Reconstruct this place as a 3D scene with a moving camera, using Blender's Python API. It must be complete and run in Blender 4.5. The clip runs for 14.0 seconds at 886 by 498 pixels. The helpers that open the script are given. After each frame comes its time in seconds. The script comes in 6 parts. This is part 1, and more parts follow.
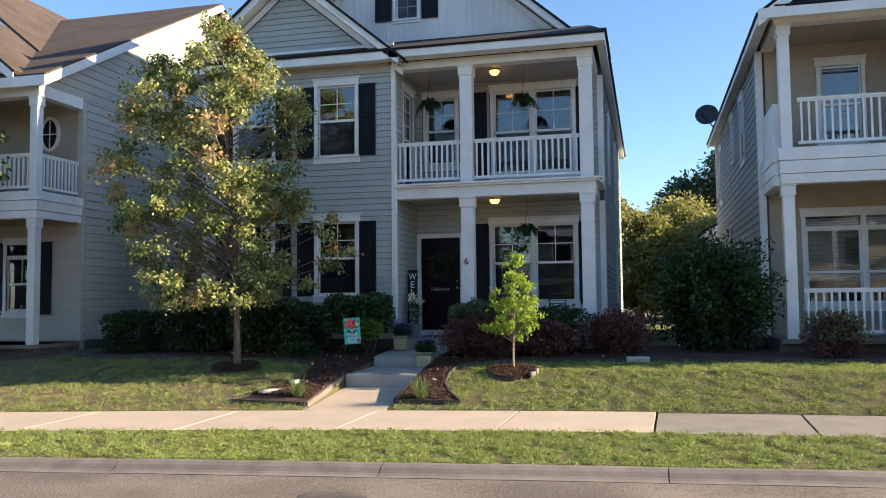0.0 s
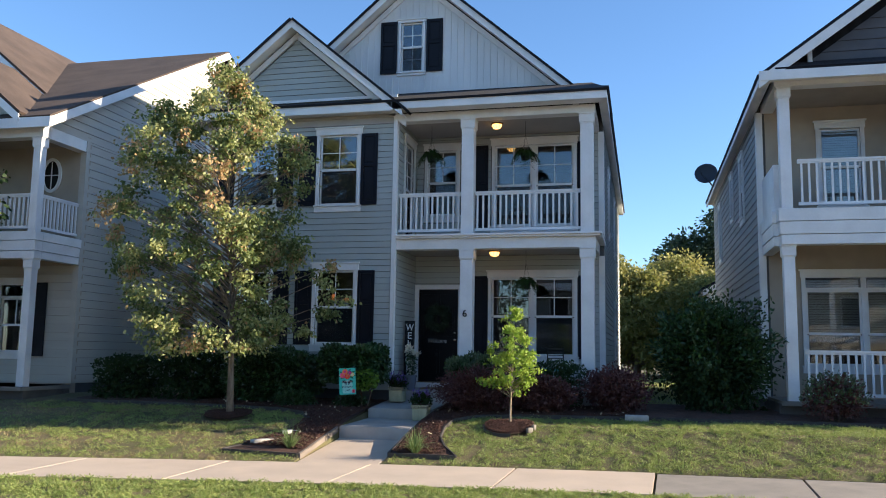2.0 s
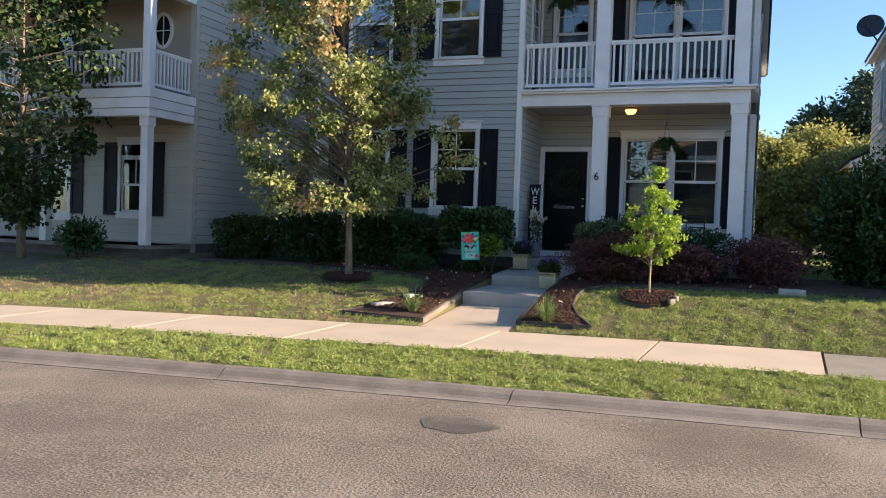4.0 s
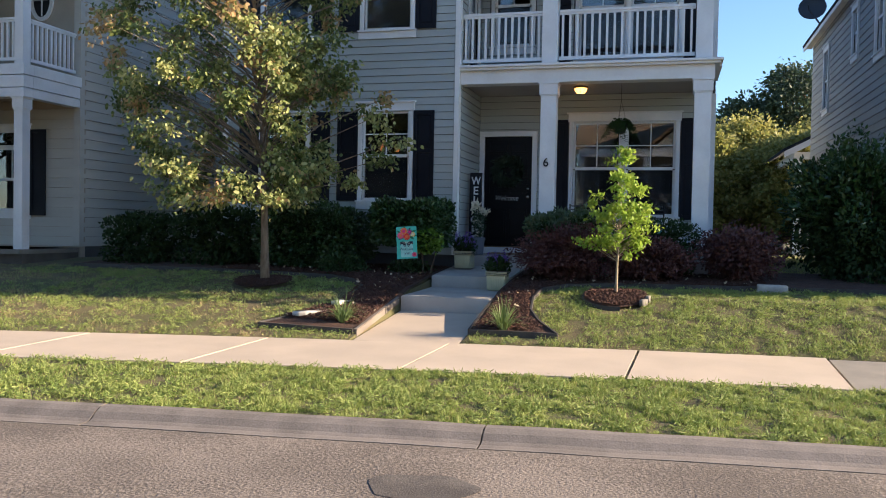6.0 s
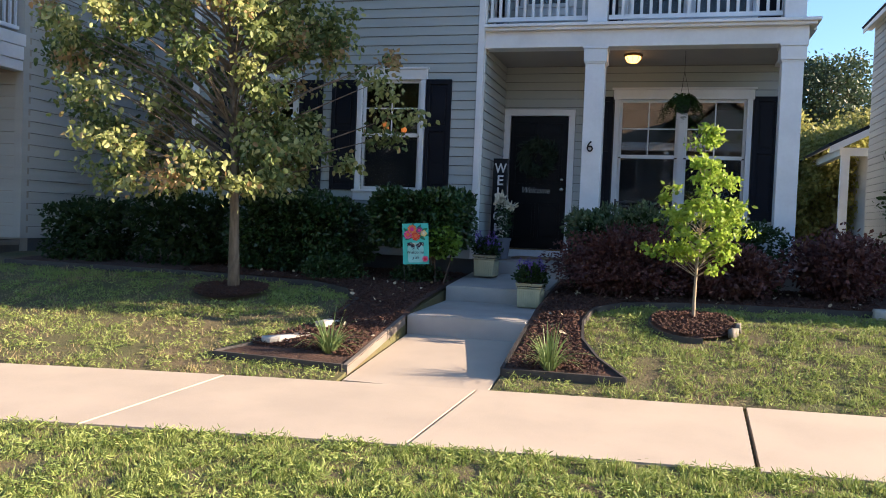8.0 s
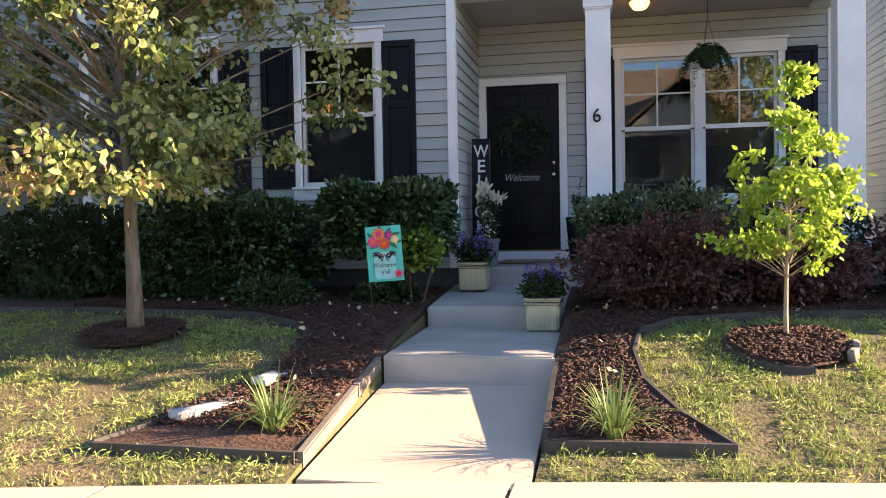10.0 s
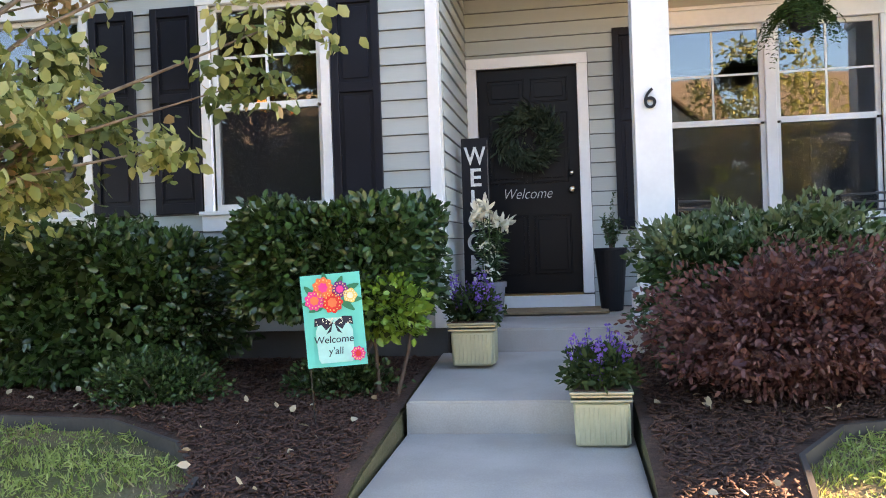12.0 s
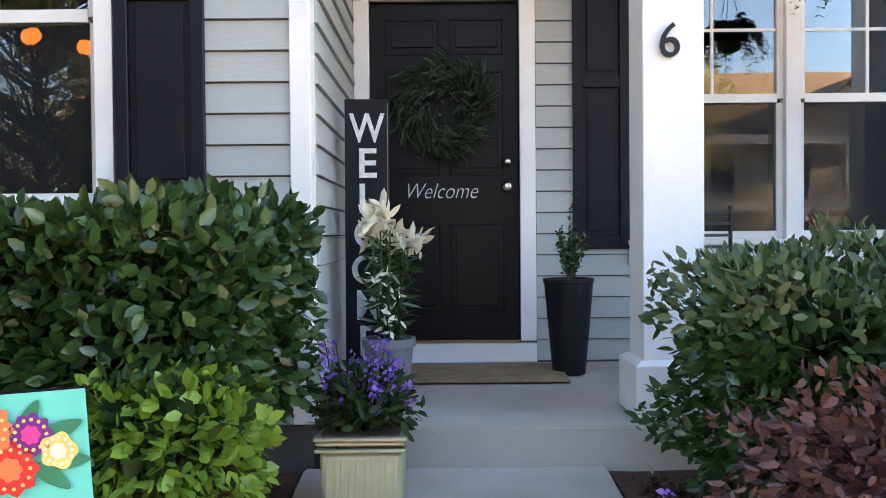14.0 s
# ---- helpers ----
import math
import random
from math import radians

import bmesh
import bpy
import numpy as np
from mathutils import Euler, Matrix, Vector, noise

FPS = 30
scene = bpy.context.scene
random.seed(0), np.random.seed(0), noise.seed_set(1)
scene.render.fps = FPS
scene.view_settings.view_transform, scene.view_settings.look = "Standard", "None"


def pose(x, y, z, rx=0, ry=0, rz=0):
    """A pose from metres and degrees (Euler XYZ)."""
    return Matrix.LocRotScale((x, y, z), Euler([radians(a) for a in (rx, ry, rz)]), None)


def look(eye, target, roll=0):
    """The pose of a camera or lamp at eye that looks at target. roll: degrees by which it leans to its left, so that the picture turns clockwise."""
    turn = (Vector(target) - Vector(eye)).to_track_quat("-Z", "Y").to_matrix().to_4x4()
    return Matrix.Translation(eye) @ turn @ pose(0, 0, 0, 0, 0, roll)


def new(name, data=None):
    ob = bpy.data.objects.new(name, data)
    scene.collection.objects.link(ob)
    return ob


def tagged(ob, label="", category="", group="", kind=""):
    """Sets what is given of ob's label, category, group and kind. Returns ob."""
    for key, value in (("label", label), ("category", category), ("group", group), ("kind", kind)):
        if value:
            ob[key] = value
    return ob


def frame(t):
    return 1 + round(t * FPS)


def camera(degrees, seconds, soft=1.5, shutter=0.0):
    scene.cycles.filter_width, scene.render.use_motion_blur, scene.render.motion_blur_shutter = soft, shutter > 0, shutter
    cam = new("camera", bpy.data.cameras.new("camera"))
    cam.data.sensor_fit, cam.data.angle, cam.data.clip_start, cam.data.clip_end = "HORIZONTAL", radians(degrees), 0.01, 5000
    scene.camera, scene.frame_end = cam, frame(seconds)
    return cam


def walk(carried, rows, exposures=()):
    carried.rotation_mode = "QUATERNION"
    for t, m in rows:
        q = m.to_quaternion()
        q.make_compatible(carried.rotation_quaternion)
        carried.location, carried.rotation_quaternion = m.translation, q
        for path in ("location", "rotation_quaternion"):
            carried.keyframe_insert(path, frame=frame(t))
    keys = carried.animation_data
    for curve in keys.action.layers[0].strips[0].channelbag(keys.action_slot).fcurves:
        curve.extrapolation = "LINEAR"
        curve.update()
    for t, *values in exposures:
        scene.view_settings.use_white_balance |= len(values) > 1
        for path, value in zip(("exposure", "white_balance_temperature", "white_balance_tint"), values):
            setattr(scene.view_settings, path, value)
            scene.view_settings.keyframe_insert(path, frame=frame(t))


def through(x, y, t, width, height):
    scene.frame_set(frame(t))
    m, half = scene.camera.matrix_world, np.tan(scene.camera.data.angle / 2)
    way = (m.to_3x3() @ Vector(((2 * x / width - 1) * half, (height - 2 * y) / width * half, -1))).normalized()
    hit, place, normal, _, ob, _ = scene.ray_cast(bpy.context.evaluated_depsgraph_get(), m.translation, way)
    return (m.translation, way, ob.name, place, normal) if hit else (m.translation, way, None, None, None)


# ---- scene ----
cam = camera(56.2, 14.0, soft=1.0)
PATH = [
    (0, (0.739, -0.018, 1.627), (0.263, 1.92, 1.753), -0.6),
    (0.5, (0.755, -0.032, 1.657), (0.287, 1.902, 1.853), -0.1),
    (1, (0.748, -0.005, 1.65), (0.279, 1.923, 1.901), 0.7),
    (1.5, (0.736, -0.013, 1.667), (0.279, 1.914, 1.943), 1.1),
    (2, (0.675, 0.035, 1.645), (0.209, 1.965, 1.893), 0.9),
    (2.5, (0.575, 0.146, 1.579), (0.076, 2.078, 1.713), 0.1),
    (3, (0.376, 0.414, 1.487), (-0.285, 2.301, 1.452), 0.7),
    (3.2, (0.345, 0.561, 1.487), (-0.399, 2.417, 1.417), 1.1),
    (5.3, (-0.633, 2.033, 1.25), (-1.198, 3.952, 1.243), 1.9),
    (5.5, (-0.674, 2.25, 1.273), (-1.21, 4.177, 1.249), 1.0),
    (6, (-0.839, 2.787, 1.319), (-1.363, 4.717, 1.269), 1.1),
    (6.5, (-1.07, 3.413, 1.322), (-1.618, 5.335, 1.236), 0.8),
    (7, (-1.256, 4.02, 1.349), (-1.82, 5.937, 1.252), 1.2),
    (7.5, (-1.51, 4.65, 1.364), (-2.056, 6.573, 1.282), 1.0),
    (8, (-1.759, 5.331, 1.368), (-2.283, 7.26, 1.302), 2.3),
    (8.2, (-1.846, 5.593, 1.376), (-2.368, 7.523, 1.322), 2.6),
    (10.3, (-2.782, 8.091, 1.334), (-3.165, 10.053, 1.274), -1.4),
    (10.5, (-2.82, 8.366, 1.328), (-3.203, 10.329, 1.276), -1.6),
    (11, (-3.02, 9.076, 1.306), (-3.359, 11.046, 1.268), -1.4),
    (11.5, (-3.182, 9.831, 1.383), (-3.513, 11.803, 1.365), -1.8),
    (12, (-3.41, 10.53, 1.453), (-3.715, 12.506, 1.448), -2.0),
    (12.5, (-3.53, 11.207, 1.534), (-3.802, 13.188, 1.532), -1.4),
    (13, (-3.696, 11.843, 1.592), (-3.874, 13.835, 1.585), -0.8),
    (13.5, (-3.756, 12.468, 1.635), (-3.826, 14.466, 1.609), 0.3),
    (14, (-3.774, 13.044, 1.647), (-3.775, 15.044, 1.611), -0.5),
]
EXPOSURES = [(0, 1.75, 6000, 10), (2, 1.6, 5550, 10), (3, 1.7, 6000, 12), (5.5, 1.75, 5950, 12), (7.5, 1.85, 5850, 13), (10.5, 2.9, 6900, 19), (11.5, 3.55, 7500, 20), (12, 3.8, 7700, 20), (13, 4.5, 8100, 21), (13.5, 4.05, 7900, 21), (14, 3.95, 7800, 20)]
walk(cam, [(t, look(eye, target, roll)) for t, eye, target, roll in PATH], EXPOSURES)

# ---- light ----
SUN_AZ, SUN_EL = 9.0, 18.5
world = bpy.data.worlds.new("world")
scene.world = world
world.use_nodes = True
wn = world.node_tree.nodes
sky = wn.new("ShaderNodeTexSky")
sky.sky_type, sky.sun_disc = "NISHITA", False
sky.sun_elevation, sky.sun_rotation = radians(SUN_EL), radians(90 - SUN_AZ)
sky.dust_density, sky.ozone_density = 0.3, 3.0
world.node_tree.links.new(sky.outputs[0], wn["Background"].inputs[0])
wn["Background"].inputs[1].default_value = 0.078
sun = new("sun", bpy.data.lights.new("sun", "SUN"))
sun.data.energy, sun.data.angle, sun.data.color = 5.0, radians(0.5), (1.0, 0.76, 0.50)
sd = Vector((math.cos(radians(SUN_EL)) * math.cos(radians(SUN_AZ)), math.cos(radians(SUN_EL)) * math.sin(radians(SUN_AZ)), math.sin(radians(SUN_EL))))
sun.matrix_world = look(sd * 60, (0, 0, 0))


# ---- materials ----
def pbr(name, a, b=None, scale=3.0, rough=0.7, bump=0.0, bscale=60.0, metal=0.0, island=0.0, random_ob=0.0, coat=0.0, stretch=(1, 1, 1), fine=0.25, spec=0.5, glow=None):
    """A surface that varies between two colours at a wide and a fine scale, with relief."""
    m = bpy.data.materials.new(name)
    m.use_nodes = True
    nt = m.node_tree
    n, l = nt.nodes, nt.links
    p = n["Principled BSDF"]
    b = b or tuple(c * 0.82 for c in a)
    tc = n.new("ShaderNodeTexCoord")
    mp = n.new("ShaderNodeMapping")
    mp.inputs["Scale"].default_value = stretch
    l.new(tc.outputs["Object"], mp.inputs[0])
    t1 = n.new("ShaderNodeTexNoise")
    t1.inputs["Scale"].default_value, t1.inputs["Detail"].default_value = scale, 5
    t2 = n.new("ShaderNodeTexNoise")
    t2.inputs["Scale"].default_value, t2.inputs["Detail"].default_value = bscale, 4
    l.new(mp.outputs[0], t1.inputs["Vector"])
    l.new(mp.outputs[0], t2.inputs["Vector"])
    add = n.new("ShaderNodeMath")
    add.operation = "MULTIPLY_ADD"
    l.new(t2.outputs[0], add.inputs[0])
    add.inputs[1].default_value = fine
    l.new(t1.outputs[0], add.inputs[2])
    last = add
    if island or random_ob:
        g = n.new("ShaderNodeNewGeometry") if island else n.new("ShaderNodeObjectInfo")
        ad2 = n.new("ShaderNodeMath")
        ad2.operation = "MULTIPLY_ADD"
        l.new(g.outputs["Random Per Island" if island else "Random"], ad2.inputs[0])
        ad2.inputs[1].default_value = island or random_ob
        l.new(add.outputs[0], ad2.inputs[2])
        last = ad2
    top = 0.5 + fine * 0.5 + (island or random_ob) * 0.5
    half = 0.16 + (island or random_ob) * 0.5
    mr = n.new("ShaderNodeMapRange")
    mr.inputs["From Min"].default_value, mr.inputs["From Max"].default_value = top - half, top + half
    l.new(last.outputs[0], mr.inputs["Value"])
    mix = n.new("ShaderNodeMix")
    mix.data_type = "RGBA"
    l.new(mr.outputs[0], mix.inputs["Factor"])
    mix.inputs["A"].default_value, mix.inputs["B"].default_value = (*a, 1), (*b, 1)
    l.new(mix.outputs["Result"], p.inputs["Base Color"])
    p.inputs["Roughness"].default_value, p.inputs["Metallic"].default_value = rough, metal
    p.inputs["Coat Weight"].default_value = coat
    p.inputs["Specular IOR Level"].default_value = spec
    if bump:
        bp = n.new("ShaderNodeBump")
        bp.inputs["Distance"].default_value, bp.inputs["Strength"].default_value = bump, 0.8
        l.new(t2.outputs[0], bp.inputs["Height"])
        l.new(bp.outputs[0], p.inputs["Normal"])
    if glow:
        p.inputs["Emission Color"].default_value, p.inputs["Emission Strength"].default_value = (*glow[:3], 1), glow[3]
    return m


def leafy(name, a, b, rough=0.5, through=0.35, scale=2.0, spec=0.35):
    """Leaf blades: two colours from leaf to leaf, some light passing through."""
    m = pbr(name, a, b, scale=scale, rough=rough, island=0.9, fine=0.1, spec=spec)
    n, l = m.node_tree.nodes, m.node_tree.links
    p, out = n["Principled BSDF"], n["Material Output"]
    tr = n.new("ShaderNodeBsdfTranslucent")
    l.new(p.inputs["Base Color"].links[0].from_socket, tr.inputs[0])
    mx = n.new("ShaderNodeMixShader")
    mx.inputs[0].default_value = through
    l.new(p.outputs[0], mx.inputs[1])
    l.new(tr.outputs[0], mx.inputs[2])
    l.new(mx.outputs[0], out.inputs[0])
    return m


def shingle(name, a, b):
    return pbr(name, a, b, scale=1.2, rough=0.95, bump=0.004, bscale=90, fine=0.5)


def glazing(name):
    m = bpy.data.materials.new(name)
    m.use_nodes = True
    n, l = m.node_tree.nodes, m.node_tree.links
    n.remove(n["Principled BSDF"])
    fr = n.new("ShaderNodeFresnel")
    fr.inputs[0].default_value = 1.95
    gl = n.new("ShaderNodeBsdfGlossy")
    gl.inputs["Roughness"].default_value = 0.0
    gl.inputs["Color"].default_value = (0.95, 0.97, 1, 1)
    tp = n.new("ShaderNodeBsdfTransparent")
    tp.inputs[0].default_value = (0.75, 0.78, 0.78, 1)
    nz = n.new("ShaderNodeTexNoise")
    nz.inputs["Scale"].default_value = 1.3
    bp = n.new("ShaderNodeBump")
    bp.inputs["Distance"].default_value, bp.inputs["Strength"].default_value = 0.004, 0.1
    l.new(nz.outputs[0], bp.inputs["Height"])
    l.new(bp.outputs[0], gl.inputs["Normal"])
    mx = n.new("ShaderNodeMixShader")
    l.new(fr.outputs[0], mx.inputs[0])
    l.new(tp.outputs[0], mx.inputs[1])
    l.new(gl.outputs[0], mx.inputs[2])
    l.new(mx.outputs[0], n["Material Output"].inputs[0])
    return m


def meshwork(name, share):
    """Fine dark wire mesh that lets a part of the light through."""
    m = bpy.data.materials.new(name)
    m.use_nodes = True
    n, l = m.node_tree.nodes, m.node_tree.links
    n["Principled BSDF"].inputs["Base Color"].default_value = (0.012, 0.012, 0.013, 1)
    n["Principled BSDF"].inputs["Roughness"].default_value = 0.8
    tp = n.new("ShaderNodeBsdfTransparent")
    mx = n.new("ShaderNodeMixShader")
    mx.inputs[0].default_value = share
    l.new(tp.outputs[0], mx.inputs[1])
    l.new(n["Principled BSDF"].outputs[0], mx.inputs[2])
    l.new(mx.outputs[0], n["Material Output"].inputs[0])
    return m


M = dict(
    screen=meshwork("insect_screen", 0.3),
    siding=pbr("siding", (0.40, 0.43, 0.41), (0.35, 0.375, 0.36), scale=1.2, rough=0.62, bump=0.0012, bscale=35, stretch=(0.4, 0.4, 3), random_ob=0.12),
    siding_left=pbr("siding_left", (0.52, 0.50, 0.43), (0.45, 0.43, 0.37), scale=1.2, rough=0.62, bump=0.0012, bscale=35, stretch=(0.4, 0.4, 3)),
    siding_right=pbr("siding_right", (0.33, 0.335, 0.33), (0.28, 0.285, 0.28), scale=1.2, rough=0.62, bump=0.0012, bscale=35, stretch=(0.4, 0.4, 3)),
    tan=pbr("tan_board", (0.42, 0.36, 0.28), (0.36, 0.31, 0.24), scale=2, rough=0.65),
    # wall body in a dark colour that stands in for shade between laps
    sheath_lap_shade=pbr("sheathing_lap_shade", (0.10, 0.10, 0.10), rough=0.9),
    trim=pbr("white_paint", (0.80, 0.80, 0.79), (0.70, 0.70, 0.69), scale=2.0, rough=0.42, bump=0.0006, bscale=25),
    batten=pbr("white_batten", (0.74, 0.745, 0.74), (0.62, 0.63, 0.63), scale=1.5, rough=0.5, stretch=(1, 1, 0.3)),
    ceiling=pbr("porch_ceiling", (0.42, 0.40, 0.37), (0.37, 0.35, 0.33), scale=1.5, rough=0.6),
    shutter=pbr("shutter_paint", (0.005, 0.006, 0.011), (0.009, 0.010, 0.016), scale=3, rough=0.5, bump=0.0004, bscale=60, spec=0.2),
    door=pbr("door_paint", (0.0035, 0.0035, 0.0045), (0.006, 0.006, 0.007), scale=3, rough=0.42, spec=0.18),
    roof=shingle("roof_dark", (0.007, 0.008, 0.012), (0.012, 0.013, 0.018)),
    roof_brown=shingle("roof_brown", (0.05, 0.036, 0.028), (0.08, 0.058, 0.045)),
    roof_tan=shingle("roof_tan", (0.22, 0.16, 0.10), (0.28, 0.2, 0.13)),
    glass=glazing("window_glass"),
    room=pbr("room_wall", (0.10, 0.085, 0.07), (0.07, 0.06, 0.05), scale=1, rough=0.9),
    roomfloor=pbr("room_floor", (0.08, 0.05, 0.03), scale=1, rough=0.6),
    curtain=pbr("blind", (0.6, 0.6, 0.55), scale=2, rough=0.8),
    concrete=pbr("concrete_walk", (0.50, 0.415, 0.32), (0.42, 0.35, 0.275), scale=1.6, rough=0.9, bump=0.0025, bscale=110, random_ob=0.12, fine=0.5),
    concrete_old=pbr("concrete_old", (0.26, 0.235, 0.20), (0.20, 0.185, 0.16), scale=2.5, rough=0.92, bump=0.003, bscale=110, fine=0.5),
    step=pbr("concrete_step", (0.43, 0.40, 0.36), (0.34, 0.315, 0.28), scale=2.2, rough=0.85, bump=0.002, bscale=120, fine=0.5),
    kerb=pbr("concrete_kerb", (0.24, 0.208, 0.18), (0.15, 0.13, 0.112), scale=3.5, rough=0.92, bump=0.004, bscale=70, fine=0.7, random_ob=0.1),
    road=pbr("asphalt", (0.115, 0.094, 0.076), (0.235, 0.196, 0.16), scale=0.7, rough=0.95, bump=0.012, bscale=48, fine=1.3),
    stain=pbr("oil_stain", (0.07, 0.06, 0.052), (0.13, 0.112, 0.095), scale=3, rough=0.8, bump=0.005, bscale=75, fine=0.9),
    soil=pbr("lawn_soil", (0.085, 0.088, 0.03), (0.14, 0.105, 0.055), scale=1.4, rough=1.0, bump=0.02, bscale=40, fine=0.5),
    mulch=pbr("mulch", (0.045, 0.022, 0.014), (0.085, 0.042, 0.028), scale=6, rough=0.95, bump=0.02, bscale=45, fine=0.9),
    chips=pbr("mulch_chips", (0.035, 0.015, 0.010), (0.10, 0.045, 0.030), scale=3, rough=0.9, island=1.0),
    litter=pbr("dry_leaves", (0.34, 0.26, 0.16), (0.5, 0.42, 0.3), scale=3, rough=0.8, island=1.0),
    edging=pbr("edging", (0.035, 0.03, 0.028), (0.06, 0.052, 0.046), scale=5, rough=0.7),
    board=pbr("edge_board", (0.2, 0.17, 0.14), (0.12, 0.1, 0.085), scale=5, rough=0.9, bump=0.003, bscale=60, stretch=(1, 0.2, 1)),
    stone=pbr("stone", (0.5, 0.47, 0.42), (0.36, 0.34, 0.31), scale=6, rough=0.9, bump=0.006, bscale=40),
    stone_dark=pbr("stone_dark", (0.2, 0.18, 0.155), (0.13, 0.12, 0.1), scale=6, rough=0.9, bump=0.006, bscale=40),
    foundation=pbr("foundation", (0.13, 0.115, 0.10), (0.09, 0.08, 0.07), scale=3, rough=0.95, bump=0.004, bscale=60),
    bark=pbr("bark", (0.24, 0.19, 0.14), (0.13, 0.10, 0.075), scale=9, rough=0.95, bump=0.012, bscale=30, stretch=(1, 1, 0.25), fine=0.8),
    bark_young=pbr("bark_young", (0.38, 0.31, 0.22), (0.27, 0.215, 0.15), scale=9, rough=0.9, bump=0.003, bscale=60),
    twig=pbr("twig", (0.09, 0.06, 0.045), scale=9, rough=0.9),
    grass=leafy("grass", (0.13, 0.21, 0.04), (0.40, 0.44, 0.14), rough=0.6, through=0.3, scale=5.0),
    grass_pale=leafy("strap_leaf", (0.10, 0.17, 0.05), (0.24, 0.3, 0.12), rough=0.5, through=0.3),
    leaf_pear=leafy("leaf_pear", (0.05, 0.09, 0.03), (0.22, 0.26, 0.08), through=0.4, scale=1.3),
    # paler copy of leaf_pear with sunlight put into the colour
    leaf_sunlit=leafy("leaf_sunlit", (0.20, 0.25, 0.07), (0.50, 0.50, 0.22), through=0.42),
    leaf_wreath=leafy("leaf_wreath", (0.012, 0.026, 0.014), (0.05, 0.075, 0.045), rough=0.6, through=0.1),
    grass_dry=leafy("grass_dry", (0.26, 0.21, 0.10), (0.42, 0.34, 0.18), rough=0.8, through=0.2),
    leaf_turn=leafy("leaf_turning", (0.40, 0.24, 0.12), (0.48, 0.38, 0.18), through=0.38),
    leaf_lime=leafy("leaf_lime", (0.18, 0.31, 0.03), (0.40, 0.50, 0.08), through=0.45),
    leaf_hedge=leafy("leaf_hedge", (0.016, 0.045, 0.014), (0.052, 0.112, 0.026), rough=0.3, through=0.15, spec=0.55),
    leaf_fresh=leafy("leaf_fresh", (0.13, 0.24, 0.03), (0.2, 0.33, 0.05), rough=0.35, through=0.2),
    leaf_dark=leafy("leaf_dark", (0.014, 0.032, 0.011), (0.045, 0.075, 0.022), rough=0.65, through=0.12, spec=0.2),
    leaf_grey=leafy("leaf_greygreen", (0.07, 0.11, 0.05), (0.14, 0.18, 0.09), rough=0.45, through=0.15),
    leaf_red=leafy("leaf_red", (0.055, 0.022, 0.024), (0.16, 0.07, 0.06), rough=0.45, through=0.15),
    leaf_fern=leafy("leaf_fern", (0.017, 0.039, 0.008), (0.033, 0.066, 0.014), rough=0.6, through=0.15, spec=0.15),
    leaf_far=leafy("leaf_far", (0.15, 0.18, 0.04), (0.44, 0.40, 0.13), through=0.45, scale=0.6),
    leaf_fardark=leafy("leaf_fardark", (0.035, 0.06, 0.03), (0.09, 0.12, 0.055), through=0.25, scale=0.6),
    petal_purple=leafy("petal_purple", (0.13, 0.06, 0.34), (0.3, 0.17, 0.58), through=0.3),
    petal_cream=leafy("petal_cream", (0.75, 0.68, 0.5), (0.85, 0.82, 0.7), through=0.2),
    tin=pbr("painted_tin", (0.52, 0.50, 0.33), (0.42, 0.41, 0.27), scale=5, rough=0.42, metal=0.25, bump=0.0008, bscale=60),
    tin_rim=pbr("tin_rim", (0.5, 0.49, 0.34), scale=5, rough=0.3, metal=0.5),
    pot_black=pbr("pot_black", (0.006, 0.006, 0.008), (0.01, 0.01, 0.012), scale=4, rough=0.5, spec=0.25),
    pot_grey=pbr("pot_grey", (0.2, 0.2, 0.22), scale=4, rough=0.7),
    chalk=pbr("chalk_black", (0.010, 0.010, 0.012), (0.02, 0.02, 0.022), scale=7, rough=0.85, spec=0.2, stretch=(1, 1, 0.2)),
    lettering=pbr("letter_white", (0.75, 0.75, 0.72), (0.5, 0.5, 0.48), scale=20, rough=0.7),
    black=pbr("black_metal", (0.012, 0.012, 0.013), scale=5, rough=0.4, metal=0.5),
    nickel=pbr("nickel", (0.6, 0.57, 0.5), scale=9, rough=0.25, metal=1.0),
    coir=pbr("coir", (0.30, 0.21, 0.12), (0.2, 0.14, 0.08), scale=14, rough=1.0, bump=0.006, bscale=150),
    teal=pbr("teal", (0.06, 0.42, 0.42), (0.05, 0.34, 0.36), scale=6, rough=0.7),
    aqua=pbr("flag_aqua", (0.10, 0.60, 0.50), (0.09, 0.54, 0.46), scale=6, rough=0.8, bump=0.0008, bscale=250),
    jar=pbr("flag_jar", (0.38, 0.74, 0.68), scale=6, rough=0.8),
    orange=pbr("flag_orange", (0.9, 0.2, 0.07), scale=12, rough=0.8),
    pink=pbr("flag_pink", (0.85, 0.05, 0.28), scale=12, rough=0.8),
    red=pbr("flag_red", (0.8, 0.035, 0.03), scale=12, rough=0.8),
    violet=pbr("flag_violet", (0.18, 0.02, 0.22), scale=12, rough=0.8),
    yellow=pbr("flag_yellow", (0.85, 0.62, 0.18), scale=12, rough=0.8),
    flagleaf=pbr("flag_leaf", (0.02, 0.2, 0.10), scale=12, rough=0.8),
    cream=pbr("flag_cream", (0.85, 0.8, 0.62), scale=12, rough=0.8),
    ink=pbr("flag_ink", (0.02, 0.02, 0.04), scale=12, rough=0.8),
    bulb=pbr("lamp_glass", (0.8, 0.6, 0.3), rough=0.4, glow=(1.0, 0.48, 0.10, 1.5)),
    bulb_in=pbr("chandelier_glass", (0.8, 0.4, 0.2), rough=0.4, glow=(1.0, 0.24, 0.04, 0.35)),
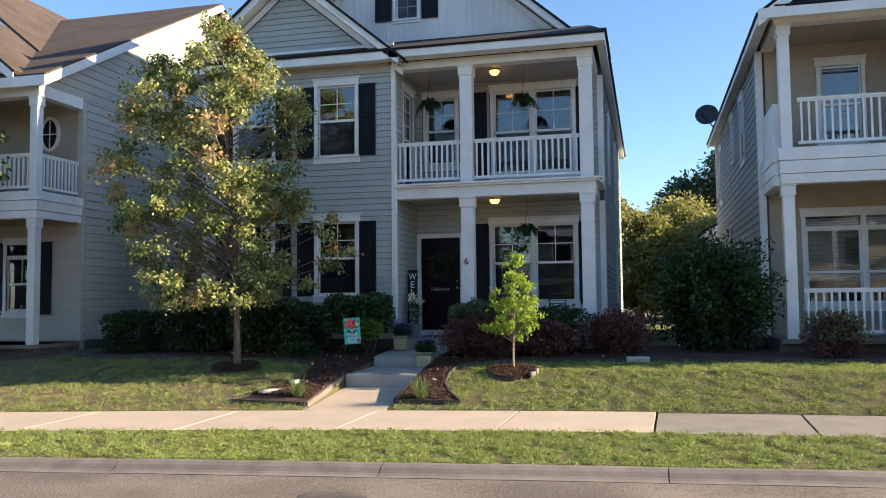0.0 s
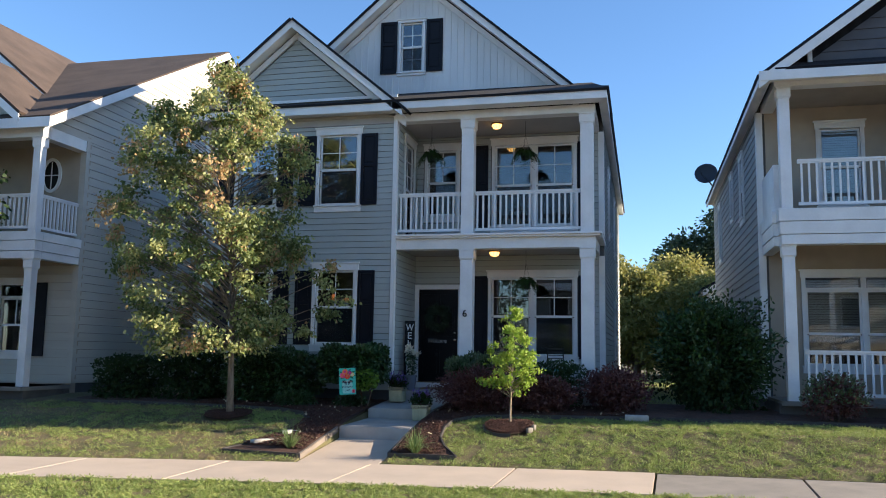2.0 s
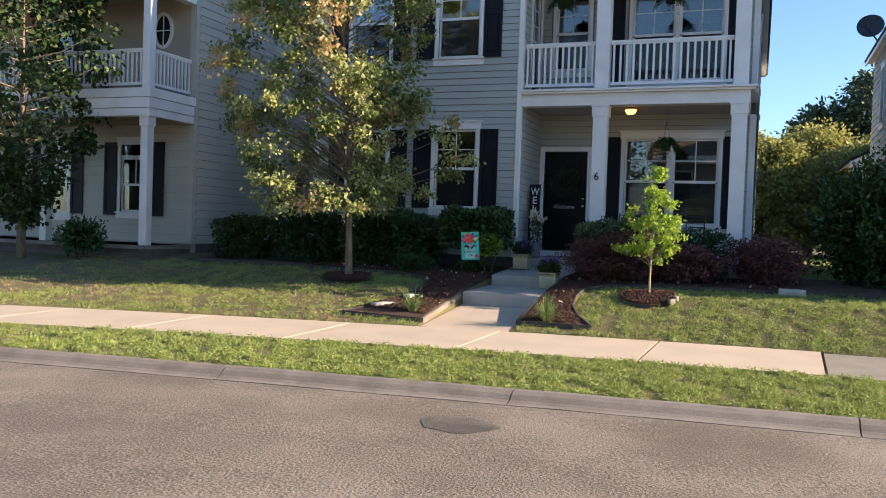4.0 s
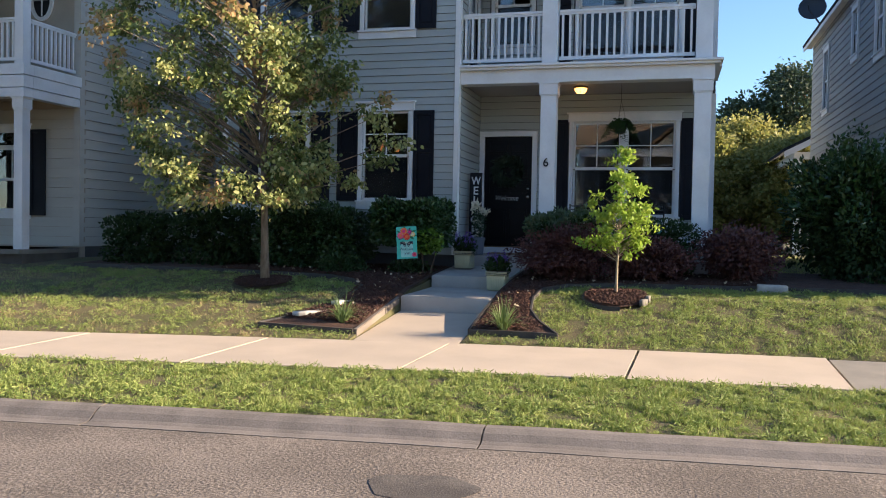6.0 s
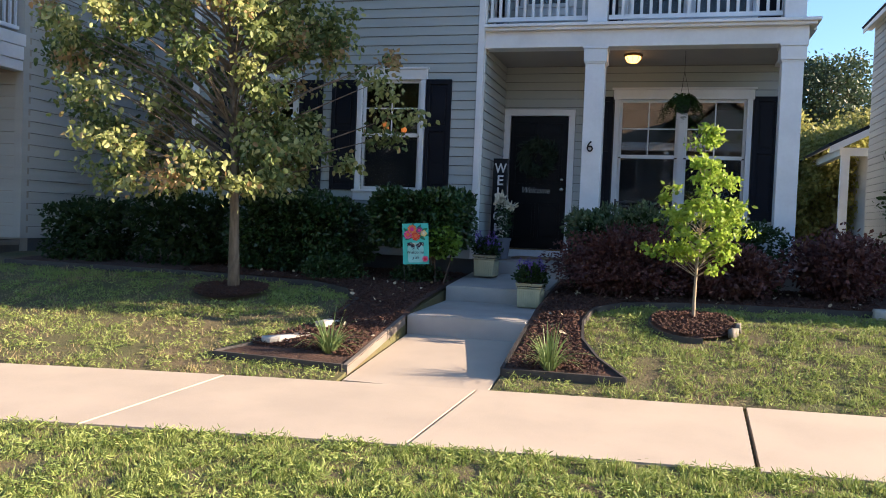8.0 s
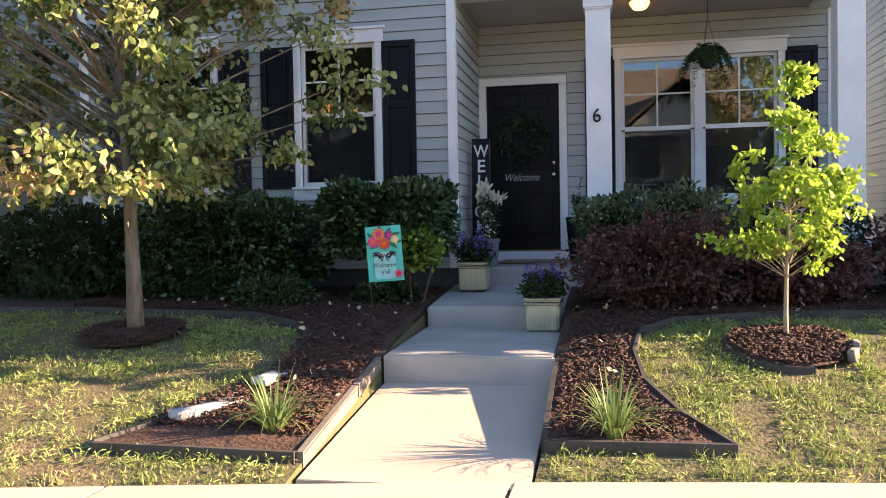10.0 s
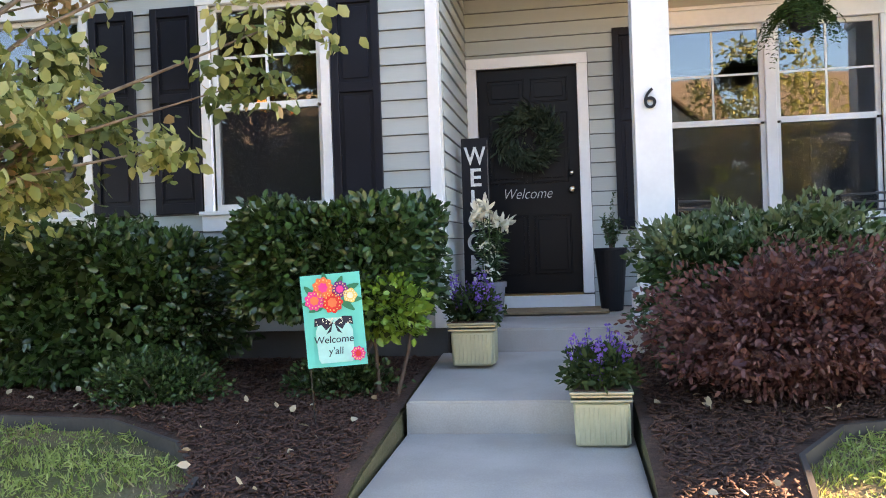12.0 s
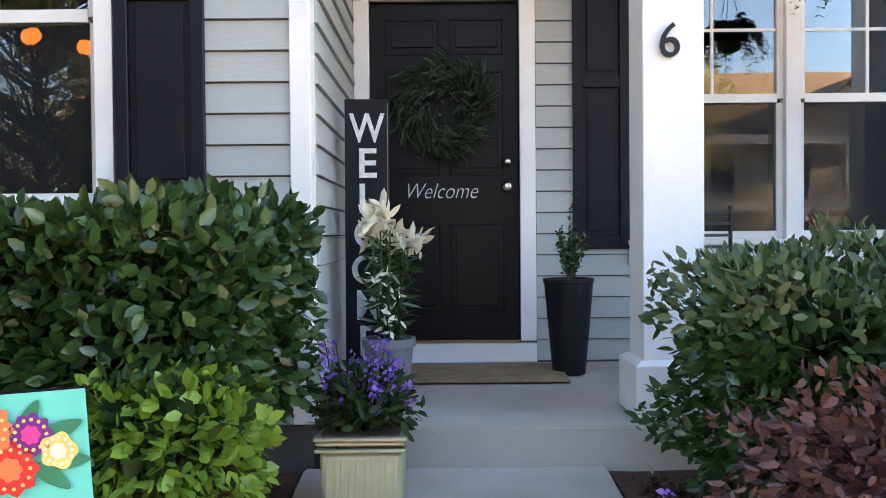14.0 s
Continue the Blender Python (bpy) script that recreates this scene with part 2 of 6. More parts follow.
    brass=pbr("lamp_metal", (0.25, 0.17, 0.08), rough=0.4, metal=0.8),
    rubber=pbr("dish_grey", (0.05, 0.05, 0.055), rough=0.5),
)


# ---- helpers of this scene ----
def box(bm, x0, x1, y0, y1, z0, z1):
    v = [bm.verts.new((x, y, z)) for z in (z0, z1) for y in (y0, y1) for x in (x0, x1)]
    for f in ((0, 2, 3, 1), (4, 5, 7, 6), (0, 1, 5, 4), (2, 6, 7, 3), (0, 4, 6, 2), (1, 3, 7, 5)):
        bm.faces.new([v[i] for i in f])
    return v


def prism(bm, loop, axis, a, b):
    """A flat outline pushed along an axis from a to b. loop gives the two other coordinates in x, y, z order."""
    def at(p, w):
        q = list(p)
        q.insert("xyz".index(axis), w)
        return q
    lo, hi = [bm.verts.new(at(p, a)) for p in loop], [bm.verts.new(at(p, b)) for p in loop]
    bm.faces.new(lo)
    bm.faces.new(hi[::-1])
    for i in range(len(loop)):
        j = (i + 1) % len(loop)
        bm.faces.new((lo[j], lo[i], hi[i], hi[j]))


def tube(bm, pts, radii, seg=7, cap=True):
    rings = []
    pts = [Vector(p) for p in pts]
    for i, p in enumerate(pts):
        d = (pts[min(i + 1, len(pts) - 1)] - pts[max(i - 1, 0)]).normalized()
        u = d.orthogonal().normalized()
        if rings:
            u = (lastu - d * lastu.dot(d)).normalized()
        lastu = u
        w = d.cross(u)
        r = radii[i] if hasattr(radii, "__len__") else radii
        rings.append([bm.verts.new(p + (u * math.cos(a) + w * math.sin(a)) * r) for a in [2 * math.pi * k / seg for k in range(seg)]])
    for a, b in zip(rings, rings[1:]):
        for k in range(seg):
            bm.faces.new((a[k], a[(k + 1) % seg], b[(k + 1) % seg], b[k]))
    if cap:
        bm.faces.new(rings[0][::-1])
        bm.faces.new(rings[-1])


def lathe(bm, profile, centre=(0, 0, 0), seg=20):
    rings = []
    for r, z in profile:
        rings.append([bm.verts.new((centre[0] + r * math.cos(2 * math.pi * k / seg), centre[1] + r * math.sin(2 * math.pi * k / seg), centre[2] + z)) for k in range(seg)])
    for a, b in zip(rings, rings[1:]):
        for k in range(seg):
            bm.faces.new((a[k], a[(k + 1) % seg], b[(k + 1) % seg], b[k]))
    bm.faces.new(rings[0][::-1])
    bm.faces.new(rings[-1])


def part(name, bm, material, parent=None, label="", bevel=0.0, smooth=False, kind=""):
    if bevel:
        bmesh.ops.bevel(bm, geom=bm.edges[:], offset=bevel, segments=1, affect="EDGES", clamp_overlap=True)
    bmesh.ops.recalc_face_normals(bm, faces=bm.faces[:])
    me = bpy.data.meshes.new(name)
    bm.to_mesh(me)
    bm.free()
    me.materials.append(material)
    if smooth:
        me.shade_smooth()
    ob = new(name, me)
    if parent:
        ob.parent = parent
    return tagged(ob, label, kind=kind)


def boxes(name, items, material, parent=None, bevel=0.0, label="", kind=""):
    bm = bmesh.new()
    for it in items:
        box(bm, *it)
    return part(name, bm, material, parent, label, bevel, kind=kind)


def thing(name, label, category, group="", at=(0, 0, 0)):
    ob = new(name)
    ob.empty_display_size = 0.1
    ob.location = at
    return tagged(ob, label, category, group)


def structure(name, label=""):
    ob = new(name)
    ob.empty_display_size = 0.1
    return tagged(ob, label, kind="structure")


def raw(name, verts, faces, material, parent=None, label="", kind=""):
    """A mesh of many small loose faces from arrays of vertices (n, k, 3), each n with the same faces."""
    n, k = verts.shape[:2]
    f = np.array(faces)
    idx = (np.arange(n)[:, None, None] * k + f[None]).reshape(-1)
    me = bpy.data.meshes.new(name)
    me.vertices.add(n * k)
    me.vertices.foreach_set("co", verts.reshape(-1).astype(np.float32))
    me.loops.add(len(idx))
    me.loops.foreach_set("vertex_index", idx.astype(np.int32))
    nf = n * len(f)
    me.polygons.add(nf)
    me.polygons.foreach_set("loop_start", (np.arange(nf) * f.shape[1]).astype(np.int32))
    me.update(calc_edges=True)
    me.materials.append(material)
    ob = new(name, me)
    if parent:
        ob.parent = parent
    return tagged(ob, label, kind=kind)


def unit(v):
    return v / np.maximum(np.linalg.norm(v, axis=-1, keepdims=True), 1e-6)


def leaves(name, centres, out, length, width, material, parent=None, label="", rng=None, droop=0.3, kind="", fold=0.25):
    """Folded oval leaves at the centres, roughly facing the way given by out."""
    n = len(centres)
    d = unit(out + rng.normal(0, 0.75, (n, 3)) + np.array([0, 0, -droop]))
    s = unit(np.cross(d, rng.normal(0, 1, (n, 3))))
    up = np.cross(s, d)
    L = (length * rng.uniform(0.65, 1.25, n))[:, None]
    W = L * width / length * 0.5
    h = fold * W
    c = centres
    v = np.stack([c, c + d * L * 0.3 + s * W + up * h, c + d * L * 0.7 + s * W * 0.8 + up * h, c + d * L, c + d * L * 0.7 - s * W * 0.8 + up * h, c + d * L * 0.3 - s * W + up * h], 1)
    return raw(name, v, [(0, 1, 2, 3), (0, 3, 4, 5)], material, parent, label, kind)


def blob(rng, n, centre, radii, lump=0.18, shell=0.55, flat_bottom=None):
    """Points in the outer shell of a lumpy ellipsoid, and the outward way of each."""
    u = unit(rng.normal(0, 1, (n, 3)))
    seed = rng.uniform(0, 50)
    r = 1 + lump * np.array([noise.noise(Vector((a * 2.2 + seed, b * 2.2, c * 2.2))) * 2 for a, b, c in u])
    r = r * rng.uniform(shell, 1, n) ** 0.5
    p = np.array(centre) + u * np.array(radii) * r[:, None]
    if flat_bottom is not None:
        p[:, 2] = np.maximum(p[:, 2], flat_bottom + rng.uniform(0, 0.12, n))
    return p, u


def boxed_blob(rng, n, lo, hi, round_=0.35, lump=0.06):
    """Points near the skin of a clipped shrub with rounded edges."""
    c, h = (np.array(lo) + np.array(hi)) / 2, (np.array(hi) - np.array(lo)) / 2
    u = rng.uniform(-1, 1, (n, 3))
    k = rng.integers(0, 3, n)
    sgn = np.where(rng.random(n) < 0.5, -1.0, 1.0)
    u[np.arange(n), k] = sgn
    e = 1 / (1 - round_ * 0.55)
    p4 = (np.abs(u) ** 5).sum(1, keepdims=True) ** 0.2
    u2 = u / p4
    nrm = unit(np.sign(u2) * np.abs(u2) ** 3 / h)
    seed = rng.uniform(0, 50)
    d = np.array([noise.noise(Vector((a * 2 + seed, b * 2, q * 2))) for a, b, q in u2 * h * 1.6])
    s = (1 + lump * 2.2 * d) * rng.uniform(0.72, 1.0, n) ** 0.6
    return c + u2 * h * s[:, None], nrm


def road_edge(x):
    return 8.98 + 0.1 * x - 0.002 * x * x


def walk_near(x):
    xx = max(-16, min(10, x))
    return 10.6 + 0.1 * xx - 0.0085 * xx * xx


def walk_far(x):
    return walk_near(x) + 1.72


def land(x, y):
    """Height of the ground."""
    ye, yn, yf = road_edge(max(-16, min(14, x))), walk_near(x), walk_far(x)
    if y < ye - 0.1:
        return -0.42
    if y < ye:
        return -0.42 + 0.27 * (y - ye + 0.1) / 0.1
    if y < yn:
        return -0.15 + 0.12 * (y - ye) / (yn - ye)
    if y < yf:
        return -0.06
    dip = 0.10 * math.exp(-((x + 3.73) / 1.0) ** 2) * max(0, min((y - yf) / (13.6 - yf), (15.4 - y) / 1.8))
    if y < 14:
        return 0.0 + 0.46 * (y - yf) / (14 - yf) - dip
    if y < 16.4:
        return 0.46 + 0.16 * (y - 14) / 2.4 - dip
    return 0.62


# ---- ground ----
xs = sorted(set([-260, -160, -90, -60, -40, -4.385, -4.37, -3.105, -3.09] + [round(-30 + 0.5 * i, 2) for i in range(121)] + [40, 60, 90, 160, 260]))
bm = bmesh.new()
grid = []
for x in xs:
    ye, yn, yf = road_edge(max(-16, min(14, x))), walk_near(x), walk_far(x)
    col = [-260, -90, -30, -10, 2, ye - 0.1, ye] + [ye + (yn - ye) * t for t in (0.33, 0.66, 1)] + [yn + 0.012, yf - 0.012, yf]
    col += [yf + (14 - yf) * t for t in (0.2, 0.4, 0.6, 0.8, 1)] + [14.6, 15.2, 15.8, 16.4, 18, 24, 34, 60, 110, 260]
    zs = [land(x, y - 1e-4) for y in col]
    zs[10] = zs[11] = -0.08
    zs[12] = 0.0
    grid.append([bm.verts.new((x, y, z + (0.02 * noise.noise(Vector((x * 0.7, y * 0.7, 0))) if 12 < i < 20 else 0))) for i, (y, z) in enumerate(zip(col, [(-0.15 if -4.375 < x < -3.10 and yf + 0.02 < y < 16.5 else z) for y, z in zip(col, zs)]))])
for a, b in zip(grid, grid[1:]):
    for j in range(len(a) - 1):
        bm.faces.new((a[j], b[j], b[j + 1], a[j + 1]))
tagged(part("ground", bm, M["soil"], smooth=False), "patchy green and brown lawn soil between road and houses", kind="structure")

bm = bmesh.new()
prev = None
for x in [-200, -80, -40] + [-24 + 1.0 * i for i in range(49)] + [40, 80, 200]:
    ye = road_edge(max(-16, min(14, x))) - 0.33
    cur = [bm.verts.new((x, y, z)) for y, z in ((-2.0, -0.22), (3.4, -0.15), (ye, -0.222), (ye, -0.36))]
    if prev:
        for j in range(3):
            bm.faces.new((prev[j], cur[j], cur[j + 1], prev[j + 1]))
    prev = cur
road = tagged(part("road", bm, M["road"]), "worn tan-grey asphalt street with fine gravel", kind="structure")
bm = bmesh.new()
rg = np.random.default_rng(5)
ring = [bm.verts.new((-2.2 + 0.33 * math.cos(a) * (1 + 0.12 * math.sin(3 * a)), 7.42 + 0.27 * math.sin(a) * (1 + 0.1 * math.cos(5 * a)), -0.262 - 0.0)) for a in [2 * math.pi * k / 26 for k in range(26)]]
for v in ring:
    v.co.z = -0.15 - 0.072 * (v.co.y - 3.4) / (road_edge(v.co.x) - 0.33 - 3.4) + 0.004
bm.faces.new(ring)
tagged(part("oil_stain", bm, M["stain"], road), "dark round oil stain")

# kerb sections
kerb = structure("kerb", "weathered grey concrete kerb with gutter along the street")
KERB = [(0.0, -0.42), (0.0, -0.135), (-0.02, -0.118), (-0.09, -0.122), (-0.15, -0.15), (-0.20, -0.195), (-0.24, -0.212), (-0.34, -0.216), (-0.34, -0.42)]
for i in range(-6, 6):
    xa, xb = -2.09 + 3.0 * i, -2.09 + 3.0 * (i + 1) - 0.012
    bm = bmesh.new()
    rows = []
    for k in range(7):
        x = xa + (xb - xa) * k / 6
        wob = 0.008 * noise.noise(Vector((x * 2, 3, 0)))
        rows.append([bm.verts.new((x, road_edge(x) + dy + wob, z + wob)) for dy, z in KERB])
    for a, b in zip(rows, rows[1:]):
        for j in range(len(KERB)):
            q = (j + 1) % len(KERB)
            bm.faces.new((a[j], b[j], b[q], a[q]))
    bm.faces.new(rows[0])
    bm.faces.new(rows[-1][::-1])
    part("kerb_section", bm, M["kerb"], kerb)

# sidewalk slabs
side = structure("sidewalk", "pale concrete sidewalk slabs, older and darker further along")
joints = [-1.16 + (-2.08) * i for i in range(11)][::-1] + [0.80, 2.75, 4.7, 6.7, 8.7, 10.7]
for xa, xb in zip(joints, joints[1:]):
    bm = bmesh.new()
    old = xa > 0.7
    g = 0.018 if old or abs(xa + 1.16) < 0.1 else 0.012
    n = 5
    loop = []
    lean = 0.05
    lo = [(xa + g + (xb - xa - 2 * g) * k / n, 0) for k in range(n + 1)]
    a_, b_ = [], []
    for x, _ in lo:
        a_.append((x - 0.03, walk_near(x - 0.03) + 0.012))
        b_.append((x + 0.03, walk_far(x + 0.03) - 0.012))
    drop = 0.015 if old else 0.0
    bot, topv = [], []
    pts = a_ + b_[::-1]
    bt = [bm.verts.new((x, y, -0.2)) for x, y in pts]
    tp = [bm.verts.new((x, y, (-0.02 if i <= n else 0.012) - drop)) for i, (x, y) in enumerate(pts)]
    for k in range(n):
        bm.faces.new((tp[k], tp[k + 1], tp[-(k + 2)], tp[-(k + 1)]))
        bm.faces.new((bt[k], bt[-(k + 1)], bt[-(k + 2)], bt[k + 1]))
    for k in range(len(pts)):
        q = (k + 1) % len(pts)
        bm.faces.new((bt[k], bt[q], tp[q], tp[k]))
    part("slab", bm, M["concrete_old"] if old else M["concrete"], side, "older darker slab" if old else "")

# front walk and steps
walkway = structure("front_walk", "pale concrete front walk with steps up to the porch")
def block(name, x0, x1, y0, y1, zb, za, zc, mt, par, bev=0.012):
    bm = bmesh.new()
    v = box(bm, x0, x1, y0, y1, zb, za)
    for w in v:
        if w.co.z > zb + 1e-6 and w.co.y > y0 + 1e-6:
            w.co.z = zc
    bmesh.ops.bevel(bm, geom=[e for e in bm.edges if all(w.co.z > zb + 1e-6 for w in e.verts)], offset=bev, segments=2, affect="EDGES")
    return part(name, bm, mt, par)
block("slab", -4.36, -3.12, walk_far(-3.7) - 0.004, 13.6, -0.2, 0.0, 0.18, M["concrete"], walkway, 0.004)
block("step_slab", -4.36, -3.11, 13.6, 15.1, -0.2, 0.385, 0.41, M["step"], walkway)
block("step_slab", -4.355, -3.11, 15.102, 16.44, 0.0, 0.59, 0.69, M["step"], walkway)
block("porch_slab", -4.28, 0.02, 16.442, 18.05, 0.3, 0.855, 0.87, M["step"], walkway)


# ---- walls ----
def spans(u0, u1, cuts):
    out, a = [], u0
    for c0, c1 in sorted(cuts):
        if c0 > a + 0.01:
            out.append((a, min(c0, u1)))
        a = max(a, c1)
    if a < u1 - 0.01:
        out.append((a, u1))
    return [s for s in out if s[1] - s[0] > 0.01]


def lap(parent, axis, plane, sign, u0, u1, z0, z1, holes, material, joined=False, clip=None, step=0.128):
    """Lap boards on a wall. axis: along x or y; sign: the side that they face."""
    bmj = bmesh.new()
    z = z0
    while z < z1 - 0.01:
        zt = min(z + step, z1)
        cuts = sorted({z, zt} | {h[i] for h in holes for i in (2, 3) if z + 0.004 < h[i] < zt - 0.004})
        for a, b in zip(cuts, cuts[1:]):
            mid = (a + b) / 2
            here = [(h[0], h[1]) for h in holes if h[2] < mid < h[3]]
            for s0, s1 in spans(u0, u1, here):
                oa = 0.020 - 0.015 * (a - z) / step
                ob_ = 0.020 - 0.015 * (b - z) / step
                # 7 mm gap bares the wall behind, drawn as the lap's shade line
                bb = b - (0.007 if b == zt else 0.0)
                e0, e1, f0, f1 = s0, s1, s0, s1
                if clip:
                    ca, cb = clip(a), clip(b)
                    e0, e1, f0, f1 = max(s0, ca[0]), min(s1, ca[1]), max(s0, cb[0]), min(s1, cb[1])
                    if e1 - e0 < 0.03:
                        continue
                    if f1 - f0 < 0.01:
                        f0 = f1 = (e0 + e1) / 2
                        f1 += 0.01
                bm = bmj if joined else bmesh.new()
                pts = [(e0, a, 0), (e1, a, 0), (e1, a, oa), (e0, a, oa), (f0, bb, 0), (f1, bb, 0), (f1, bb, ob_), (f0, bb, ob_)]
                v = [bm.verts.new((u, plane + sign * o, w) if axis == "x" else (plane + sign * o, u, w)) for u, w, o in pts]
                for f in ((0, 1, 2, 3), (4, 7, 6, 5), (0, 4, 5, 1), (2, 6, 7, 3), (0, 3, 7, 4), (1, 5, 6, 2)):
                    bm.faces.new([v[i] for i in f])
                if not joined:
                    part("siding_board", bm, material, parent)
        z = zt
    if joined:
        return part("siding", bmj, material, parent, kind="stuff")
    bmj.free()


def wall(name, axis, plane, thick, u0, u1, z0, z1, holes, material, parent=None, structure_=True):
    """A solid wall with openings through it. It lies from plane to plane + thick."""
    us = sorted({u0, u1} | {min(max(h[i], u0), u1) for h in holes for i in (0, 1)})
    zs = sorted({z0, z1} | {min(max(h[i], z0), z1) for h in holes for i in (2, 3)})
    a, b = sorted((plane, plane + thick))
    bm = bmesh.new()
    for p, q in zip(us, us[1:]):
        run = None
        for r, s in list(zip(zs, zs[1:])) + [(None, None)]:
            solid = r is not None and not any(h[0] <= (p + q) / 2 <= h[1] and h[2] <= (r + s) / 2 <= h[3] for h in holes)
            if solid:
                run = (run[0], s) if run else (r, s)
            elif run:
                if axis == "x":
                    box(bm, p, q, a, b, run[0], run[1])
                else:
                    box(bm, a, b, p, q, run[0], run[1])
                run = None
    return part(name, bm, material, parent, kind="structure" if parent is None else "")


def sash_window(name, axis, plane, sign, u0, u1, z0, z1, parent=None, units=1, head=0.17, sill=0.15, casing=0.075, grid=(2, 2), label="", blind=0.0, rail=0.5, lower_grid=False, transom=0.0):
    """A double-hung window. u0..z1: the clear opening between the casings; plane: the wall face; sign: the side it faces."""
    if parent is None:
        w = structure(name, label)
    else:
        w = new(name)
        w.parent = parent
        tagged(w, label)

    def bx(u_0, u_1, d0, d1, z_0, z_1):
        p, q = sorted((plane + sign * d0, plane + sign * d1))
        return (u_0, u_1, p, q, z_0, z_1) if axis == "x" else (p, q, u_0, u_1, z_0, z_1)
    deep = parent is None
    def mk(nm, items, mt, bev=0.003):
        if deep:
            return boxes(nm, items, mt, w, bev)
        return boxes(nm, items, mt, w)
    c = casing
    mk("window_frame", [bx(u0 - c, u0, -0.08, 0.032, z0, z1), bx(u1, u1 + c, -0.08, 0.032, z0, z1)], M["trim"])
    mk("window_head", [bx(u0 - c - 0.02, u1 + c + 0.02, -0.08, 0.038, z1, z1 + head - 0.03), bx(u0 - c - 0.045, u1 + c + 0.045, -0.02, 0.06, z1 + head - 0.03, z1 + head)], M["trim"])
    mk("window_sill", [bx(u0 - c - 0.02, u1 + c + 0.02, -0.08, 0.035, z0 - sill, z0 - 0.03), bx(u0 - c - 0.03, u1 + c + 0.03, -0.08, 0.065, z0 - 0.03, z0)], M["trim"])
    ww = (u1 - u0 - (units - 1) * 0.09) / units
    ztop = z1 - transom
    if transom:
        mk("transom_bar", [bx(u0, u1, -0.07, 0.01, ztop - 0.05, ztop)], M["trim"])
        ztop2 = ztop - 0.05
    else:
        ztop2 = z1
    for k in range(units):
        a = u0 + k * (ww + 0.09)
        b = a + ww
        if k:
            mk("mullion", [bx(a - 0.09, a, -0.07, 0.02, z0, z1)], M["trim"])
        zr = z0 + (ztop2 - z0) * rail
        s = 0.04
        mk("sash", [bx(a, a + s, -0.06, -0.02, zr, ztop2), bx(b - s, b, -0.06, -0.02, zr, ztop2), bx(a + s, b - s, -0.06, -0.02, ztop2 - s, ztop2), bx(a + s, b - s, -0.06, -0.015, zr - 0.022, zr + 0.03)], M["trim"], 0)
        mk("sash", [bx(a, a + s, -0.08, -0.035, z0, zr - 0.022), bx(b - s, b, -0.08, -0.035, z0, zr - 0.022), bx(a + s, b - s, -0.08, -0.035, z0, z0 + 0.05)], M["trim"], 0)
        g = []
        for i in range(1, grid[0]):
            u = a + s + (b - a - 2 * s) * i / grid[0]
            g.append(bx(u - 0.009, u + 0.009, -0.052, -0.034, zr + 0.03, ztop2 - s))
            if lower_grid:
                g.append(bx(u - 0.009, u + 0.009, -0.067, -0.05, z0 + 0.05, zr - 0.022))
        for i in range(1, grid[1]):
            q = zr + 0.03 + (ztop2 - s - zr - 0.03) * i / grid[1]
            g.append(bx(a + s, b - s, -0.05, -0.036, q - 0.009, q + 0.009))
            if lower_grid:
                q = z0 + 0.05 + (zr - z0 - 0.07) * i / grid[1]
                g.append(bx(a + s, b - s, -0.065, -0.052, q - 0.009, q + 0.009))
        if g:
            mk("muntin_grid", g, M["trim"], 0)
        if deep:
            boxes("insect_screen", [bx(a + s, b - s, -0.03, -0.028, z0 + 0.05, zr - 0.022)], M["screen"], w, label="dark fine insect screen over the lower sash")
        panes = [(-0.042, zr + 0.03, ztop2 - s), (-0.058, z0 + 0.05, zr - 0.022)]
        if transom:
            panes.append((-0.04, ztop, z1))
        for d, p, q in panes:
            boxes("pane", [bx(a + (0 if p == ztop else s), b - (0 if p == ztop else s), d, d - 0.004, p, q)], M["glass"], w)
        if blind:
            bm = bmesh.new()
            z = z1 - 0.03
            while z > z1 - (z1 - z0) * blind:
                box(bm, *bx(a + 0.02, b - 0.02, -0.13, -0.118, z - 0.042, z))
                z -= 0.05
            part("window_blind", bm, M["curtain"], w)
    return w


def shutter(axis, plane, sign, u0, u1, z0, z1, parent=None, label=""):
    """A two-panel shutter fixed flat on the wall."""
    s = new("shutter")
    if parent:
        s.parent = parent
        tagged(s, label)
    else:
        tagged(s, label or "near-black two-panel shutter fixed beside a white window", "shutter", "shutters of the grey house")

    def bx(u_0, u_1, d0, d1, z_0, z_1):
        p, q = sorted((plane + sign * d0, plane + sign * d1))
        return (u_0, u_1, p, q, z_0, z_1) if axis == "x" else (p, q, u_0, u_1, z_0, z_1)
    st = 0.055
    zm = z0 + (z1 - z0) * 0.56
    it = [bx(u0, u0 + st, 0.016, 0.042, z0, z1), bx(u1 - st, u1, 0.016, 0.042, z0, z1)]
    it += [bx(u0 + st, u1 - st, 0.016, 0.042, a, b) for a, b in ((z0, z0 + 0.08), (zm - 0.035, zm + 0.035), (z1 - 0.07, z1))]
    if parent:
        it.append(bx(u0 + st, u1 - st, 0.016, 0.026, z0, z1))
        boxes("frame", it, M["shutter"], s)
        return
    boxes("frame", it, M["shutter"], s, 0.003)
    for a, b in ((z0 + 0.08, zm - 0.035), (zm + 0.035, z1 - 0.07)):
        bm = bmesh.new()
        box(bm, *bx(u0 + st, u1 - st, 0.014, 0.022, a, b))
        box(bm, *bx(u0 + st + 0.03, u1 - st - 0.03, 0.022, 0.032, a + 0.03, b - 0.03))
        part("panel", bm, M["shutter"], s, bevel=0.003)


